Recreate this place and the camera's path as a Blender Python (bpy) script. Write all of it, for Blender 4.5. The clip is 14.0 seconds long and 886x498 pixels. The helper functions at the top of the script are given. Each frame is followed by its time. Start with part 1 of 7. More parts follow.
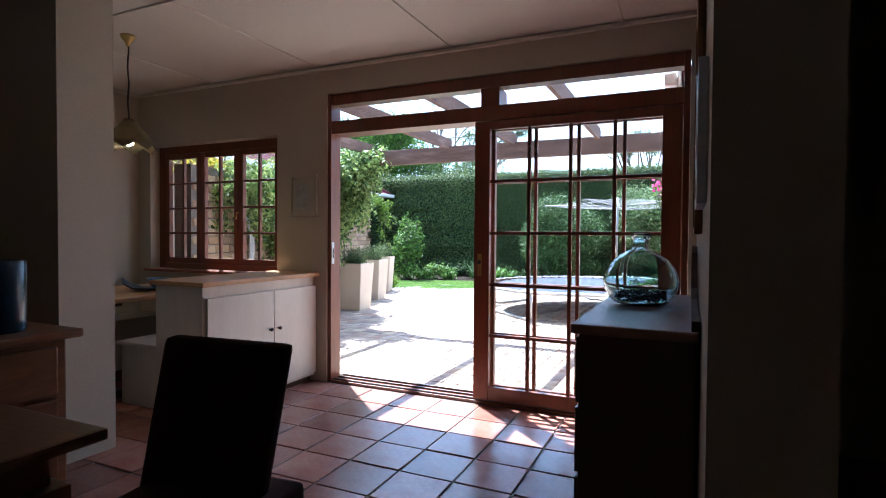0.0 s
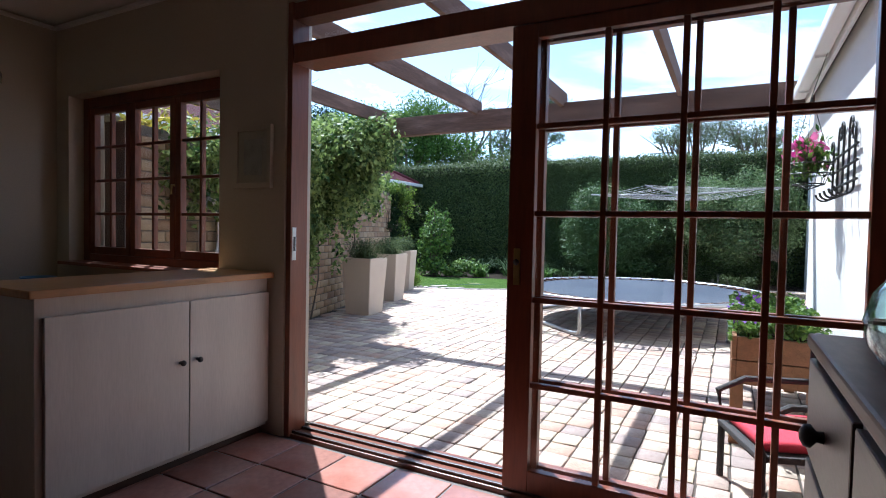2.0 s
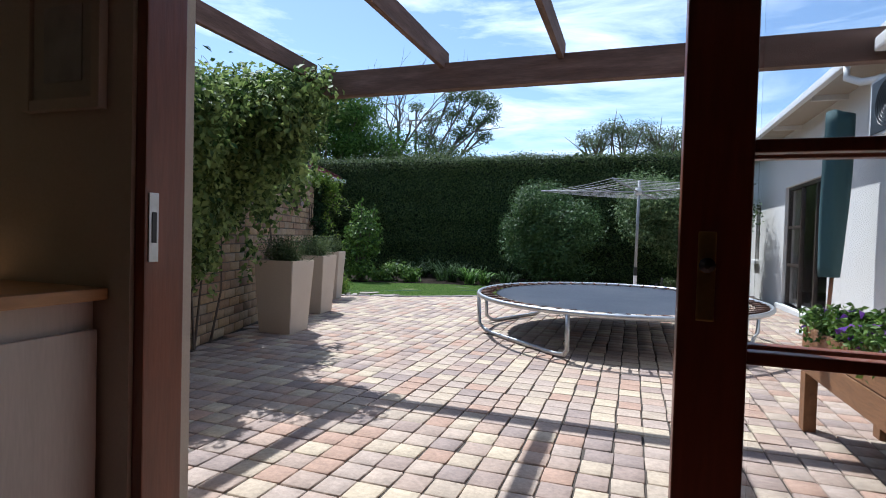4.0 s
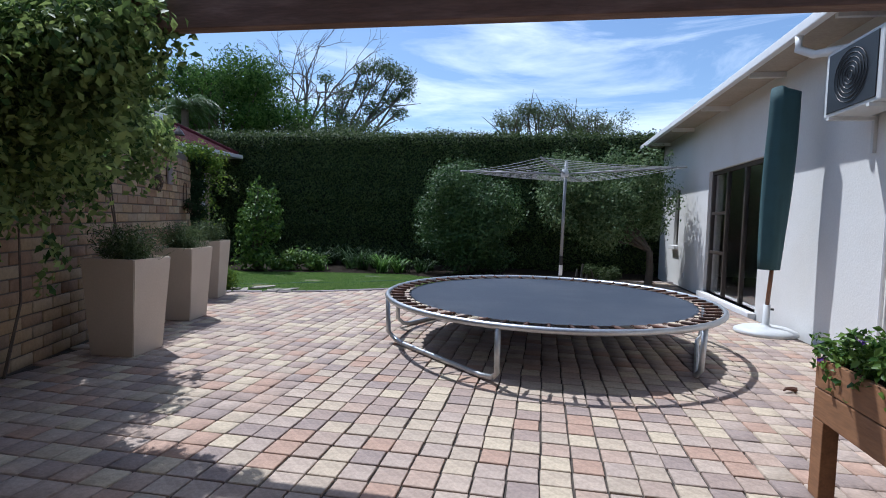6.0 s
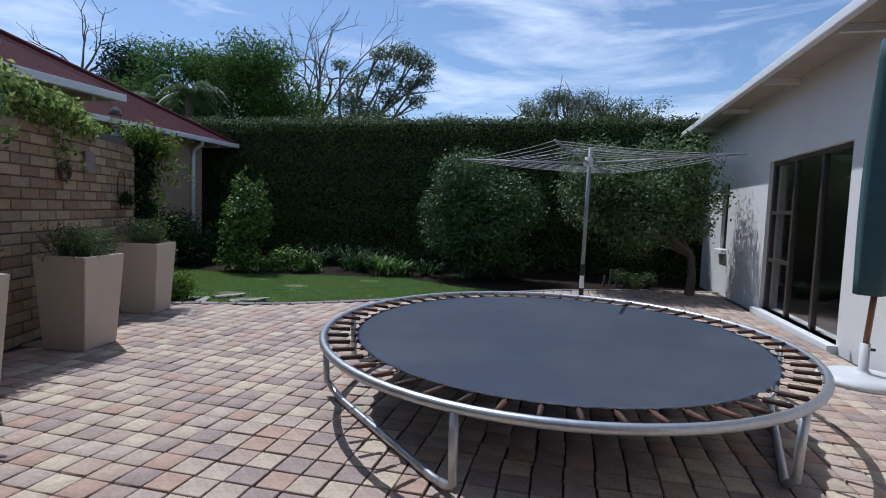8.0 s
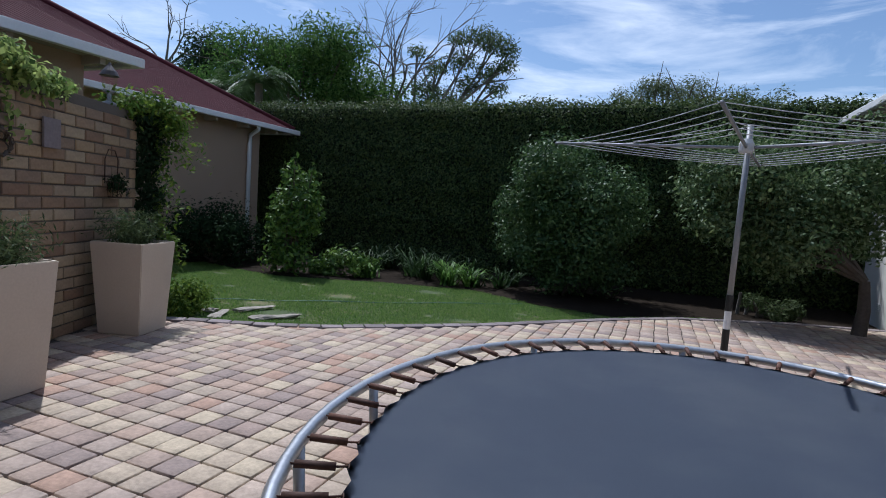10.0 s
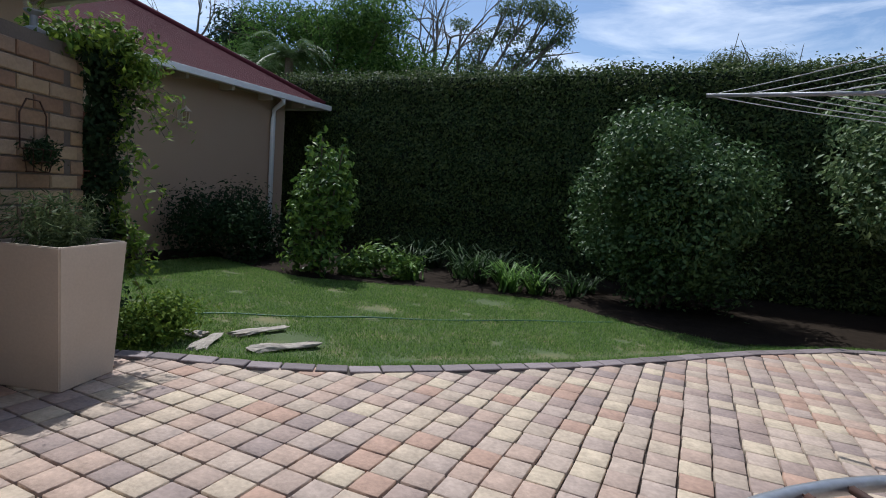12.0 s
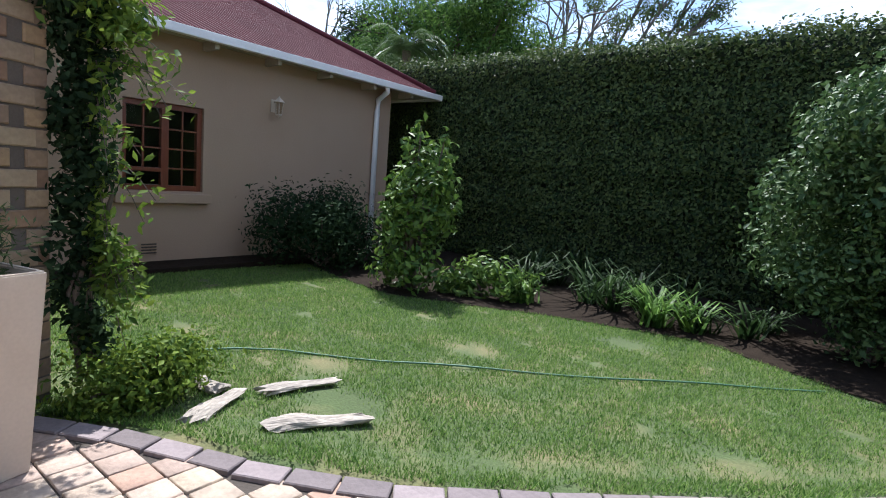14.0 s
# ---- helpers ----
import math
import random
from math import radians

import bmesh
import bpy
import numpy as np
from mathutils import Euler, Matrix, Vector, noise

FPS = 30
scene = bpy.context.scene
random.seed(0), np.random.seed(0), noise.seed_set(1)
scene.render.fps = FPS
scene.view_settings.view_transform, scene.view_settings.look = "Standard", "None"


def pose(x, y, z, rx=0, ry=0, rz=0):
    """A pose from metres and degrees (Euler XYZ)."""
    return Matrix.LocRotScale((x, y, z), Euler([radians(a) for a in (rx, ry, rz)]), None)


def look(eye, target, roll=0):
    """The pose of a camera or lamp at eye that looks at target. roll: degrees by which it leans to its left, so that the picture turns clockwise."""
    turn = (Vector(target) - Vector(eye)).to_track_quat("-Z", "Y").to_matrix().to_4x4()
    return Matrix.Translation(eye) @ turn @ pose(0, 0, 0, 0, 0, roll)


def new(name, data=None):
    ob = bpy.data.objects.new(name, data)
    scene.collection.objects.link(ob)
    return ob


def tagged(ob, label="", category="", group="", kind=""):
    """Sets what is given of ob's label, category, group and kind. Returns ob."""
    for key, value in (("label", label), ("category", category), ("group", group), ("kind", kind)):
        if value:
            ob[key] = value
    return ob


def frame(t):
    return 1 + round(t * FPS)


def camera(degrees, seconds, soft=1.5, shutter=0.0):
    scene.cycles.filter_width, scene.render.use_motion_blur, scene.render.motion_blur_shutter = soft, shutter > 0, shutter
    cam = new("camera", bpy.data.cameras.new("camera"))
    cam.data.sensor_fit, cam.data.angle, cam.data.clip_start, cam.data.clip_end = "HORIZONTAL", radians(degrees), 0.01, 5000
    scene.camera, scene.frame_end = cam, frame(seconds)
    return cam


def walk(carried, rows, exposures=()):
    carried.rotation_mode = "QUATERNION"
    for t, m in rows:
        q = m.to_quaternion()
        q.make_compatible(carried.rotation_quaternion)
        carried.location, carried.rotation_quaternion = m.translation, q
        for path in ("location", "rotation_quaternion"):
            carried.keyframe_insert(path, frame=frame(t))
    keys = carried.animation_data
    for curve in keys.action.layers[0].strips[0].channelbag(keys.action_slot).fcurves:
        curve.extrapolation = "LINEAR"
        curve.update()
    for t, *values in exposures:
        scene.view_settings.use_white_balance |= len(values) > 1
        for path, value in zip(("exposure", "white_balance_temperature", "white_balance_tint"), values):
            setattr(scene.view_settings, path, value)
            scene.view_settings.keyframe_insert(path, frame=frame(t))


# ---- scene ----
cam = camera(78.7, 14.0, soft=1.0)
PATH = [
    (0, (0.004, 0.016, 1.216), (-0.825, 1.836, 1.169), 0.4),
    (0.5, (-0.086, 0.417, 1.204), (-0.963, 2.213, 1.151), 0.6),
    (1, (-0.194, 0.795, 1.199), (-1.108, 2.573, 1.144), 0.8),
    (1.5, (-0.355, 1.143, 1.175), (-1.293, 2.908, 1.115), 0.9),
    (2, (-0.561, 1.479, 1.16), (-1.502, 3.243, 1.092), 1.2),
    (2.2, (-0.65, 1.615, 1.124), (-1.593, 3.378, 1.055), 1.0),
    (4.3, (-1.607, 2.749, 1.069), (-2.197, 4.659, 1.011), 1.8),
    (4.5, (-1.661, 2.819, 1.093), (-2.206, 4.742, 1.023), 1.9),
    (5, (-1.754, 3.09, 1.105), (-2.197, 5.038, 1.021), 1.9),
    (5.5, (-1.766, 3.42, 1.115), (-2.142, 5.382, 1.017), 1.9),
    (6, (-1.743, 3.744, 1.155), (-2.102, 5.709, 1.042), 1.8),
    (6.5, (-1.711, 4.151, 1.187), (-2.065, 6.116, 1.07), 1.9),
    (7, (-1.657, 4.521, 1.204), (-2.011, 6.486, 1.085), 2.0),
    (7.5, (-1.601, 4.877, 1.219), (-1.989, 6.834, 1.09), 2.0),
    (8, (-1.578, 5.3, 1.237), (-2.043, 7.24, 1.096), 2.2),
    (8.5, (-1.616, 5.737, 1.241), (-2.14, 7.662, 1.092), 2.5),
    (8.7, (-1.659, 5.929, 1.27), (-2.21, 7.845, 1.113), 2.7),
    (10.8, (-2.474, 7.671, 1.208), (-3.25, 9.506, 1.04), 4.1),
    (11, (-2.587, 7.82, 1.199), (-3.362, 9.654, 1.02), 4.1),
    (11.5, (-2.833, 8.227, 1.193), (-3.631, 10.05, 0.997), 4.2),
    (12, (-3.086, 8.6, 1.183), (-3.922, 10.404, 0.972), 4.3),
    (12.5, (-3.292, 8.94, 1.178), (-4.175, 10.722, 0.957), 4.2),
    (13, (-3.485, 9.276, 1.186), (-4.46, 11.007, 0.957), 4.6),
    (13.5, (-3.622, 9.633, 1.186), (-4.731, 11.281, 0.949), 4.5),
    (14, (-3.72, 9.991, 1.194), (-4.941, 11.556, 0.948), 4.4),
]
walk(cam, [(t, look(eye, target, roll)) for t, eye, target, roll in PATH],
     exposures=[(0.0, 2.75, 5350, 5), (1.5, 1.95, 5350, 6), (2.2, 1.45, 5500, 6), (4.3, 0.62, 5700, 8), (5.0, 0.53, 5650, 9), (6.0, 0.28, 5550, 10), (7.5, -0.12, 5550, 11),
                (8.7, -0.03, 5550, 11), (10.8, -0.04, 5750, 11), (12.0, 0.08, 5950, 11), (13.0, 0.52, 6050, 12), (14.0, 1.08, 6000, 13)])

# ---- light ----
SUN = Vector((-0.42, 0.39, 1.0)).normalized()
world = bpy.data.worlds.new("sky")
scene.world = world
world.use_nodes = True
wn, wl = world.node_tree.nodes, world.node_tree.links
wn.clear()
w_out, w_bg, w_sky = wn.new("ShaderNodeOutputWorld"), wn.new("ShaderNodeBackground"), wn.new("ShaderNodeTexSky")
w_sky.sky_type, w_sky.sun_disc = "NISHITA", False
w_sky.sun_elevation, w_sky.sun_rotation = math.asin(SUN.z), math.atan2(SUN.x, SUN.y) % (2 * math.pi)
w_sky.air_density, w_sky.dust_density, w_sky.ozone_density = 1.0, 0.6, 2.0
w_co, w_map, w_noise, w_ramp, w_mix = (wn.new("ShaderNodeTexCoord"), wn.new("ShaderNodeMapping"), wn.new("ShaderNodeTexNoise"),
                                       wn.new("ShaderNodeValToRGB"), wn.new("ShaderNodeMixRGB"))
w_map.inputs["Scale"].default_value = (1.3, 1.6, 6.5)
w_map.inputs["Rotation"].default_value = (0.0, radians(22), radians(20))
w_noise.inputs["Scale"].default_value, w_noise.inputs["Detail"].default_value = 1.9, 8
w_noise.inputs["Roughness"].default_value, w_noise.inputs["Distortion"].default_value = 0.6, 0.5
w_ramp.color_ramp.elements[0].position, w_ramp.color_ramp.elements[1].position = 0.46, 0.74
w_ramp.color_ramp.elements[1].color = (0.85, 0.85, 0.85, 1)
w_mix.inputs["Color2"].default_value = (10.0, 10.4, 10.9, 1)
w_bg.inputs["Strength"].default_value = 0.11
wl.new(w_co.outputs["Generated"], w_map.inputs["Vector"])
wl.new(w_map.outputs["Vector"], w_noise.inputs["Vector"])
wl.new(w_noise.outputs["Fac"], w_ramp.inputs["Fac"])
wl.new(w_ramp.outputs["Color"], w_mix.inputs["Fac"])
wl.new(w_sky.outputs["Color"], w_mix.inputs["Color1"])
wl.new(w_mix.outputs["Color"], w_bg.inputs["Color"])
wl.new(w_bg.outputs["Background"], w_out.inputs["Surface"])

sun_data = bpy.data.lights.new("sun", "SUN")
sun_data.energy, sun_data.angle, sun_data.color = 4.2, radians(0.6), (1.0, 0.97, 0.93)
sun = new("sun", sun_data)
sun.matrix_world = look((0, 0, 30), Vector((0, 0, 30)) - SUN)


# ---- materials ----
def mat(name, base, rough=0.6, metal=0.0, spread=0.15, grain=40.0, coarse=3.0, bump=0.15, rand="", hue=None, spec=0.5, stretch=(1, 1, 1), sheen=0.0):
    """A surface with fine grain, coarse stains and relief; rand 'object' or 'island' shifts each piece; hue: a second colour for the stains."""
    m = bpy.data.materials.new(name)
    m.use_nodes = True
    n, l = m.node_tree.nodes, m.node_tree.links
    b = n["Principled BSDF"]
    b.inputs["Roughness"].default_value, b.inputs["Metallic"].default_value = rough, metal
    b.inputs["Specular IOR Level"].default_value = spec
    co, mp = n.new("ShaderNodeTexCoord"), n.new("ShaderNodeMapping")
    mp.inputs["Scale"].default_value = stretch
    l.new(co.outputs["Object"], mp.inputs["Vector"])
    fine, big = n.new("ShaderNodeTexNoise"), n.new("ShaderNodeTexNoise")
    fine.inputs["Scale"].default_value, fine.inputs["Detail"].default_value = grain, 5
    big.inputs["Scale"].default_value, big.inputs["Detail"].default_value = coarse, 4
    for tex in (fine, big):
        l.new(mp.outputs["Vector"], tex.inputs["Vector"])
    add = n.new("ShaderNodeMath")
    add.operation = "ADD"
    l.new(fine.outputs["Fac"], add.inputs[0])
    l.new(big.outputs["Fac"], add.inputs[1])
    rng = n.new("ShaderNodeMapRange")
    rng.inputs["From Min"].default_value, rng.inputs["From Max"].default_value = 0.6, 1.4
    rng.inputs["To Min"].default_value, rng.inputs["To Max"].default_value = 1 - spread, 1 + spread
    l.new(add.outputs["Value"], rng.inputs["Value"])
    mul = n.new("ShaderNodeMixRGB")
    mul.blend_type = "MULTIPLY"
    mul.inputs["Fac"].default_value = 1.0
    mul.inputs["Color1"].default_value = (*base, 1)
    last = None
    if hue:
        st, rp = n.new("ShaderNodeMixRGB"), n.new("ShaderNodeMapRange")
        rp.inputs["From Min"].default_value, rp.inputs["From Max"].default_value = 0.45, 0.7
        l.new(big.outputs["Fac"], rp.inputs["Value"])
        l.new(rp.outputs["Result"], st.inputs["Fac"])
        st.inputs["Color1"].default_value, st.inputs["Color2"].default_value = (*base, 1), (*hue, 1)
        last = st
        l.new(st.outputs["Color"], mul.inputs["Color1"])
    if rand:
        src = n.new("ShaderNodeObjectInfo") if rand == "object" else n.new("ShaderNodeNewGeometry")
        val = src.outputs["Random"] if rand == "object" else src.outputs["Random Per Island"]
        pal = n.new("ShaderNodeValToRGB")
        l.new(val, pal.inputs["Fac"])
        m["pal"] = pal.name
        pm = n.new("ShaderNodeMixRGB")
        pm.blend_type, pm.inputs["Fac"].default_value = "MULTIPLY", 1.0
        if last:
            l.new(last.outputs["Color"], pm.inputs["Color1"])
        else:
            pm.inputs["Color1"].default_value = (*base, 1)
        l.new(pal.outputs["Color"], pm.inputs["Color2"])
        pal.color_ramp.elements[0].color = (1 - spread * 1.6,) * 3 + (1,)
        pal.color_ramp.elements[1].color = (1 + spread * 1.2,) * 3 + (1,)
        l.new(pm.outputs["Color"], mul.inputs["Color1"])
    l.new(rng.outputs["Result"], mul.inputs["Color2"])
    l.new(mul.outputs["Color"], b.inputs["Base Color"])
    if bump:
        bp = n.new("ShaderNodeBump")
        bp.inputs["Strength"].default_value, bp.inputs["Distance"].default_value = bump, 0.01
        l.new(fine.outputs["Fac"], bp.inputs["Height"])
        l.new(bp.outputs["Normal"], b.inputs["Normal"])
    return m


def palette(m, colours):
    """Gives a material with random pieces its set of piece colours."""
    ramp = m.node_tree.nodes[m["pal"]].color_ramp
    ramp.interpolation = "CONSTANT"
    while len(ramp.elements) < len(colours):
        ramp.elements.new(0.5)
    for k, c in enumerate(colours):
        ramp.elements[k].position = k / len(colours)
        ramp.elements[k].color = (*c, 1)
    return m


def leaf_mat(name, dark, light, trans=0.35, rough=0.45, spec=0.14):
    """Leaves: each its own green, with some light coming through."""
    m = bpy.data.materials.new(name)
    m.use_nodes = True
    n, l = m.node_tree.nodes, m.node_tree.links
    b, out = n["Principled BSDF"], n["Material Output"]
    geo, ramp = n.new("ShaderNodeNewGeometry"), n.new("ShaderNodeValToRGB")
    ramp.color_ramp.elements[0].color, ramp.color_ramp.elements[1].color = (*dark, 1), (*light, 1)
    l.new(geo.outputs["Random Per Island"], ramp.inputs["Fac"])
    l.new(ramp.outputs["Color"], b.inputs["Base Color"])
    b.inputs["Roughness"].default_value = rough + 0.15
    b.inputs["Specular IOR Level"].default_value = spec
    tr, mx = n.new("ShaderNodeBsdfTranslucent"), n.new("ShaderNodeMixShader")
    l.new(ramp.outputs["Color"], tr.inputs["Color"])
    mx.inputs["Fac"].default_value = trans
    l.new(b.outputs["BSDF"], mx.inputs[1])
    l.new(tr.outputs["BSDF"], mx.inputs[2])
    l.new(mx.outputs["Shader"], out.inputs["Surface"])
    return m


def glass_mat(name, tint=(1, 1, 1), rough=0.0):
    """Thin window glass: clear, with a mirror gloss that grows towards grazing."""
    m = bpy.data.materials.new(name)
    m.use_nodes = True
    n, l = m.node_tree.nodes, m.node_tree.links
    n.remove(n["Principled BSDF"])
    tr, gl, lw, mx = n.new("ShaderNodeBsdfTransparent"), n.new("ShaderNodeBsdfGlossy"), n.new("ShaderNodeLayerWeight"), n.new("ShaderNodeMixShader")
    pw, sc = n.new("ShaderNodeMath"), n.new("ShaderNodeMath")
    pw.operation, pw.inputs[1].default_value = "POWER", 4.0
    sc.operation, sc.inputs[1].default_value, sc.inputs[2].default_value = "MULTIPLY_ADD", 0.8, 0.03
    tr.inputs["Color"].default_value, gl.inputs["Roughness"].default_value = (*tint, 1), rough
    l.new(lw.outputs["Facing"], pw.inputs[0])
    l.new(pw.outputs["Value"], sc.inputs[0])
    l.new(sc.outputs["Value"], mx.inputs["Fac"])
    l.new(tr.outputs["BSDF"], mx.inputs[1])
    l.new(gl.outputs["BSDF"], mx.inputs[2])
    l.new(mx.outputs["Shader"], n["Material Output"].inputs["Surface"])
    return m


def solid_glass(name, tint, ior=1.45):
    m = bpy.data.materials.new(name)
    m.use_nodes = True
    b = m.node_tree.nodes["Principled BSDF"]
    b.inputs["Base Color"].default_value, b.inputs["Roughness"].default_value = (*tint, 1), 0.02
    b.inputs["Transmission Weight"].default_value, b.inputs["IOR"].default_value = 1.0, ior
    return m


def glow_mat(name, colour, power):
    m = bpy.data.materials.new(name)
    m.use_nodes = True
    b = m.node_tree.nodes["Principled BSDF"]
    b.inputs["Emission Color"].default_value, b.inputs["Emission Strength"].default_value = (*colour, 1), power
    return m


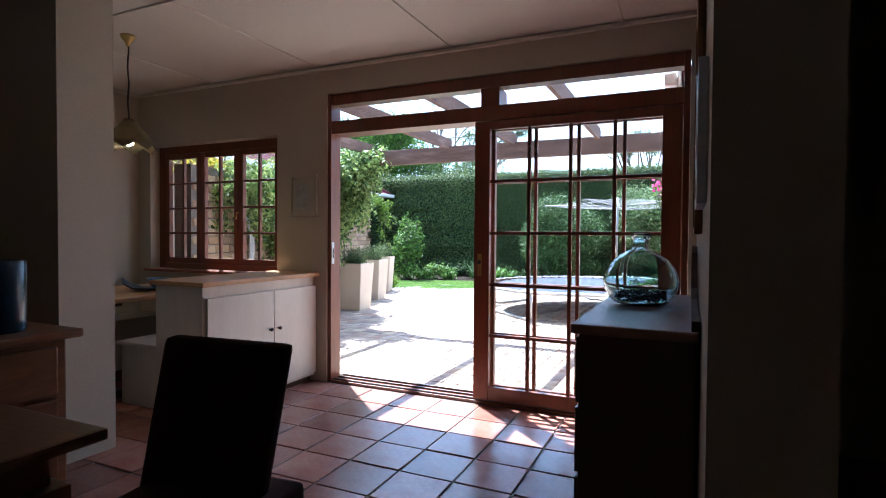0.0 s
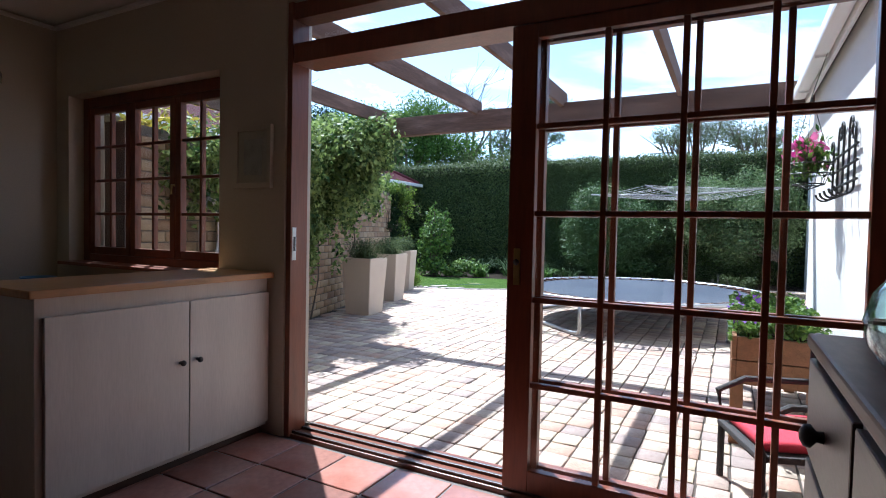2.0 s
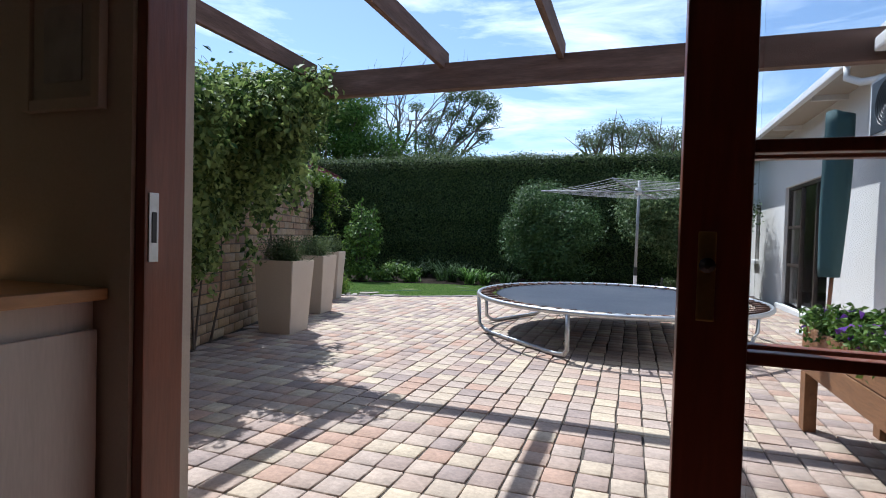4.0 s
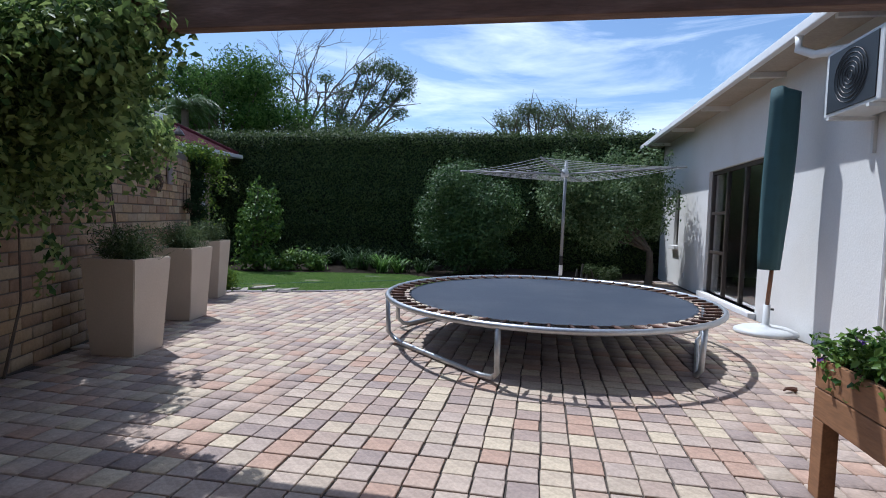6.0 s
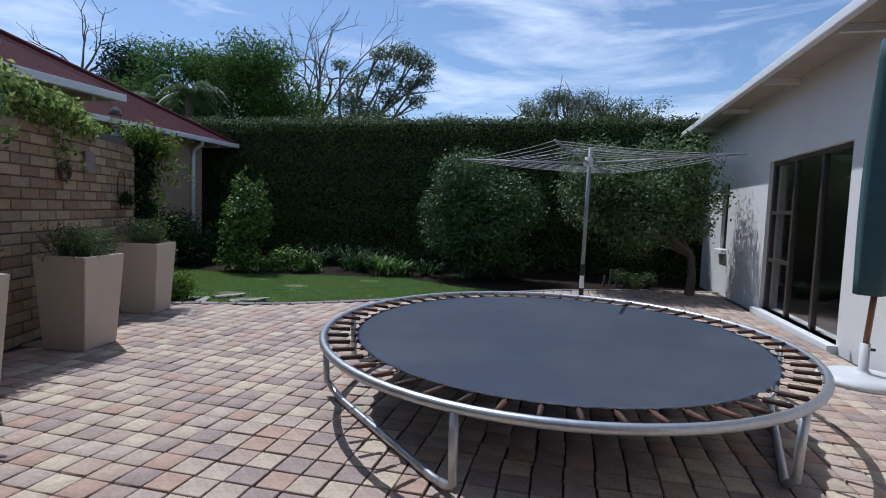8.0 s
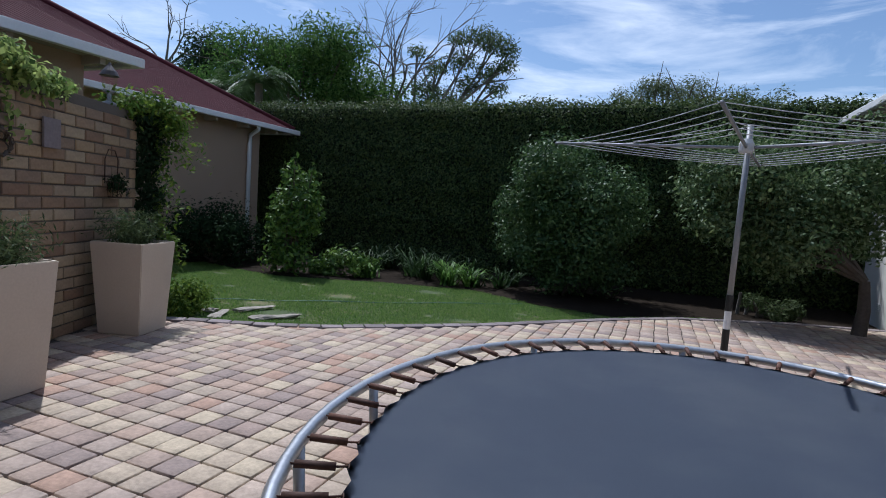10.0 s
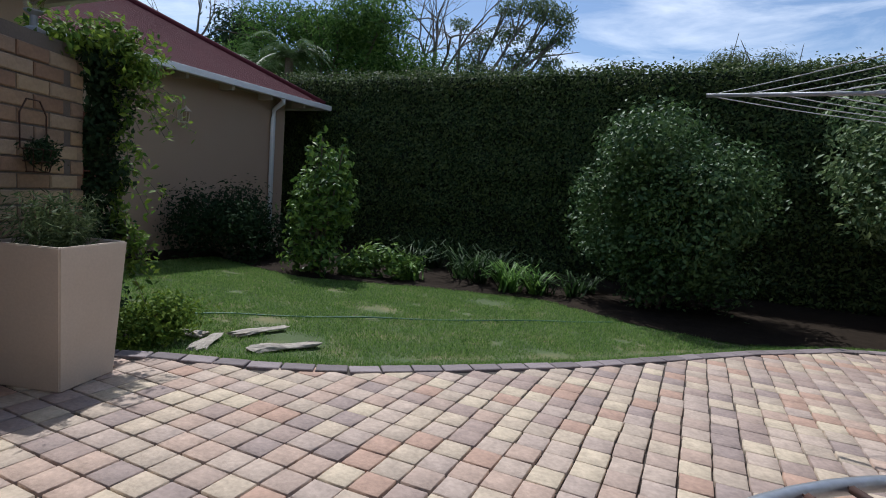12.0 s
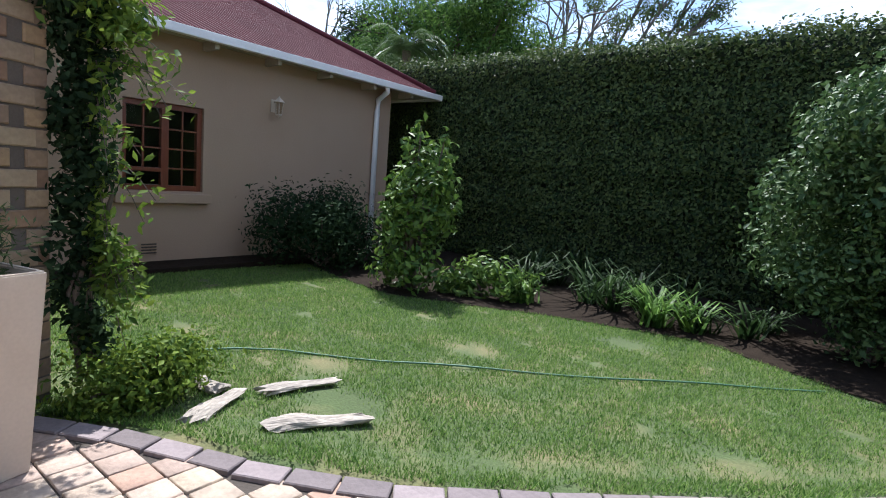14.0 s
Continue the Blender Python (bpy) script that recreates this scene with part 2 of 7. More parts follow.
BRICKS = [(0.455, 0.345, 0.22), (0.37, 0.25, 0.16), (0.50, 0.395, 0.265), (0.315, 0.205, 0.135), (0.425, 0.33, 0.23), (0.345, 0.25, 0.175), (0.465, 0.335, 0.20), (0.40, 0.285, 0.185)]
M = {
    "plaster": mat("cream plaster", (0.46, 0.41, 0.335), 0.85, spread=0.06, grain=90, coarse=1.5, bump=0.12),
    "ceil": mat("painted ceiling board", (0.62, 0.59, 0.54), 0.8, spread=0.04, grain=60, coarse=1.2, bump=0.05),
    "tile": mat("terracotta floor tile", (0.35, 0.165, 0.125), 0.24, spread=0.22, grain=30, coarse=4, bump=0.12, rand="object", hue=(0.27, 0.095, 0.065)),
    "tile_far": mat("terracotta floor tile joined", (0.35, 0.165, 0.125), 0.24, spread=0.22, grain=30, coarse=4, bump=0.12, rand="island", hue=(0.27, 0.095, 0.065)),
    "grout": mat("grey grout", (0.14, 0.12, 0.11), 0.9, grain=120, bump=0.3),
    "meranti": mat("red brown varnished timber", (0.15, 0.042, 0.018), 0.35, spread=0.28, grain=14, coarse=3, bump=0.08, stretch=(6, 6, 0.7)),
    "oak": mat("brown waxed timber", (0.18, 0.075, 0.03), 0.4, spread=0.3, grain=14, coarse=3, bump=0.08, stretch=(1.2, 7, 6)),
    "darkwood": mat("dark stained timber", (0.055, 0.026, 0.015), 0.35, spread=0.3, grain=16, coarse=3, bump=0.08, stretch=(6, 1.2, 6)),
    "pale_top": mat("worn brown chest top", (0.20, 0.11, 0.07), 0.42, spread=0.25, grain=14, coarse=4, bump=0.06, stretch=(6, 1.2, 6)),
    "lime": mat("limewashed cupboard board", (0.56, 0.51, 0.45), 0.33, spread=0.10, grain=26, coarse=2, bump=0.06, stretch=(5, 5, 0.6)),
    "counter": mat("honey varnished pine top", (0.42, 0.22, 0.09), 0.32, spread=0.25, grain=14, coarse=3, bump=0.05, stretch=(6, 1, 6)),
    "fabric": mat("dark brown woven cover", (0.034, 0.015, 0.012), 0.95, spread=0.3, grain=300, coarse=6, bump=0.35, spec=0.1),
    "brass": mat("aged brass", (0.55, 0.40, 0.16), 0.35, metal=1.0, spread=0.15, grain=60, bump=0.03),
    "black": mat("black iron", (0.012, 0.012, 0.012), 0.45, spread=0.2, grain=80, bump=0.08),
    "steel": mat("galvanised steel tube", (0.50, 0.51, 0.52), 0.38, metal=0.85, spread=0.15, grain=50, coarse=9, bump=0.04, hue=(0.40, 0.40, 0.40)),
    "grey_metal": mat("dull grey painted tube", (0.24, 0.25, 0.26), 0.5, metal=0.2, spread=0.15, grain=60, bump=0.05),
    "rust": mat("rusted spring", (0.10, 0.045, 0.028), 0.7, metal=0.3, spread=0.35, grain=80, bump=0.2, rand="object"),
    "mesh": mat("woven blue grey jumping mat", (0.075, 0.095, 0.135), 0.75, spread=0.10, grain=420, coarse=1.6, bump=0.18, hue=(0.10, 0.118, 0.15)),
    "paver": palette(mat("clay paver", (1.05, 1.0, 0.93), 0.85, spread=0.28, grain=45, coarse=11, bump=0.35, rand="object"),
                     [(0.357, 0.298, 0.242), (0.326, 0.255, 0.215), (0.40, 0.335, 0.262), (0.285, 0.222, 0.195), (0.36, 0.272, 0.222), (0.255, 0.205, 0.188), (0.385, 0.315, 0.265), (0.345, 0.235, 0.182), (0.345, 0.282, 0.245), (0.44, 0.375, 0.285)]),
    "paver_far": palette(mat("clay paver joined", (1.05, 1.0, 0.93), 0.85, spread=0.28, grain=45, coarse=11, bump=0.35, rand="island"),
                         [(0.357, 0.298, 0.242), (0.326, 0.255, 0.215), (0.40, 0.335, 0.262), (0.285, 0.222, 0.195), (0.36, 0.272, 0.222), (0.255, 0.205, 0.188), (0.385, 0.315, 0.265), (0.345, 0.235, 0.182), (0.345, 0.282, 0.245), (0.44, 0.375, 0.285)]),
    "edging": mat("grey violet edging brick", (0.20, 0.165, 0.16), 0.85, spread=0.2, grain=45, coarse=9, bump=0.3, rand="object"),
    "sand": mat("joint sand", (0.062, 0.05, 0.039), 0.95, spread=0.25, grain=70, coarse=4, bump=0.4),
    "brick": palette(mat("face brick", (0.70, 0.67, 0.62), 0.9, spread=0.2, grain=40, coarse=12, bump=0.45, rand="object"),
                     BRICKS),
    "brick_far": palette(mat("face brick joined", (0.70, 0.67, 0.62), 0.9, spread=0.2, grain=40, coarse=12, bump=0.45, rand="island"),
                         BRICKS),
    "mortar": mat("wall mortar", (0.12, 0.10, 0.08), 0.95, spread=0.15, grain=90, bump=0.4),
    "white_wall": mat("white painted plaster", (0.68, 0.66, 0.625), 0.85, spread=0.05, grain=50, coarse=1.0, bump=0.2, hue=(0.62, 0.595, 0.55)),
    "tan_wall": mat("tan painted plaster", (0.37, 0.265, 0.18), 0.88, spread=0.07, grain=50, coarse=0.8, bump=0.2, hue=(0.33, 0.23, 0.155)),
    "white": mat("white gloss paint", (0.75, 0.74, 0.72), 0.45, spread=0.06, grain=40, bump=0.05),
    "roof": mat("maroon roof sheet", (0.085, 0.020, 0.026), 0.8, spec=0.15, spread=0.14, grain=25, coarse=1.5, bump=0.1),
    "soffit": mat("weathered eave board", (0.40, 0.34, 0.27), 0.8, spread=0.15, grain=30, bump=0.15),
    "pergola": mat("weathered brown beam", (0.115, 0.062, 0.040), 0.8, spread=0.3, grain=18, coarse=3, bump=0.3, stretch=(0.8, 5, 5), hue=(0.155, 0.092, 0.066)),
    "rafter": mat("weathered brown rafter", (0.115, 0.062, 0.040), 0.8, spread=0.3, grain=18, coarse=3, bump=0.3, stretch=(5, 0.8, 5), hue=(0.155, 0.092, 0.066)),
    "planter": mat("buff cast stone", (0.56, 0.47, 0.37), 0.8, spread=0.07, grain=70, coarse=2, bump=0.12, hue=(0.50, 0.41, 0.315)),
    "pot": mat("white glazed pot", (0.72, 0.72, 0.70), 0.35, spread=0.05, grain=40, bump=0.04),
    # dark earth, its base lowered further to stand for shade on the hedge bed
    "soil": mat("dark soil", (0.022, 0.016, 0.011), 0.95, spread=0.5, grain=60, coarse=9, bump=0.7, spec=0.08),
    "lawn": mat("lawn soil and thatch", (0.068, 0.10, 0.03), 0.95, spread=0.45, grain=60, coarse=2.2, bump=0.5, hue=(0.13, 0.115, 0.05)),
    "green_cloth": mat("dark green canvas", (0.03, 0.075, 0.08), 0.8, spread=0.2, grain=200, coarse=5, bump=0.25),
    "bed_wood": mat("orange brown planter boards", (0.24, 0.115, 0.05), 0.65, spread=0.3, grain=14, coarse=3, bump=0.2, stretch=(6, 0.9, 6)),
    "grey_plastic": mat("light grey plastic", (0.55, 0.55, 0.53), 0.55, spread=0.06, grain=60, bump=0.05),
    "dark_frame": mat("dark bronze frame", (0.055, 0.042, 0.034), 0.4, spread=0.15, grain=60, bump=0.04),
    # dark colour that stands for an indoor room without light
    "dark_lining": mat("room lining coloured dark for lack of light", (0.05, 0.045, 0.04), 0.9, spread=0.2, grain=10, bump=0.0),
    "bark": mat("grey brown bark", (0.11, 0.085, 0.065), 0.9, spread=0.3, grain=30, coarse=5, bump=0.6),
    "dead": mat("bleached dead wood", (0.13, 0.115, 0.10), 0.9, spread=0.3, grain=30, coarse=6, bump=0.5),
    "drift": mat("bleached driftwood", (0.33, 0.29, 0.24), 0.9, spread=0.5, grain=22, coarse=6, bump=1.0, stretch=(1, 5, 5)),
    # near-black green: the shade deep inside the hedge, put into the colour
    "hedge_core": mat("hedge core with shade in its colour", (0.016, 0.026, 0.010), 0.95, spread=0.5, grain=14, coarse=3, bump=0.6),
    "blue": mat("blue glaze", (0.05, 0.16, 0.36), 0.3, spread=0.3, grain=20, bump=0.03),
    "teal": mat("deep blue vase glaze", (0.008, 0.035, 0.07), 0.25, spread=0.4, grain=20, coarse=10, bump=0.05),
    "red_cloth": mat("red cushion", (0.50, 0.03, 0.05), 0.85, spread=0.15, grain=150, bump=0.2),
    "wicker": mat("black woven cane", (0.035, 0.03, 0.028), 0.8, spread=0.3, grain=80, bump=0.4),
    "paper": mat("picture mount", (0.44, 0.41, 0.35), 0.8, spread=0.05, grain=60, bump=0.02),
    "print": mat("faded print", (0.42, 0.42, 0.39), 0.7, spread=0.5, grain=12, coarse=5, bump=0.0, hue=(0.27, 0.27, 0.28)),
    "pebble": mat("dark pebbles", (0.06, 0.045, 0.05), 0.5, spread=0.4, grain=60, bump=0.2, rand="island"),
    "hose": mat("faded green hose", (0.06, 0.15, 0.085), 0.55, spread=0.15, grain=60, bump=0.05),
    "shade": mat("amber leaded shade", (0.075, 0.055, 0.033), 0.35, spread=0.3, grain=20, coarse=8, bump=0.05),
    "cord": mat("white cord", (0.40, 0.40, 0.40), 0.6, spread=0.1, grain=60, bump=0.0),
    "glass": glass_mat("window pane"),
    "lamp_glass": glass_mat("lantern pane", (0.9, 0.87, 0.8)),
    "bottle": solid_glass("pale green bottle glass", (0.66, 0.80, 0.82)),
    "bulb": glow_mat("warm bulb", (1.0, 0.78, 0.42), 9.0),
    "hedge_leaf": leaf_mat("hedge leaf", (0.016, 0.042, 0.012), (0.125, 0.165, 0.05), 0.28, 0.4, 0.2),
    "vine_leaf": leaf_mat("variegated vine leaf", (0.022, 0.065, 0.014), (0.31, 0.39, 0.12), 0.42, 0.4, 0.25),
    # vine leaf in paler greens, with the sun on the wall top mixed in
    "sunlit_vine": leaf_mat("vine leaf paled to carry sunlight", (0.07, 0.14, 0.03), (0.42, 0.50, 0.16), 0.5),
    "creeper": leaf_mat("bright creeper leaf", (0.05, 0.11, 0.02), (0.20, 0.28, 0.04), 0.4),
    "bush_leaf": leaf_mat("shrub leaf", (0.022, 0.06, 0.018), (0.13, 0.205, 0.07), 0.2, 0.35, 0.22),
    "silver_leaf": leaf_mat("grey green tree crown leaf", (0.035, 0.08, 0.025), (0.21, 0.28, 0.12), 0.3, 0.35, 0.22),
    "citrus_leaf": leaf_mat("glossy shrub leaf", (0.03, 0.08, 0.018), (0.17, 0.27, 0.05), 0.28, 0.3, 0.22),
    "dark_leaf": leaf_mat("dark shrub leaf", (0.014, 0.03, 0.014), (0.04, 0.07, 0.03), 0.2, 0.6, 0.05),
    "tree_leaf": leaf_mat("feathery tree leaf", (0.024, 0.07, 0.016), (0.135, 0.235, 0.05), 0.45),
    "gum_leaf": leaf_mat("gum tree leaf", (0.05, 0.085, 0.04), (0.17, 0.22, 0.10), 0.3),
    "thorn_leaf": leaf_mat("grey green tree leaf", (0.07, 0.10, 0.05), (0.20, 0.23, 0.13), 0.3),
    "palm_leaf": leaf_mat("palm leaflet", (0.05, 0.10, 0.035), (0.15, 0.22, 0.09), 0.3, 0.35),
    "herb": leaf_mat("grey green herb leaf", (0.035, 0.06, 0.022), (0.13, 0.17, 0.07), 0.3),
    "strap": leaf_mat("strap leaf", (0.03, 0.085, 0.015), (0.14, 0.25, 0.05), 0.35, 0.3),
    # the strap leaf again, with the hedge's shade mixed into its greens
    "shade_strap": leaf_mat("strap leaf darkened to carry hedge shade", (0.012, 0.03, 0.01), (0.045, 0.085, 0.025), 0.3, 0.4, 0.15),
    "blade": leaf_mat("grass blade", (0.05, 0.135, 0.02), (0.26, 0.37, 0.105), 0.4, 0.5),
    "gold_leaf": leaf_mat("golden variegated leaf", (0.16, 0.17, 0.02), (0.50, 0.38, 0.06), 0.35),
    "petal_purple": leaf_mat("purple petal", (0.10, 0.03, 0.25), (0.25, 0.09, 0.42), 0.4),
    "petal_pink": leaf_mat("pink petal", (0.55, 0.05, 0.25), (0.75, 0.20, 0.40), 0.4),
    "petal_yellow": leaf_mat("yellow petal", (0.75, 0.45, 0.02), (0.85, 0.60, 0.05), 0.4),
}


# ---- helpers for shapes ----
rnd = np.random.default_rng(7)


def part(name, bm, material, parent=None, label="", smooth=False):
    """Links a bmesh as one mesh object, under a thing or a part."""
    me = bpy.data.meshes.new(name)
    bmesh.ops.recalc_face_normals(bm, faces=bm.faces)
    bm.to_mesh(me)
    bm.free()
    me.materials.append(M[material])
    if smooth:
        me.polygons.foreach_set("use_smooth", [True] * len(me.polygons))
    ob = new(name, me)
    ob.parent = parent
    return tagged(ob, label)


def thing(name, x, y, z, turn, label, category, group="", kind=""):
    """An Empty at the base of a thing."""
    ob = new(name)
    ob.matrix_world = pose(x, y, z, 0, 0, turn)
    return tagged(ob, label, category, group, kind)


def box(bm, x0, x1, y0, y1, z0, z1, bevel=0.0, turn=None):
    """A box, with its edges rounded off by bevel."""
    r = bmesh.ops.create_cube(bm, size=1.0)
    vs = r["verts"]
    bmesh.ops.scale(bm, vec=(x1 - x0, y1 - y0, z1 - z0), verts=vs)
    bmesh.ops.translate(bm, vec=((x0 + x1) / 2, (y0 + y1) / 2, (z0 + z1) / 2), verts=vs)
    if turn is not None:
        bmesh.ops.transform(bm, matrix=turn, verts=vs)
    if bevel:
        es = list({e for v in vs for e in v.link_edges})
        bmesh.ops.bevel(bm, geom=es, offset=bevel, segments=2, affect="EDGES", profile=0.6)
    return bm


def tube(bm, pts, r, sides=8, taper=None, closed=False):
    """A round tube along points; taper: the radius at the far end."""
    pts = [Vector(p) for p in pts]
    rings, n = [], len(pts)
    ref = Vector((0.13, 0.21, 0.97))
    for k, p in enumerate(pts):
        a = pts[(k - 1) % n] if closed or k else p
        b = pts[(k + 1) % n] if closed or k < n - 1 else p
        d = (b - a).normalized()
        u = d.cross(ref)
        if u.length < 0.15:
            u = d.cross(Vector((1, 0.1, 0)))
        u.normalize()
        v = d.cross(u)
        rad = r if taper is None else r + (taper - r) * k / max(1, n - 1)
        rings.append([bm.verts.new(p + rad * (math.cos(t) * u + math.sin(t) * v)) for t in (2 * math.pi * j / sides for j in range(sides))])
    for k in range(n if closed else n - 1):
        a, b = rings[k], rings[(k + 1) % n]
        for j in range(sides):
            bm.faces.new((a[j], a[(j + 1) % sides], b[(j + 1) % sides], b[j]))
    if not closed:
        bm.faces.new(rings[0][::-1])
        bm.faces.new(rings[-1])
    return bm


def lathe(bm, profile, segs=24, cx=0.0, cy=0.0):
    """Turns (radius, z) pairs round an upright axis."""
    rings = []
    for r, z in profile:
        if r < 1e-5:
            rings.append([bm.verts.new((cx, cy, z))])
        else:
            rings.append([bm.verts.new((cx + r * math.cos(2 * math.pi * j / segs), cy + r * math.sin(2 * math.pi * j / segs), z)) for j in range(segs)])
    for a, b in zip(rings, rings[1:]):
        for j in range(segs):
            k = (j + 1) % segs
            if len(a) == 1 and len(b) > 1:
                bm.faces.new((a[0], b[k], b[j]))
            elif len(b) == 1 and len(a) > 1:
                bm.faces.new((a[j], a[k], b[0]))
            elif len(a) > 1:
                bm.faces.new((a[j], a[k], b[k], b[j]))
    return bm


def raw_mesh(name, verts, faces, material, parent=None, label="", smooth=False):
    """One mesh from arrays; all faces have the same number of corners."""
    verts, faces = np.asarray(verts, np.float32), np.asarray(faces, np.int32)
    me = bpy.data.meshes.new(name)
    me.vertices.add(len(verts))
    me.vertices.foreach_set("co", verts.ravel())
    k = faces.shape[1]
    me.loops.add(faces.size)
    me.loops.foreach_set("vertex_index", faces.ravel())
    me.polygons.add(len(faces))
    me.polygons.foreach_set("loop_start", np.arange(0, faces.size, k, dtype=np.int32))
    if smooth:
        me.polygons.foreach_set("use_smooth", np.ones(len(faces), bool))
    me.update(calc_edges=True)
    me.materials.append(M[material])
    ob = new(name, me)
    ob.parent = parent
    return tagged(ob, label)


def leaf_arrays(centres, normals, length, width, fold=0.25, droop=0.0):
    """Folded leaves: four corners and two triangles each, facing about their normals."""
    c = np.asarray(centres, float)
    n = np.asarray(normals, float)
    k = len(c)
    n = n / np.maximum(np.linalg.norm(n, axis=1, keepdims=True), 1e-6)
    r = rnd.normal(size=(k, 3))
    r[:, 2] -= droop
    a = r - (r * n).sum(1, keepdims=True) * n
    a /= np.maximum(np.linalg.norm(a, axis=1, keepdims=True), 1e-6)
    b = np.cross(n, a)
    s = rnd.uniform(0.65, 1.3, (k, 1))
    la, wb = length * s, width * s * rnd.uniform(0.8, 1.2, (k, 1))
    v = np.stack([c - a * la * 0.5, c + b * wb * 0.5 + n * wb * fold, c + a * la * 0.5, c - b * wb * 0.5 + n * wb * fold], 1).reshape(-1, 3)
    i = np.arange(k)[:, None] * 4
    f = np.concatenate([i + [0, 1, 2], i + [0, 2, 3]], 1).reshape(-1, 3)
    return v, f


def leaves(name, centres, normals, length, width, material, parent=None, label="", fold=0.25, droop=0.0):
    v, f = leaf_arrays(centres, normals, length, width, fold, droop)
    return raw_mesh(name, v, f, material, parent, label)


def bump3(p, s):
    """A smooth uneven field over points, about -1 to 1."""
    p = np.asarray(p, float) / s
    return (np.sin(p[:, 0] * 1.7 + p[:, 1] * 2.3 + 1.1) + np.sin(p[:, 1] * 3.1 - p[:, 2] * 2.2 + 0.4) + np.sin(p[:, 2] * 2.7 + p[:, 0] * 3.3 + 2.0)
            + 0.6 * np.sin(p[:, 0] * 6.1 + p[:, 2] * 5.3) + 0.6 * np.sin(p[:, 1] * 5.7 + p[:, 2] * 6.9)) / 3.2


def blob_points(n, clumps, shell=0.55):
    """Leaf places and normals over a crown made of many clumps (x, y, z, radius, flatness)."""
    w = np.array([c[3] ** 2 for c in clumps])
    pick = rnd.choice(len(clumps), n, p=w / w.sum())
    C = np.array(clumps)[pick]
    d = rnd.normal(size=(n, 3))
    d /= np.linalg.norm(d, axis=1, keepdims=True)
    rad = C[:, 3] * (shell + (1 - shell) * rnd.random(n) ** 0.5)
    rad *= 1 + 0.18 * bump3(d * 3 + C[:, :3], 1.0)
    p = C[:, :3] + d * rad[:, None] * np.stack([np.ones(n), np.ones(n), C[:, 4]], 1)
    p += rnd.normal(size=(n, 3)) * C[:, 3:4] * 0.22
    return p, d + rnd.normal(size=(n, 3)) * 0.55 + [0, 0, 0.35]


def crown(seed, n, centre, radii, low=0.35, high=0.6):
    """Clumps spread unevenly through an egg-shaped crown."""
    g = np.random.default_rng(seed)
    out = []
    for _ in range(n):
        d = g.normal(size=3)
        d /= np.linalg.norm(d)
        k = g.uniform(0.35, 0.85)
        out.append((centre[0] + d[0] * radii[0] * k, centre[1] + d[1] * radii[1] * k, centre[2] + d[2] * radii[2] * k, g.uniform(low, high) * min(radii), 0.85))
    return out


def branches(bm, g, start, way, length, r, depth, spread=0.6, kids=3):
    """Tapered, bent limbs that fork."""
    p, d, pts = Vector(start), Vector(way).normalized(), [Vector(start)]
    for _ in range(4):
        d = (d + Vector(g.normal(size=3)) * 0.13).normalized()
        p = p + d * length / 4
        pts.append(p.copy())
    tube(bm, pts, r, 6 if depth > 1 else 4, r * 0.5)
    if depth > 0:
        for k in range(kids):
            q = pts[-1 - (k % 2)] if k else pts[-1]
            branches(bm, g, q, d + Vector(g.normal(size=3)) * spread, length * g.uniform(0.5, 0.8), r * 0.5, depth - 1, spread, kids)


def empty_structure(name, label, category):
    return tagged(new(name), label, category, kind="structure")


def wall_x(y):
    """The face of the gently curved brick wall, seen from the patio."""
    return -4.58 - 0.2 * (y - 4) - 0.0182 * (y - 4) ** 2


def wall_slope(y):
    return -0.2 - 0.0364 * (y - 4)


EDGE = [(-7.6, 10.45), (-6.66, 10.62), (-6.1, 10.95), (-5.46, 11.22), (-4.96, 11.52), (-4.43, 12.0), (-3.73, 12.67), (-3.03, 13.5), (-2.5, 14.12), (-1.7, 14.9), (-0.14, 15.75), (1.2, 16.2)]


def edge_y(x):
    """The far edge of the paving."""
    return float(np.interp(x, [p[0] for p in EDGE], [p[1] for p in EDGE]))


def ground_z(x, y):
    """Height of the ground: the patio falls a little towards the garden, the lawn lies lower."""
    fall = -0.014 * max(0.0, y - 10.0)
    lawn = min(1.0, max(0.0, (y - edge_y(x)) / 0.5)) if x > -7.6 else 1.0
    return max(-0.16, fall - 0.07 * lawn)


# ---- the room ----
IN, OUT, CEIL = 3.68, 3.93, 2.60


def wall(name, boxes, material, label):
    bm = bmesh.new()
    for b in boxes:
        box(bm, *b)
    return tagged(part(name, bm, material, None, label), category="wall", kind="structure")


wall("wall_north", [(-5.25, -4.842, IN, OUT, 0, CEIL), (-3.243, -2.722, IN, 3.822, 0, CEIL), (-3.243, -2.765, 3.822, OUT, 0, CEIL), (-2.765, -2.722, 3.822, OUT, 2.38, CEIL), (0.0, 2.6, IN, OUT, 0, CEIL), (-4.842, -3.243, IN, OUT, 0, 0.86),
                     (-4.842, -3.243, IN, OUT, 2.08, CEIL), (-2.722, 0.0, IN, OUT, 2.38, CEIL)], "plaster", "cream plastered wall with a window and a wide doorway")
wall("wall_west", [(-5.25, -5.0, -3.0, IN, 0, CEIL)], "plaster", "cream plastered side wall of the nook")
wall("wall_east", [(0.045, 0.29, 1.35, IN, 0, CEIL)], "plaster", "cream plastered wall hung with pictures")
wall("wall_south", [(-5.25, 2.6, -3.25, -3.0, 0, CEIL)], "plaster", "plain back wall of the dining room")
wall("wall_far_east", [(2.35, 2.6, -3.0, IN, 0, CEIL)], "plaster", "plain wall of the dining room")
wall("wall_pier", [(-5.0, -2.96, 1.73, 2.03, 0, CEIL)], "plaster", "cream plastered pier between dining room and nook")
bm = bmesh.new()
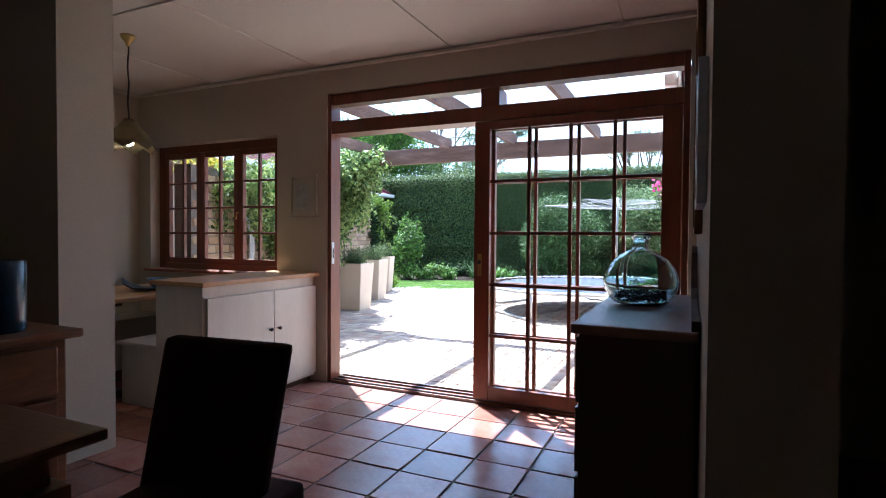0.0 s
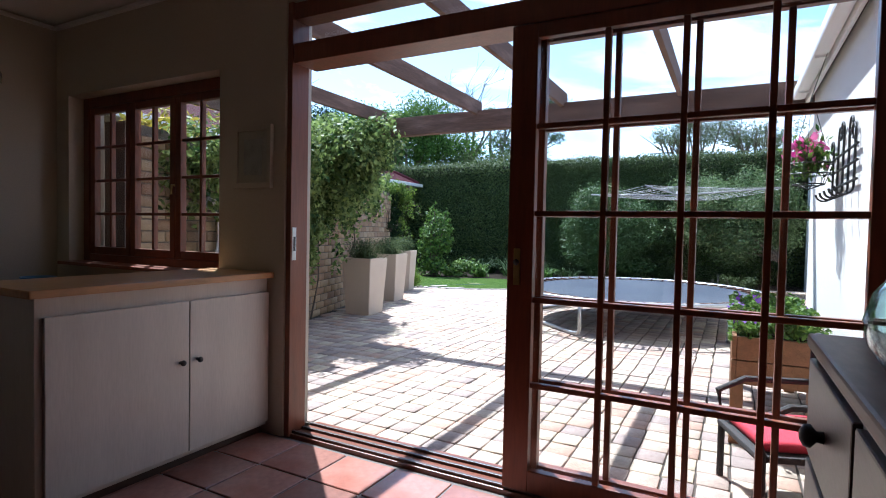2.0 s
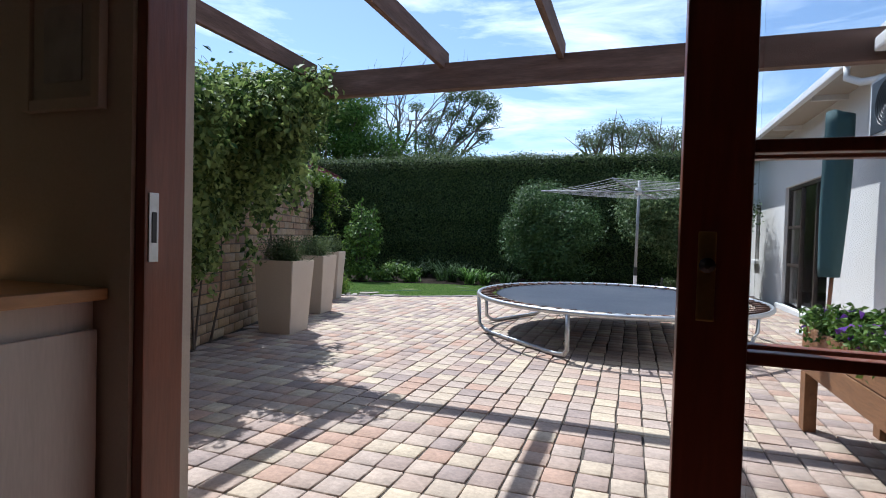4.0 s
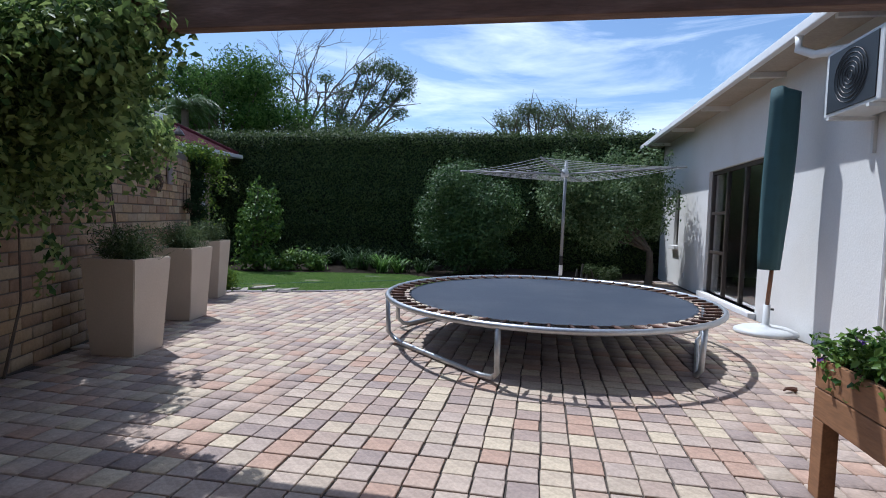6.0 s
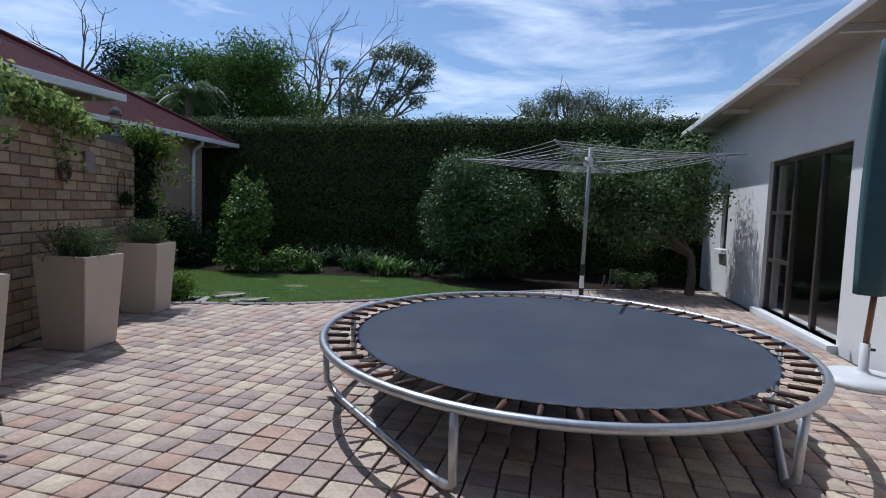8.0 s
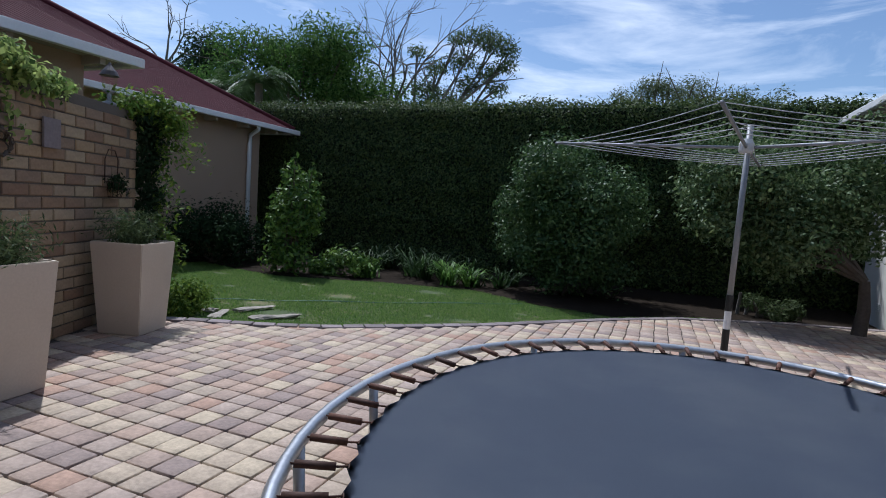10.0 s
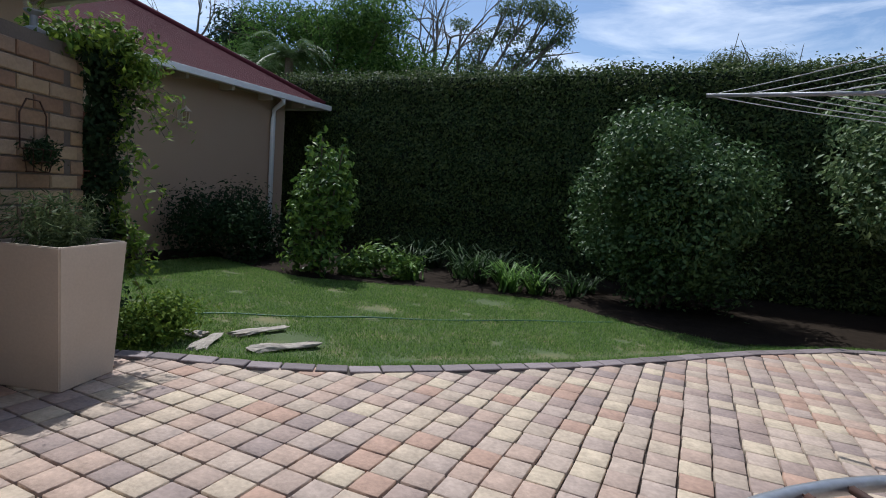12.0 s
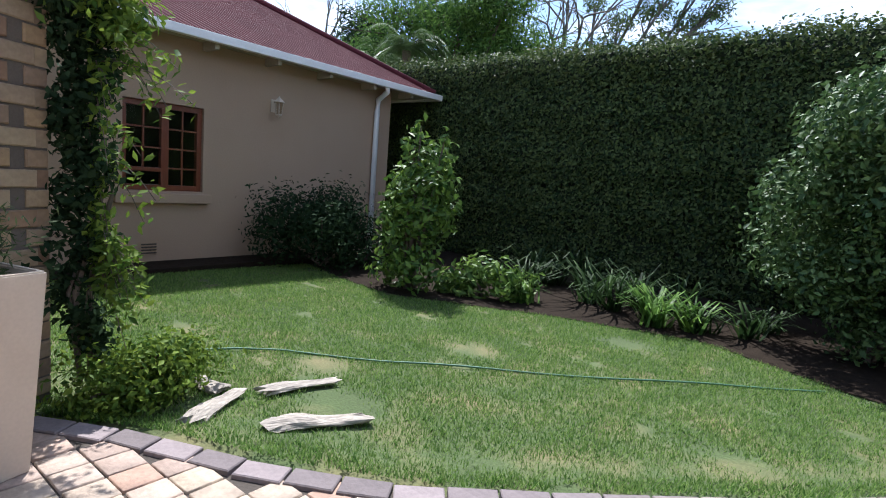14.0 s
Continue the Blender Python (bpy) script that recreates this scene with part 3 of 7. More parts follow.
box(bm, -5.25, 2.6, -3.25, OUT, CEIL, CEIL + 0.12)
for y in (2.3, 0.9, -0.5):
    box(bm, -5.0, 2.35, y - 0.022, y + 0.022, CEIL - 0.012, CEIL)
for x in (-4.0, -2.82, -1.62, -0.42, 0.8):
    box(bm, x - 0.022, x + 0.022, 2.322, IN - 0.004, CEIL - 0.011, CEIL)
for (x0, x1, y0, y1) in ((-5.0, 0.045, IN - 0.035, IN - 0.002), (-4.998, -4.965, 2.0, IN - 0.036)):
    box(bm, x0, x1, y0, y1, CEIL - 0.035, CEIL - 0.013)
tagged(part("ceiling", bm, "ceil", None, "white painted ceiling boards with cover strips"), category="ceiling", kind="structure")
bm = bmesh.new()
box(bm, -5.6, 3.0, -3.6, 3.93, CEIL + 0.124, CEIL + 0.3)
box(bm, -5.6, 1.0, 3.932, 4.0, CEIL + 0.02, CEIL + 0.44)
tagged(part("roof", bm, "roof", None, "low maroon roof over the dining room"), category="roof", kind="structure")

# floor: grout bed and clay tiles
bm = bmesh.new()
box(bm, -5.25, 2.6, -3.25, OUT - 0.08, -0.12, -0.008)
floor = tagged(part("floor", bm, "grout", None, "terracotta tiled floor with dark joints"), category="floor", kind="structure")
TILE = 0.305


def slab_mesh(name, size_x, size_y, high, chamfer, material):
    """A flat piece with chamfered top edges, its top at z = 0."""
    a, b, c = size_x / 2, size_y / 2, chamfer
    v = [(-a, -b, -high), (a, -b, -high), (a, b, -high), (-a, b, -high), (-a, -b, -c), (a, -b, -c), (a, b, -c), (-a, b, -c),
         (-a + c, -b + c, 0), (a - c, -b + c, 0), (a - c, b - c, 0), (-a + c, b - c, 0)]
    f = [(0, 1, 5, 4), (1, 2, 6, 5), (2, 3, 7, 6), (3, 0, 4, 7), (4, 5, 9, 8), (5, 6, 10, 9), (6, 7, 11, 10), (7, 4, 8, 11), (8, 9, 10, 11)]
    me = bpy.data.meshes.new(name)
    me.from_pydata(v, [], f)
    me.materials.append(M[material])
    return me, np.array(v), np.array(f)


class Joined:
    """Collects many pieces into one mesh."""

    def __init__(self):
        self.v, self.f, self.k = [], [], 0

    def put(self, v, f, m):
        a = np.array(m)
        self.v.append(v @ a[:3, :3].T + a[:3, 3])
        self.f.append(f + self.k)
        self.k += len(v)

    def make(self, name, material, parent, label=""):
        ob = raw_mesh(name, np.concatenate(self.v), np.concatenate(self.f), material, parent, label)
        return tagged(ob, kind="stuff")


# ---- timber door and window ----
def bars(parent, boxes, material="meranti", bevel=0.004):
    for nm, b in boxes:
        bm = bmesh.new()
        box(bm, *b, bevel=bevel)
        part(nm, bm, material, parent)


def pane(parent, x0, x1, y, z0, z1, thick=0.004):
    bm = bmesh.new()
    box(bm, x0, x1, y - thick / 2, y + thick / 2, z0, z1)
    ob = part("pane", bm, "glass", parent)
    ob.visible_shadow = False
    return ob


door_frame = tagged(new("door_1"), "red brown timber sliding door frame with glazed transom", "door", kind="structure")
bars(door_frame, [("jamb", (-2.72, -2.685, 3.69, 3.82, 0, 2.376)), ("jamb", (-0.04, -0.002, 3.70, 3.90, 0, 2.376)), ("head", (-2.685, -0.04, 3.705, 3.82, 2.285, 2.374)),
                  ("transom_bar", (-2.685, -0.04, 3.70, 3.88, 2.05, 2.155)), ("mullion", (-1.385, -1.245, 3.71, 3.89, 2.155, 2.285)),
                  ("sill", (-2.685, -0.04, 3.70, 3.93, -0.01, 0.016))])
for y in (3.722, 3.80, 3.87):
    bars(door_frame, [("track", (-2.683, -0.045, y - 0.008, y + 0.008, 0.016, 0.03))], "dark_frame", 0.002)
pane(door_frame, -2.685, -1.385, 3.82, 2.155, 2.285)
pane(door_frame, -1.245, -0.04, 3.82, 2.155, 2.285)
bm = bmesh.new()
box(bm, -2.687, -2.681, 3.70, 3.73, 0.98, 1.16, 0.002)
strike = part("strike_plate", bm, "steel", door_frame, "worn steel strike plate")
bars(strike, [("slot", (-2.682, -2.679, 3.708, 3.722, 1.03, 1.11))], "black", 0)


def door_leaf(name, x0, gx0, gx1, x1, y, handle):
    """A glazed leaf, four panes wide and five high."""
    ob = tagged(new(name), "red brown timber sliding door leaf with twenty small panes", "door", "sliding door leaves", kind="structure")
    t = 0.022
    bars(ob, [("stile", (x0, gx0, y - t, y + t, 0.03, 2.045)), ("stile", (gx1, x1, y - t, y + t, 0.03, 2.045)),
              ("rail", (gx0, gx1, y - t + 0.002, y + t - 0.002, 0.03, 0.125)), ("rail", (gx0, gx1, y - t + 0.002, y + t - 0.002, 1.985, 2.045))])
    gz0, gz1 = 0.125, 1.985
    for k in range(1, 4):
        x = gx0 + (gx1 - gx0) * k / 4
        bars(ob, [("muntin", (x - 0.012, x + 0.012, y - 0.017, y + 0.017, gz0, gz1))])
    for k in range(1, 5):
        z = gz0 + (gz1 - gz0) * k / 5
        bars(ob, [("glazing_bar", (gx0, gx1, y - 0.015, y + 0.015, z - 0.012, z + 0.012))])
    for i in range(4):
        for j in range(5):
            a, b = gx0 + (gx1 - gx0) * i / 4, gx0 + (gx1 - gx0) * (i + 1) / 4
            c, d = gz0 + (gz1 - gz0) * j / 5, gz0 + (gz1 - gz0) * (j + 1) / 5
            pane(ob, a + 0.011, b - 0.011, y, c + 0.011, d - 0.011, 0.003)
    if handle:
        bm = bmesh.new()
        box(bm, x0 + 0.03, x0 + 0.06, y - t - 0.006, y - t, 0.93, 1.09, 0.003)
        h = part("lock_plate", bm, "brass", ob, "ornate aged lock plate")
        bm = bmesh.new()
        lathe(bm, [(0, 0), (0.012, 0.002), (0.014, 0.008), (0.006, 0.014), (0, 0.015)], 10)
        bmesh.ops.transform(bm, matrix=pose(x0 + 0.045, y - t - 0.005, 1.03, 90), verts=bm.verts)
        part("keyhole_boss", bm, "black", h)
    return ob


door_leaf("door_2", -1.425, -1.31, -0.16, -0.045, 3.722, True)
door_leaf("door_3", -1.37, -1.295, -0.095, -0.042, 3.80, False)

window = tagged(new("window_1"), "red brown timber casement window with small panes", "window", kind="structure")
window.scale, window.location = (1.038, 1, 1), (0.213, 0, 0)
bars(window, [("window_frame", (-4.868, -4.80, 3.78, 3.86, 0.862, 2.078)), ("window_frame", (-3.40, -3.332, 3.78, 3.86, 0.862, 2.078)),
              ("window_frame", (-4.80, -3.40, 3.782, 3.858, 2.005, 2.078)), ("window_frame", (-4.80, -3.40, 3.782, 3.858, 0.862, 0.935)),
              ("window_sill", (-4.868, -3.332, 3.60, 3.778, 0.862, 0.885))])
for k in range(3):
    a, b = -4.80 + 1.40 * k / 3, -4.80 + 1.40 * (k + 1) / 3
    bars(window, [("casement_stile", (a + 0.002, a + 0.052, 3.79, 3.835, 0.936, 2.004)), ("casement_stile", (b - 0.052, b - 0.002, 3.79, 3.835, 0.936, 2.004)),
                  ("casement_rail", (a + 0.052, b - 0.052, 3.792, 3.833, 1.955, 2.004)), ("casement_rail", (a + 0.052, b - 0.052, 3.792, 3.833, 0.936, 0.99)),
                  ("muntin", ((a + b) / 2 - 0.01, (a + b) / 2 + 0.01, 3.796, 3.829, 0.99, 1.955))])
    for j in range(1, 4):
        z = 0.99 + 0.965 * j / 4
        bars(window, [("glazing_bar", (a + 0.052, b - 0.052, 3.798, 3.827, z - 0.01, z + 0.01))])
    for i in range(2):
        for j in range(4):
            xa = a + 0.052 if i == 0 else (a + b) / 2 + 0.01
            xb = (a + b) / 2 - 0.01 if i == 0 else b - 0.052
            pane(window, xa, xb, 3.813, 0.99 + 0.965 * j / 4 + 0.009, 0.99 + 0.965 * (j + 1) / 4 - 0.009, 0.003)
bm = bmesh.new()
tube(bm, [(-3.865, 3.785, 1.42), (-3.865, 3.765, 1.42), (-3.865, 3.76, 1.36)], 0.008, 8)
part("window_handle", bm, "brass", window, "small brass casement handle")

# ---- nook: cupboard, bench, table ----
cup = thing("cupboard", -2.82, 3.09, 0, 0, "limewashed low cupboard with two doors and pine top", "cupboard")
bm = bmesh.new()
box(bm, -0.455, -0.022, -0.56, 0.585, 0.05, 0.875, 0.004)
part("body", bm, "lime", cup)
bm = bmesh.new()
box(bm, -0.43, -0.06, -0.52, 0.58, 0, 0.05)
part("plinth", bm, "darkwood", cup, "dark recessed plinth")
for s, (a, b) in enumerate(((-0.535, 0.078), (0.084, 0.58))):
    bm = bmesh.new()
    box(bm, -0.02, 0.0, a, b, 0.075, 0.80, 0.003)
    d = part("door", bm, "lime", cup)
    bm = bmesh.new()
    lathe(bm, [(0, 0), (0.008, 0), (0.007, 0.012), (0.014, 0.02), (0.012, 0.028), (0, 0.03)], 12)
    bmesh.ops.transform(bm, matrix=pose(0.0, (b - 0.045) if s == 0 else (a + 0.04), 0.515, 0, 90, 0), verts=bm.verts)
    part("knob", bm, "black", d, "small black iron knob", True)
bm = bmesh.new()
box(bm, -0.47, 0.03, -0.60, 0.587, 0.878, 0.91, 0.006)
part("top", bm, "counter", cup, "honey varnished pine top")

bench = thing("bench", -3.5, 3.1, 0, 0, "white built-in bench behind the cupboard", "bench")
bm = bmesh.new()
box(bm, -0.20, 0.222, -0.52, 0.57, 0, 0.42, 0.004)
part("box", bm, "lime", bench)
bm = bmesh.new()
box(bm, -0.23, 0.222, -0.54, 0.57, 0.423, 0.45, 0.006)
part("seat", bm, "lime", bench)
bench_b = thing("bench", -4.76, 2.85, 0, 0, "white built-in bench along the nook wall", "bench")
bm = bmesh.new()
box(bm, -0.235, 0.14, -0.8, 0.8, 0, 0.42, 0.004)
part("box", bm, "lime", bench_b)
bm = bmesh.new()
box(bm, -0.235, 0.17, -0.82, 0.815, 0.423, 0.45, 0.006)
part("seat", bm, "lime", bench_b)

table = thing("nook_table", -4.05, 3.0, 0, 0, "honey brown pine trestle table in the nook", "table")
bm = bmesh.new()
box(bm, -0.52, 0.40, -0.62, 0.6, 0.725, 0.76, 0.01)
part("tabletop", bm, "counter", table)
for y in (-0.35, 0.35):
    bm = bmesh.new()
    box(bm, -0.05, 0.05, y - 0.035, y + 0.035, 0.06, 0.70, 0.006)
    box(bm, -0.24, 0.24, y - 0.04, y + 0.04, 0, 0.06, 0.01)
    box(bm, -0.22, 0.22, y - 0.03, y + 0.03, 0.68, 0.724, 0.006)
    part("trestle", bm, "darkwood", table, "dark turned trestle")

bowl = thing("boat_bowl", -3.95, 3.02, 0.762, 25, "dark boat-shaped tray with a blue glazed bowl", "bowl")
bm = bmesh.new()
prof = [(-0.25, 0.075, 0.012), (-0.2, 0.03, 0.06), (-0.12, 0.0, 0.09), (0.0, -0.0, 0.1), (0.12, 0.0, 0.09), (0.2, 0.03, 0.06), (0.25, 0.07, 0.012)]
rows = []
for x, z, w in prof:
    rows.append([bm.verts.new((x, -w, z + 0.018)), bm.verts.new((x, 0, z + 0.001)), bm.verts.new((x, w, z + 0.018)), bm.verts.new((x, w * 0.8, z + 0.026)), bm.verts.new((x, 0, z + 0.012)), bm.verts.new((x, -w * 0.8, z + 0.026))])
for a, b in zip(rows, rows[1:]):
    for j in range(6):
        bm.faces.new((a[j], a[(j + 1) % 6], b[(j + 1) % 6], b[j]))
bm.faces.new(rows[0])
bm.faces.new(rows[-1])
part("tray", bm, "black", bowl, "", True)
bm = bmesh.new()
lathe(bm, [(0, 0.014), (0.04, 0.014), (0.05, 0.03), (0.085, 0.10), (0.078, 0.10), (0.045, 0.035), (0, 0.028)], 20, 0.05, 0.0)
part("bowl", bm, "blue", bowl, "blue glazed bowl", True)

# ---- pictures ----
def picture(x, y, z, turn, w, h, mount, material, label):
    """A framed picture whose back is at y = 0, facing -y."""
    ob = thing("picture", x, y, z, turn, label, "picture")
    for nm, b in (("frame_side", (-w / 2, -w / 2 + 0.03, -0.025, 0, -h / 2, h / 2)), ("frame_side", (w / 2 - 0.03, w / 2, -0.025, 0, -h / 2, h / 2)),
                  ("frame_rail", (-w / 2 + 0.03, w / 2 - 0.03, -0.024, 0, h / 2 - 0.03, h / 2)), ("frame_rail", (-w / 2 + 0.03, w / 2 - 0.03, -0.024, 0, -h / 2, -h / 2 + 0.03))):
        bars(ob, [(nm, b)], material, 0.003)
    bm = bmesh.new()
    box(bm, -w / 2 + 0.03, w / 2 - 0.03, -0.012, -0.001, -h / 2 + 0.03, h / 2 - 0.03)
    part("mount", bm, "paper", ob, "pale mount")
    bm = bmesh.new()
    box(bm, -w / 2 + mount, w / 2 - mount, -0.016, -0.0125, -h / 2 + mount, h / 2 - mount)
    part("print", bm, "print", ob, "faded print")
    bm = bmesh.new()
    box(bm, -w / 2 + 0.03, w / 2 - 0.03, -0.022, -0.019, -h / 2 + 0.03, h / 2 - 0.03)
    g = part("pane", bm, "glass", ob)
    g.visible_shadow = False


picture(-2.95, 3.678, 1.55, 0, 0.29, 0.35, 0.075, "plaster", "small pale framed drawing beside the window")
picture(-4.998, 2.96, 1.645, 90, 0.60, 0.57, 0.09, "white", "pale framed print on the nook wall")
picture(0.043, 2.44, 1.73, -90, 0.92, 1.0, 0.06, "oak", "large dark framed picture behind glass")
picture(0.043, 1.72, 1.49, -90, 0.37, 0.37, 0.12, "steel", "small framed picture with a hammered metal frame")

# ---- pendant ----
pend = thing("pendant_lamp", -3.58, 2.56, CEIL, 0, "hanging lamp with an amber glass petal shade, lit", "lamp")
bm = bmesh.new()
lathe(bm, [(0, 0), (0.05, 0), (0.045, -0.02), (0.02, -0.05), (0.012, -0.075), (0, -0.076)], 16)
part("ceiling_rose", bm, "brass", pend, "", True)
bm = bmesh.new()
tube(bm, [(0.004 * math.sin(k * 1.3), 0.004 * math.cos(k * 1.3), -0.07 - 0.05 * k) for k in range(12)], 0.006, 6)
part("chain", bm, "black", pend)
bm = bmesh.new()
seg = 32
rows = []
for r, z in ((0.03, -0.580), (0.045, -0.600), (0.10, -0.660), (0.15, -0.730), (0.175, -0.780)):
    rows.append([bm.verts.new((r * (1 + (0.05 if z < -0.68 else 0.0) * math.cos(8 * 2 * math.pi * j / seg)) * math.cos(2 * math.pi * j / seg),
                               r * (1 + (0.05 if z < -0.68 else 0.0) * math.cos(8 * 2 * math.pi * j / seg)) * math.sin(2 * math.pi * j / seg),
                               z - (0.02 * math.cos(8 * 2 * math.pi * j / seg) if z < -0.74 else 0))) for j in range(seg)])
for a, b in zip(rows, rows[1:]):
    for j in range(seg):
        bm.faces.new((a[j], a[(j + 1) % seg], b[(j + 1) % seg], b[j]))
bmesh.ops.solidify(bm, geom=bm.faces[:], thickness=0.003)
part("shade", bm, "shade", pend, "amber leaded petal shade", True)
bm = bmesh.new()
lathe(bm, [(0, -0.600), (0.018, -0.610), (0.02, -0.660), (0.018, -0.680), (0, -0.680)], 12)
part("lamp_holder", bm, "black", pend, "", True)
bm = bmesh.new()
lathe(bm, [(0, -0.680), (0.018, -0.690), (0.034, -0.725), (0.03, -0.755), (0, -0.770)], 14)
part("bulb", bm, "bulb", pend, "glowing warm bulb", True)

# ---- chest and bottle by the east wall ----
chest = thing("chest_of_drawers", -0.2, 2.58, 0, 0, "dark wooden chest of drawers with iron knobs", "chest")
bm = bmesh.new()
box(bm, -0.155, 0.235, -0.58, 0.60, 0.06, 0.872, 0.006)
part("body", bm, "darkwood", chest)
for x in (-0.125, 0.20):
    for y in (-0.55, 0.57):
        bm = bmesh.new()
        box(bm, x - 0.03, x + 0.03, y - 0.03, y + 0.03, 0, 0.062, 0.004)
        part("foot", bm, "darkwood", chest)
for row, (z0, z1) in enumerate(((0.09, 0.33), (0.35, 0.59), (0.61, 0.85))):
    for c in range(2):
        a = -0.56 + c * 0.585
        bm = bmesh.new()
        box(bm, -0.171, -0.153, a, a + 0.56, z0, z1, 0.005)
        d = part("drawer", bm, "darkwood", chest)
        bm = bmesh.new()
        lathe(bm, [(0, 0), (0.014, 0), (0.012, 0.014), (0.026, 0.026), (0.024, 0.038), (0.01, 0.046), (0, 0.046)], 14)
        bmesh.ops.transform(bm, matrix=pose(-0.170, a + 0.28, (z0 + z1) / 2, 0, -90, 0), verts=bm.verts)
        part("knob", bm, "black", d, "dark iron knob", True)
bm = bmesh.new()
box(bm, -0.175, 0.24, -0.645, 0.615, 0.875, 0.91, 0.008)
part("top", bm, "pale_top", chest, "worn brown top with a dull sheen")

bottle = thing("glass_demijohn", -0.195, 2.62, 0.911, 0, "squat clear glass demijohn holding dark pebbles", "bottle")
bottle.scale = (0.92, 0.92, 0.92)
bm = bmesh.new()
lathe(bm, [(0, 0.004), (0.09, 0.002), (0.135, 0.02), (0.17, 0.075), (0.178, 0.12), (0.165, 0.17), (0.125, 0.225), (0.07, 0.262), (0.04, 0.275), (0.034, 0.30), (0.036, 0.325), (0.048, 0.335), (0.05, 0.35),
           (0.04, 0.352), (0.031, 0.335), (0.029, 0.30), (0.034, 0.272), (0.066, 0.257), (0.121, 0.221), (0.160, 0.168), (0.172, 0.12), (0.164, 0.078), (0.131, 0.026), (0.088, 0.010), (0, 0.011)], 40)
part("glass", bm, "bottle", bottle, "", True)
pv, pf, k0 = [], [], 0
for k in range(260):
    t, r = rnd.uniform(0, 2 * math.pi), 0.118 * math.sqrt(rnd.random())
    c = np.array((r * math.cos(t), r * math.sin(t), 0.024 + 0.045 * rnd.random()))
    s = rnd.uniform(0.008, 0.013)
    o = np.array([(1, 0, 0), (-1, 0, 0), (0, 1, 0), (0, -1, 0), (0, 0, 0.7), (0, 0, -0.7)]) * s
    pv.append(o + c)
    pf.append(np.array([(0, 2, 4), (2, 1, 4), (1, 3, 4), (3, 0, 4), (2, 0, 5), (1, 2, 5), (3, 1, 5), (0, 3, 5)]) + k0)
    k0 += 6
tagged(raw_mesh("pebbles", np.concatenate(pv), np.concatenate(pf), "pebble", bottle, "dark pebbles"), kind="stuff")

# scrolled upstand along the back of the chest
bm = bmesh.new()
prof = [(-0.64, 0.035), (-0.50, 0.045), (-0.30, 0.05), (-0.12, 0.055), (0.05, 0.085), (0.17, 0.16), (0.26, 0.235), (0.33, 0.265), (0.40, 0.255), (0.46, 0.20), (0.52, 0.12), (0.60, 0.09)]
rows = []
for y, h in prof:
    rows.append([bm.verts.new((0.215, y, 0.911)), bm.verts.new((0.241, y, 0.911)), bm.verts.new((0.241, y, 0.911 + h)), bm.verts.new((0.215, y, 0.911 + h))])
for a, b in zip(rows, rows[1:]):
    for j in range(4):
        bm.faces.new((a[j], a[(j + 1) % 4], b[(j + 1) % 4], b[j]))
bm.faces.new(rows[0])
bm.faces.new(rows[-1])
part("backboard", bm, "darkwood", chest, "dark scrolled upstand")

# ---- dining end: table, chair, sideboard ----
dt = thing("dining_table", -1.62, -0.2, 0, 0, "brown waxed wooden dining table", "table")
bm = bmesh.new()
box(bm, -0.40, 0.36, -0.9, 1.06, 0.72, 0.75, 0.01)
part("tabletop", bm, "oak", dt)
bm = bmesh.new()
box(bm, -0.34, 0.30, -0.8, 0.96, 0.64, 0.718)
part("apron", bm, "oak", dt)
for x in (-0.33, 0.29):
    for y in (-0.79, 0.95):
        bm = bmesh.new()
        box(bm, x - 0.04, x + 0.04, y - 0.04, y + 0.04, 0, 0.638, 0.006)
        part("leg", bm, "oak", dt)

ch = thing("dining_chair", -1.235, 1.08, 0, 186, "high-backed dining chair in a dark brown fabric cover", "chair")
bm = bmesh.new()
box(bm, -0.215, 0.215, -0.03, 0.03, 0.42, 0.905, 0.022, Matrix(((1, 0, -0.13, 0.11), (0, 1, -0.10, -0.04), (0, 0, 1, 0), (0, 0, 0, 1))))
part("backrest", bm, "fabric", ch, "", True)
bm = bmesh.new()
box(bm, -0.225, 0.225, -0.21, 0.24, 0.40, 0.48, 0.025)
part("seat", bm, "fabric", ch, "", True)
for x in (-0.19, 0.19):
    for y in (-0.19, 0.2):
        bm = bmesh.new()
        box(bm, x - 0.02, x + 0.02, y - 0.02, y + 0.02, 0, 0.405, 0.003)
        part("leg", bm, "darkwood", ch, "dark wooden leg")

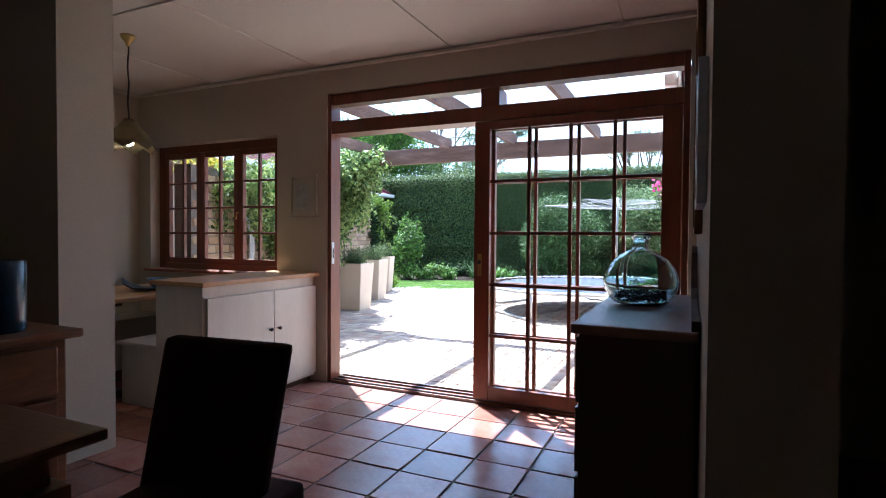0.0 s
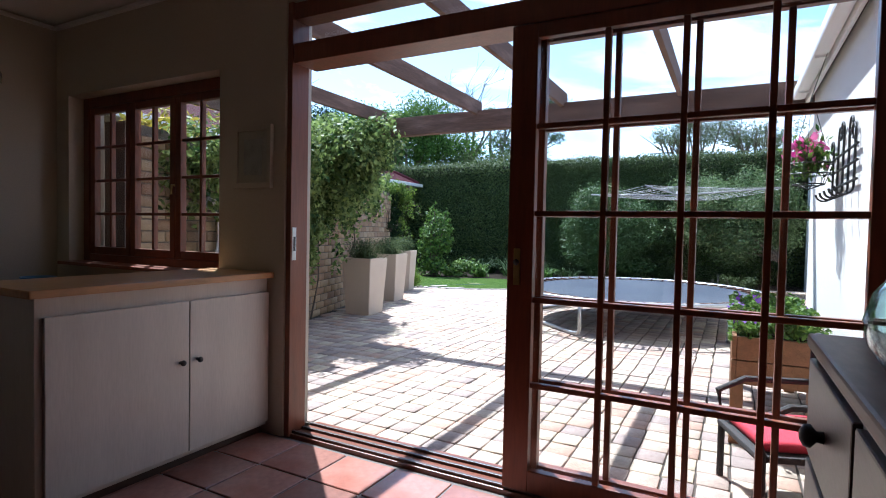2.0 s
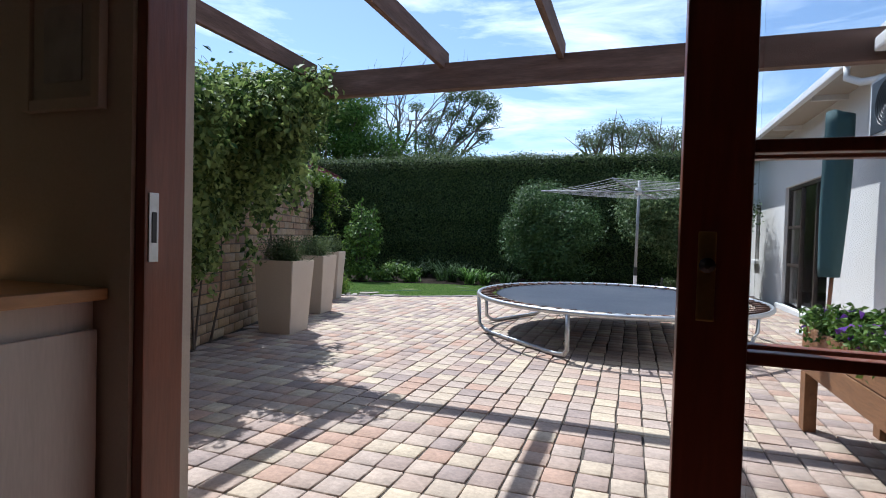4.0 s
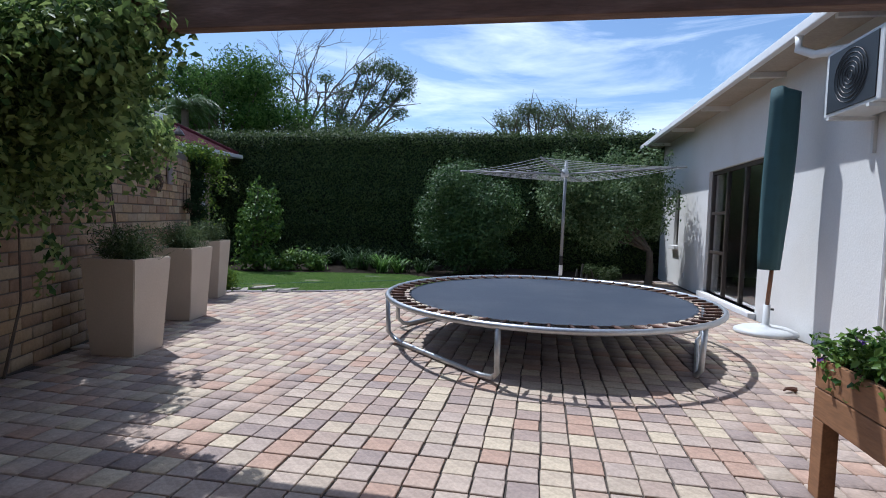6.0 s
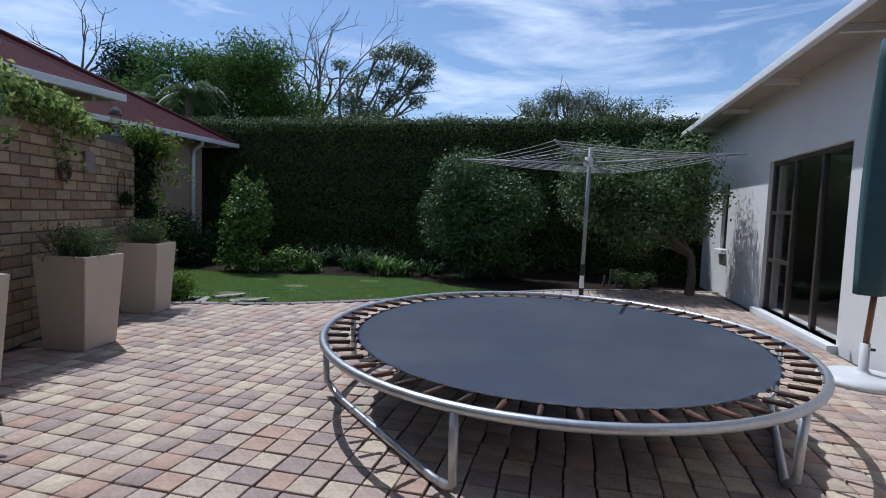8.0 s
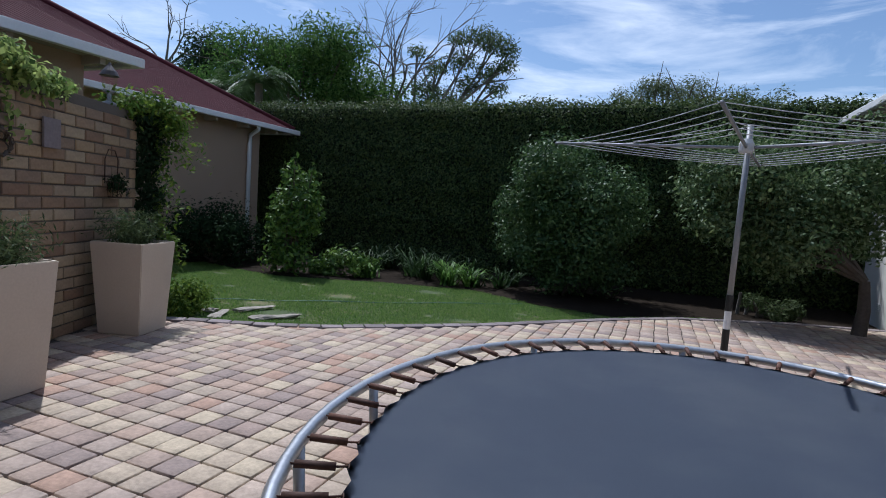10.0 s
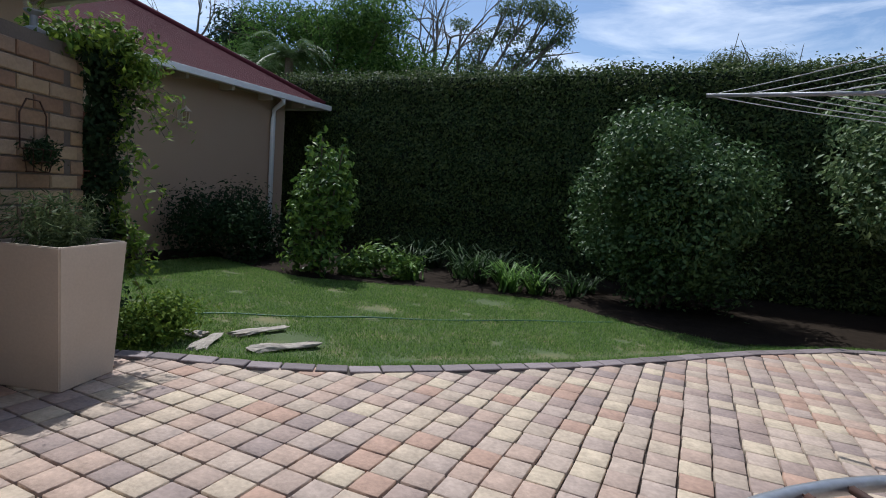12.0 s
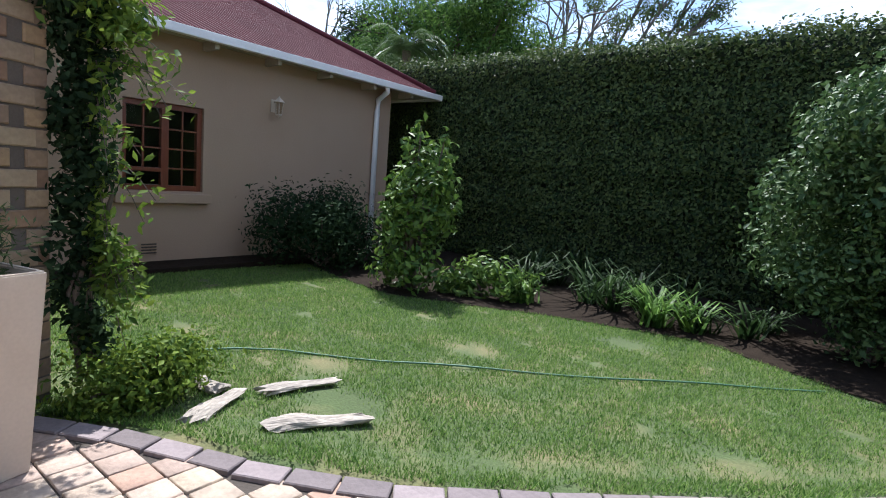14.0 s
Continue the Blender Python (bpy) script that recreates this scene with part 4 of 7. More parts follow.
sb = thing("sideboard", -2.36, 0.78, 0, 90, "brown wooden sideboard with brass drawer pulls", "sideboard")
bm = bmesh.new()
box(bm, -0.62, 0.53, -0.17, 0.22, 0.06, 0.845, 0.006)
part("body", bm, "oak", sb)
sb.scale = (1, 1, 0.96)
bm = bmesh.new()
box(bm, -0.66, 0.57, -0.22, 0.235, 0.848, 0.885, 0.012)
part("top", bm, "oak", sb, "moulded brown top")
for x in (-0.58, 0.49):
    bm = bmesh.new()
    box(bm, x - 0.04, x + 0.04, -0.16, 0.2, 0, 0.06, 0.004)
    part("foot", bm, "oak", sb)
for k in range(2):
    a = -0.58 + k * 0.55
    bm = bmesh.new()
    box(bm, a, a + 0.52, -0.19, -0.168, 0.63, 0.82, 0.006)
    d = part("drawer", bm, "oak", sb)
    bm = bmesh.new()
    tube(bm, [(a + 0.22, -0.192, 0.73), (a + 0.23, -0.215, 0.715), (a + 0.29, -0.215, 0.715), (a + 0.30, -0.192, 0.73)], 0.008, 8)
    part("pull", bm, "brass", d, "shell-shaped brass pull", True)
    bm = bmesh.new()
    box(bm, a, a + 0.52, -0.188, -0.168, 0.10, 0.61, 0.006)
    d = part("cupboard_door", bm, "oak", sb)
    bm = bmesh.new()
    tube(bm, [(a + 0.08, -0.189, 0.14), (a + 0.08, -0.189, 0.42)] + [(a + 0.26 - 0.18 * math.cos(t), -0.189, 0.42 + 0.11 * math.sin(t)) for t in np.linspace(0.2, math.pi - 0.2, 9)] + [(a + 0.44, -0.189, 0.42), (a + 0.44, -0.189, 0.14)], 0.012, 6)
    part("arched_moulding", bm, "darkwood", d)
vase = thing("vase", -2.31, 1.15, 0.851, 0, "tall dark blue glazed vase on the sideboard", "vase")
bm = bmesh.new()
lathe(bm, [(0, 0.002), (0.075, 0.0), (0.08, 0.01), (0.08, 0.26), (0.076, 0.265), (0.072, 0.26), (0.072, 0.02), (0, 0.018)], 28)
part("body", bm, "teal", vase, "", True)


# ---- ground ----
bm = bmesh.new()
xs = [-400, -120, -45, -25, -16] + [x * 0.4 - 12 for x in range(36)] + [4, 10, 25, 45, 120, 400]
ys = [-400, -120, -30, -8, 0] + [3.6 + 0.4 * k for k in range(39)] + [22, 30, 60, 120, 400]
grid = [[bm.verts.new((x, y, ground_z(x, y) - 0.055 + (0.055 if y > edge_y(x) + 0.1 or x < -7.8 else 0.0) - (0.1 if -6 < x < 3 and -4 < y < 3.9 else 0.0))) for x in xs] for y in ys]
for a, b in zip(grid, grid[1:]):
    for k in range(len(xs) - 1):
        bm.faces.new((a[k], a[k + 1], b[k + 1], b[k]))
tagged(part("ground", bm, "lawn", None, "lawn and bare soil of the garden"), category="ground", kind="structure")
bm = bmesh.new()
pts = [(-5.6, 3.931), (1.3, 3.931), (1.3, 16.2)] + [(x, y) for x, y in EDGE[::-1][1:]]
vs = [bm.verts.new((x, y, ground_z(x, y - 0.6) - 0.009)) for x, y in pts]
fc = bm.faces.new(vs)
bmesh.ops.triangulate(bm, faces=[fc])
patio = tagged(part("pavement", bm, "sand", None, "square clay pavers of mixed buff and brown"), category="patio", kind="structure")

# soil bed along the hedge
bm = bmesh.new()
xs = np.linspace(-10.4, 1.0, 40)
front = [np.interp(x, [-10.4, -9.0, -7.9, -6.2, -4.8, -3.6, -2.6, -1.0, 1.0], [15.0, 14.6, 14.4, 15.2, 15.55, 14.9, 14.7, 15.7, 16.4]) for x in xs]
for (xa, ya), (xb, yb) in zip(list(zip(xs, front))[:-1], list(zip(xs, front))[1:]):
    q = []
    for x, y in ((xa, ya), (xb, yb), (xb, 18.4), (xa, 18.4)):
        q.append(bm.verts.new((x, y, ground_z(x, y) + (0.012 if y < 18 else 0.06))))
    bm.faces.new(q)
bmesh.ops.remove_doubles(bm, verts=bm.verts, dist=0.001)
tagged(part("flower_bed", bm, "soil", None, "soil bed along the hedge, shade put into its dark colour"), category="flower bed", kind="structure")

bm = bmesh.new()
box(bm, -10.59, -10.05, 11.3, 15.2, -0.14, -0.05, 0.01)
tagged(part("soil_strip", bm, "soil", None, "bare brown soil along the tan house"), category="flower bed", kind="structure")

# ---- white building on the east ----
EX = 1.07
east = tagged(new("white_house"), "white plastered house with a long eave and sliding glass door", "house")
for b in ((EX, EX + 0.23, 3.93, 11.5, -0.2, 3.1), (EX, EX + 0.23, 13.86, 15.82, -0.2, 3.1), (EX, EX + 0.23, 16.22, 17.6, -0.2, 3.1), (EX, EX + 0.23, 11.5, 13.86, 2.1, 3.1),
          (EX, EX + 0.23, 15.82, 16.22, -0.2, 0.74), (EX, EX + 0.23, 15.82, 16.22, 1.92, 3.1), (EX + 0.23, EX + 5, 17.37, 17.6, -0.2, 3.1), (EX, EX + 0.23, 11.5, 13.86, -0.2, 0.03)):
    part("wall", box(bmesh.new(), *b), "white_wall", east)
# added lining behind the door glass; its darkness is colour, not shade
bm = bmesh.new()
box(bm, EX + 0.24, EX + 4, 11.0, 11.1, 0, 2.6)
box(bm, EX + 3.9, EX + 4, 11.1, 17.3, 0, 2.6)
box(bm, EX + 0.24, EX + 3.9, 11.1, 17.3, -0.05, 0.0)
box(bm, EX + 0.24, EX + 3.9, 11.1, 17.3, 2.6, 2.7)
part("inner_room", bm, "dark_lining", east, "added room lining behind the glass, dimness put into its colour")
bm = bmesh.new()
for q in (((0.62, 3.5, 3.08), (0.62, 18.0, 3.08), (4.0, 18.0, 4.55), (4.0, 3.5, 4.55)),):
    lo = [bm.verts.new(Vector(p)) for p in q]
    hi = [bm.verts.new(Vector(p) + Vector((0, 0, 0.05))) for p in q]
    bm.faces.new(lo[::-1])
    bm.faces.new(hi)
    for k in range(4):
        bm.faces.new((lo[k], lo[(k + 1) % 4], hi[(k + 1) % 4], hi[k]))
part("roof", bm, "roof", east, "maroon roof sheet")
bm = bmesh.new()
box(bm, 0.64, EX, 3.95, 17.95, 3.05, 3.075)
part("soffit", bm, "soffit", east, "weathered eave lining")
for k in range(7):
    y = 5.0 + 2 * k
    bm = bmesh.new()
    box(bm, 0.66, EX - 0.002, y - 0.025, y + 0.025, 2.98, 3.048)
    part("rafter_end", bm, "white_wall", east)
bm = bmesh.new()
box(bm, 0.56, 0.637, 3.95, 18.0, 3.0, 3.10, 0.012)
part("gutter", bm, "white", east, "white painted gutter")
# sliding glass door and narrow window
sd = part("sliding_door_frame", box(bmesh.new(), EX + 0.05, EX + 0.12, 11.5, 13.86, 2.04, 2.098, 0.003), "dark_frame", east, "dark bronze frame")
for y in (11.5, 12.26, 13.04, 13.80):
    bars(sd, [("frame_post", (EX + 0.05, EX + 0.11, y, y + 0.058, 0.032, 2.04))], "dark_frame", 0.003)
for z in (0.70, 1.36):
    bars(sd, [("side_rail", (EX + 0.055, EX + 0.105, 13.098, 13.80, z, z + 0.05))], "dark_frame", 0.003)
bars(sd, [("threshold", (EX - 0.10, EX + 0.12, 11.45, 13.9, -0.06, 0.03))], "white", 0.004)
for a, b in ((11.558, 12.26), (12.318, 13.04), (13.098, 13.80)):
    bm = bmesh.new()
    box(bm, EX + 0.078, EX + 0.082, a, b, 0.032, 2.04)
    part("pane", bm, "glass", sd)
win = part("narrow_window", box(bmesh.new(), EX + 0.06, EX + 0.10, 15.822, 15.86, 0.742, 1.918, 0.002), "dark_frame", east, "narrow dark window")
bars(win, [("frame_post", (EX + 0.06, EX + 0.10, 16.18, 16.218, 0.742, 1.918))], "dark_frame", 0.002)
bm = bmesh.new()
box(bm, EX + 0.078, EX + 0.082, 15.86, 16.18, 0.742, 1.918)
part("pane", bm, "glass", win)
bars(win, [("window_sill", (EX - 0.09, EX, 15.76, 16.28, 0.66, 0.735))], "white", 0.006)
bm = bmesh.new()
tube(bm, [(EX - 0.03, 8.78, 2.1), (EX - 0.03, 8.78, 0.0)], 0.018, 8)
part("conduit", bm, "white", east, "thin white pipe")
bm = bmesh.new()
tube(bm, [(0.60, 9.55, 3.0), (0.60, 9.55, 2.88), (0.70, 9.45, 2.80), (0.98, 9.0, 2.76), (1.02, 8.4, 2.74)], 0.04, 10)
part("downpipe", bm, "white", east, "white gutter pipe with an elbow", True)
for y in (16.75, 15.2):
    bm = bmesh.new()
    box(bm, EX - 0.006, EX, y, y + 0.16, 0.10, 0.22, 0.002)
    v = part("air_vent", bm, "white", east, "small louvred wall vent")
    for k in range(4):
        bars(v, [("slat", (EX - 0.012, EX - 0.006, y + 0.01, y + 0.15, 0.112 + k * 0.026, 0.124 + k * 0.026))], "grey_plastic", 0)

ac = thing("air_conditioner", 0.70, 8.78, 2.12, 0, "grey outdoor air conditioner on a wall bracket", "air conditioner")
bm = bmesh.new()
box(bm, 0.0, 0.30, -0.42, 0.42, 0.03, 0.60, 0.015)
part("case", bm, "grey_plastic", ac)
bm = bmesh.new()
box(bm, -0.008, 0.0, -0.36, 0.36, 0.06, 0.57, 0.004)
g = part("grille", bm, "black", ac, "dark fan grille")
bm = bmesh.new()
for k in range(1, 7):
    tube(bm, [(-0.013, 0.04 * k * math.cos(t), 0.315 + 0.036 * k * math.sin(t)) for t in np.linspace(0, 2 * math.pi, 24, endpoint=False)], 0.004, 4, closed=True)
part("wire_guard", bm, "black", g)
for y in (-0.3, 0.3):
    bm = bmesh.new()
    box(bm, -0.02, 0.368, y - 0.02, y + 0.02, 0.0, 0.028)
    box(bm, 0.34, 0.368, y - 0.02, y + 0.02, -0.28, 0.004)
    part("bracket", bm, "grey_plastic", ac)


def lantern(x, y, z, turn, label, metal="black"):
    ob = thing("wall_lantern", x, y, z, turn, label, "lantern")
    bm = bmesh.new()
    box(bm, -0.05, 0.05, -0.015, 0.0, -0.09, 0.09, 0.004)
    tube(bm, [(0, -0.01, 0.04), (0, -0.06, 0.09), (0, -0.13, 0.10)], 0.009, 8)
    part("bracket", bm, metal, ob)
    bm = bmesh.new()
    lathe(bm, [(0, 0.14), (0.012, 0.12), (0.03, 0.10), (0.085, 0.055), (0.088, 0.045), (0, 0.045)], 6, 0, -0.13)
    part("cap", bm, metal, ob)
    bm = bmesh.new()
    lathe(bm, [(0.062, 0.045), (0.045, -0.115)], 6, 0, -0.13)
    g2 = part("pane", bm, "lamp_glass", ob, "pale lantern glass")
    g2.visible_shadow = False
    bm = bmesh.new()
    lathe(bm, [(0.05, -0.115), (0.05, -0.13), (0.015, -0.15), (0, -0.17)], 6, 0, -0.13)
    for k in range(6):
        t = k * math.pi / 3
        tube(bm, [(0.063 * math.cos(t), -0.13 + 0.063 * math.sin(t), 0.045), (0.046 * math.cos(t), -0.13 + 0.046 * math.sin(t), -0.115)], 0.005, 4)
    part("cage", bm, metal, ob)
    return ob


lan = lantern(0.03, 6.552, 1.86, 180, "black wall lantern with a lit warm bulb")
bm = bmesh.new()
lathe(bm, [(0, -0.08), (0.02, -0.07), (0.028, -0.03), (0.018, 0.01), (0, 0.02)], 10, 0, -0.13)
part("bulb", bm, "bulb", lan, "glowing bulb", True)

# white lean-to wing beside the timber door
wing = tagged(new("white_wing"), "low white plastered wing beside the timber door", "house")
for b in ((-0.03, 0.22, 3.932, 6.55, -0.1, 2.28), (0.22, EX - 0.003, 6.30, 6.55, -0.1, 2.28)):
    part("wall", box(bmesh.new(), *b), "white_wall", wing)
part("roof", box(bmesh.new(), -0.06, EX - 0.003, 4.01, 6.58, 2.32, 2.37, 0.004), "roof", wing, "maroon roof sheet")
part("fascia", box(bmesh.new(), -0.085, -0.062, 4.01, 6.60, 2.22, 2.375, 0.004), "white", wing, "white painted fascia board")
part("gutter", box(bmesh.new(), -0.17, -0.087, 4.01, 6.60, 2.25, 2.34, 0.02), "white", wing, "white painted gutter")
for y in (4.5, 5.4, 6.3):
    part("gutter_bracket", box(bmesh.new(), -0.16, -0.087, y - 0.012, y + 0.012, 2.235, 2.25), "white", wing)

rack = thing("wall_rack", -0.032, 5.06, 1.45, -90, "black wrought iron scroll rack on the white wall", "rack")
bm = bmesh.new()
for z in (0.0, 0.09, 0.17):
    tube(bm, [(-0.38, -0.015, z), (0.38, -0.015, z)], 0.007, 6)
part("rail", bm, "black", rack)
for k in range(5):
    x = -0.32 + 0.16 * k
    bm = bmesh.new()
    pts = [(x, -0.015, -0.03), (x, -0.015, 0.22)]
    side = 1 if k % 2 else -1
    pts += [(x + side * (0.05 - 0.05 * math.cos(t) * (1 - 0.09 * t)), -0.015, 0.24 + 0.03 * k * (4 - k) / 2 + 0.05 * (1 - 0.09 * t) * math.sin(t)) for t in np.linspace(0, 5.2, 14)]
    tube(bm, pts, 0.006, 6)
    part("scroll", bm, "black", rack)
    bm = bmesh.new()
    tube(bm, [(x, -0.015, 0.0)] + [(x, -0.055 + 0.04 * math.cos(t), -0.03 - 0.04 * math.sin(t)) for t in np.linspace(0, math.pi, 8)], 0.006, 6)
    part("hook", bm, "black", rack)

umb = thing("folded_umbrella", 0.72, 10.2, -0.01, 0, "closed patio umbrella in a dark green cover", "umbrella")
bm = bmesh.new()
lathe(bm, [(0, 0), (0.30, 0), (0.32, 0.02), (0.31, 0.05), (0.24, 0.08), (0.06, 0.09), (0.035, 0.12), (0.035, 0.33), (0, 0.33)], 32)
part("base", bm, "grey_plastic", umb, "round pale plastic base", True)
bm = bmesh.new()
tube(bm, [(0, 0, 0.3), (0.01, -0.05, 0.8)], 0.022, 12)
part("pole", bm, "oak", umb, "brown wooden pole", True)
bm = bmesh.new()
tube(bm, [(0.035, 0, 0.28), (0.07, 0, 0.28)], 0.012, 8)
part("knob", bm, "black", umb)
bm = bmesh.new()
rows = []
for k, z in enumerate(np.linspace(0.72, 2.62, 16)):
    s = (z - 0.72) / 1.9
    w = 0.105 + 0.02 * math.sin(3.1 * s) + 0.028 * s
    rows.append([bm.verts.new((-0.03 + 0.02 * s + w * (1 + 0.13 * math.cos(5 * t + 2 * s)) * math.cos(t), -0.05 - 0.09 * s + w * 0.85 * (1 + 0.13 * math.cos(4 * t + 3 * s)) * math.sin(t), z + (0.03 * math.sin(2 * t) if k == 15 else 0)))
                 for t in np.linspace(0, 2 * math.pi, 20, endpoint=False)])
for a, b in zip(rows, rows[1:]):
    for j in range(20):
        bm.faces.new((a[j], a[(j + 1) % 20], b[(j + 1) % 20], b[j]))
bm.faces.new(rows[0][::-1])
bm.faces.new(rows[-1])
part("cover", bm, "green_cloth", umb, "dark green canvas cover", True)

# ---- tan house on the west ----
west = tagged(new("tan_house"), "tan plastered house with a maroon corrugated roof", "house")
WX = -10.6
for b in ((WX - 0.24, WX, 4.0, 12.64, -0.4, 2.75), (WX - 0.24, WX, 13.61, 17.0, -0.4, 2.75), (WX - 0.24, WX, 12.64, 13.61, -0.4, 0.82), (WX - 0.24, WX, 12.64, 13.61, 1.89, 2.75), (WX - 6, WX - 0.24, 16.76, 17.0, -0.4, 2.75),
          (-8.3, -8.06, 3.0, 11.2, -0.4, 2.75), (-10.36, -8.3, 10.96, 11.2, -0.4, 2.75)):
    part("wall", box(bmesh.new(), *b), "tan_wall", west)
# lining added behind the window, coloured dark so the room reads unlit
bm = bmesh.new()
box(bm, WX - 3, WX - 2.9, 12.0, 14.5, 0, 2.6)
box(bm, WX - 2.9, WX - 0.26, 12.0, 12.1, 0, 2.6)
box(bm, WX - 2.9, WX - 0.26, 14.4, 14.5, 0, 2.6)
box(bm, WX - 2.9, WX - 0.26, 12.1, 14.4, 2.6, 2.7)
part("inner_room", bm, "dark_lining", west, "added room lining behind the window, dimness put into its colour")


def roof_sheet(name, a, b, c, d, waves, parent, amp=0.012):
    """A corrugated sheet: eave a-b, ridge d-c; waves run up the slope."""
    a, b, c, d = (np.array(p, float) for p in (a, b, c, d))
    n = waves * 6
    nrm = np.cross(b - a, d - a)
    nrm /= np.linalg.norm(nrm)
    if nrm[2] < 0:
        nrm = -nrm
    v, f = [], []
    for i in range(n + 1):
        s = i / n
        o = nrm * amp * math.sin(2 * math.pi * s * waves)
        v += [a + (b - a) * s + o, d + (c - d) * s + o]
    for i in range(n):
        f.append((2 * i, 2 * i + 2, 2 * i + 3, 2 * i + 1))
    return raw_mesh(name, v, f, "roof", parent, "maroon corrugated roof sheet", True)


P = 0.56
EXW, EY = WX + 0.32, 17.85
roof_sheet("roof", (EXW, 8.0, 2.76), (EXW, EY, 2.76), (EXW - 4.0, EY - 4.0, 2.76 + 4 * P), (EXW - 4.0, 8.0, 2.76 + 4 * P), 100, west)
roof_sheet("roof", (EXW, EY, 2.762), (EXW - 8.0, EY, 2.762), (EXW - 4.02, EY - 4.0, 2.762 + 4 * P), (EXW - 3.98, EY - 4.0, 2.762 + 4 * P), 70, west)
bm = bmesh.new()
tube(bm, [(EXW - 0.02, EY - 0.02, 2.79), (EXW - 4.0, EY - 4.0, 2.80 + 4 * P)], 0.06, 8)
tube(bm, [(EXW - 4.0, EY - 4.0, 2.80 + 4 * P), (EXW - 4.0, 8.0, 2.80 + 4 * P)], 0.06, 8)
part("ridge_cap", bm, "roof", west, "", True)
bm = bmesh.new()
box(bm, EXW + 0.002, EXW + 0.09, 11.3, EY + 0.08, 2.66, 2.765, 0.012)
box(bm, EXW - 6, EXW + 0.001, EY, EY + 0.08, 2.662, 2.763, 0.012)
part("gutter", bm, "white", west, "cream painted gutter")
bm = bmesh.new()
box(bm, WX + 0.002, EXW, 11.3, 17.8, 2.70, 2.72)
box(bm, WX - 6, WX, 17.002, EY, 2.70, 2.72)
for y in np.arange(11.8, 17.8, 0.9):
    box(bm, WX + 0.002, EXW - 0.01, y - 0.03, y + 0.03, 2.60, 2.698)
part("soffit", bm, "soffit", west, "weathered eave lining")
bm = bmesh.new()
tube(bm, [(EXW + 0.03, 16.55, 2.66), (EXW + 0.03, 16.55, 2.60), (WX + 0.07, 16.62, 2.48), (WX + 0.06, 16.62, 2.3), (WX + 0.06, 16.62, -0.2)], 0.045, 10)
part("downpipe", bm, "white", west, "pale round downpipe", True)
# the wing nearer the patio
roof_sheet("roof", (-7.75, 2.5, 2.66), (-7.75, 11.55, 2.66), (-10.4, 8.9, 2.66 + 2.65 * P), (-10.4, 2.5, 2.66 + 2.65 * P), 90, west)
roof_sheet("roof", (-7.75, 11.55, 2.662), (-12.0, 11.55, 2.662), (-10.42, 8.9, 2.66 + 2.65 * P), (-10.38, 8.9, 2.66 + 2.65 * P), 36, west)
bm = bmesh.new()
box(bm, -7.748, -7.66, 2.5, 11.63, 2.56, 2.665, 0.012)
box(bm, -10.3, -7.75, 11.552, 11.63, 2.562, 2.663, 0.012)
part("gutter", bm, "white", west, "cream painted gutter")
bm = bmesh.new()
box(bm, -8.058, -7.75, 2.6, 11.5, 2.60, 2.62)
box(bm, -10.3, -8.058, 11.202, 11.55, 2.60, 2.62)
for y in np.arange(4.0, 11.4, 0.9):
    box(bm, -8.058, -7.76, y - 0.03, y + 0.03, 2.50, 2.598)
part("soffit", bm, "soffit", west, "weathered eave lining")
# window
wf = part("window_frame", box(bmesh.new(), WX - 0.12, WX - 0.05, 12.602, 13.568, 1.93, 1.998, 0.003), "meranti", west, "brown timber casement window")
wf.location = (0, 0.04, -0.11)
bars(wf, [("post", (WX - 0.12, WX - 0.05, 12.602, 12.66, 0.932, 1.93)), ("post", (WX - 0.12, WX - 0.05, 13.51, 13.568, 0.932, 1.93)), ("post", (WX - 0.12, WX - 0.045, 13.06, 13.15, 0.932, 1.93)),
          ("rail", (WX - 0.12, WX - 0.05, 12.66, 13.06, 0.932, 1.0)), ("rail", (WX - 0.12, WX - 0.05, 13.15, 13.51, 0.932, 1.0)), ("rail", (WX - 0.118, WX - 0.052, 12.66, 13.06, 1.16, 1.21))])
for z in (1.2, 1.44, 1.68):
    bars(wf, [("glazing_bar", (WX - 0.10, WX - 0.07, 13.15, 13.51, z, z + 0.02))], "meranti", 0.002)
    if z > 1.3:
        bars(wf, [("glazing_bar", (WX - 0.10, WX - 0.07, 12.66, 13.06, z, z + 0.02))], "meranti", 0.002)
bars(wf, [("glazing_bar", (WX - 0.10, WX - 0.07, 13.32, 13.34, 1.0, 1.93)), ("glazing_bar", (WX - 0.10, WX - 0.07, 12.85, 12.87, 1.21, 1.93))], "meranti", 0.002)
for a, b in ((12.66, 13.06), (13.15, 13.51)):
    bm = bmesh.new()
    box(bm, WX - 0.087, WX - 0.083, a, b, 1.0, 1.93)
    part("pane", bm, "glass", wf)
bars(wf, [("window_sill", (WX, WX + 0.07, 12.5, 13.66, 0.78, 0.90))], "tan_wall", 0.01)
bm = bmesh.new()
box(bm, WX, WX + 0.008, 12.83, 13.05, 0.03, 0.19, 0.002)
v = part("air_vent", bm, "tan_wall", west, "small louvred wall vent")
for k in range(4):
    bars(v, [("slat", (WX + 0.008, WX + 0.014, 12.85, 13.03, 0.045 + k * 0.036, 0.062 + k * 0.036))], "dark_frame", 0)
lantern(WX + 0.002, 14.63, 2.08, 90, "pale wall lantern, unlit", "planter")

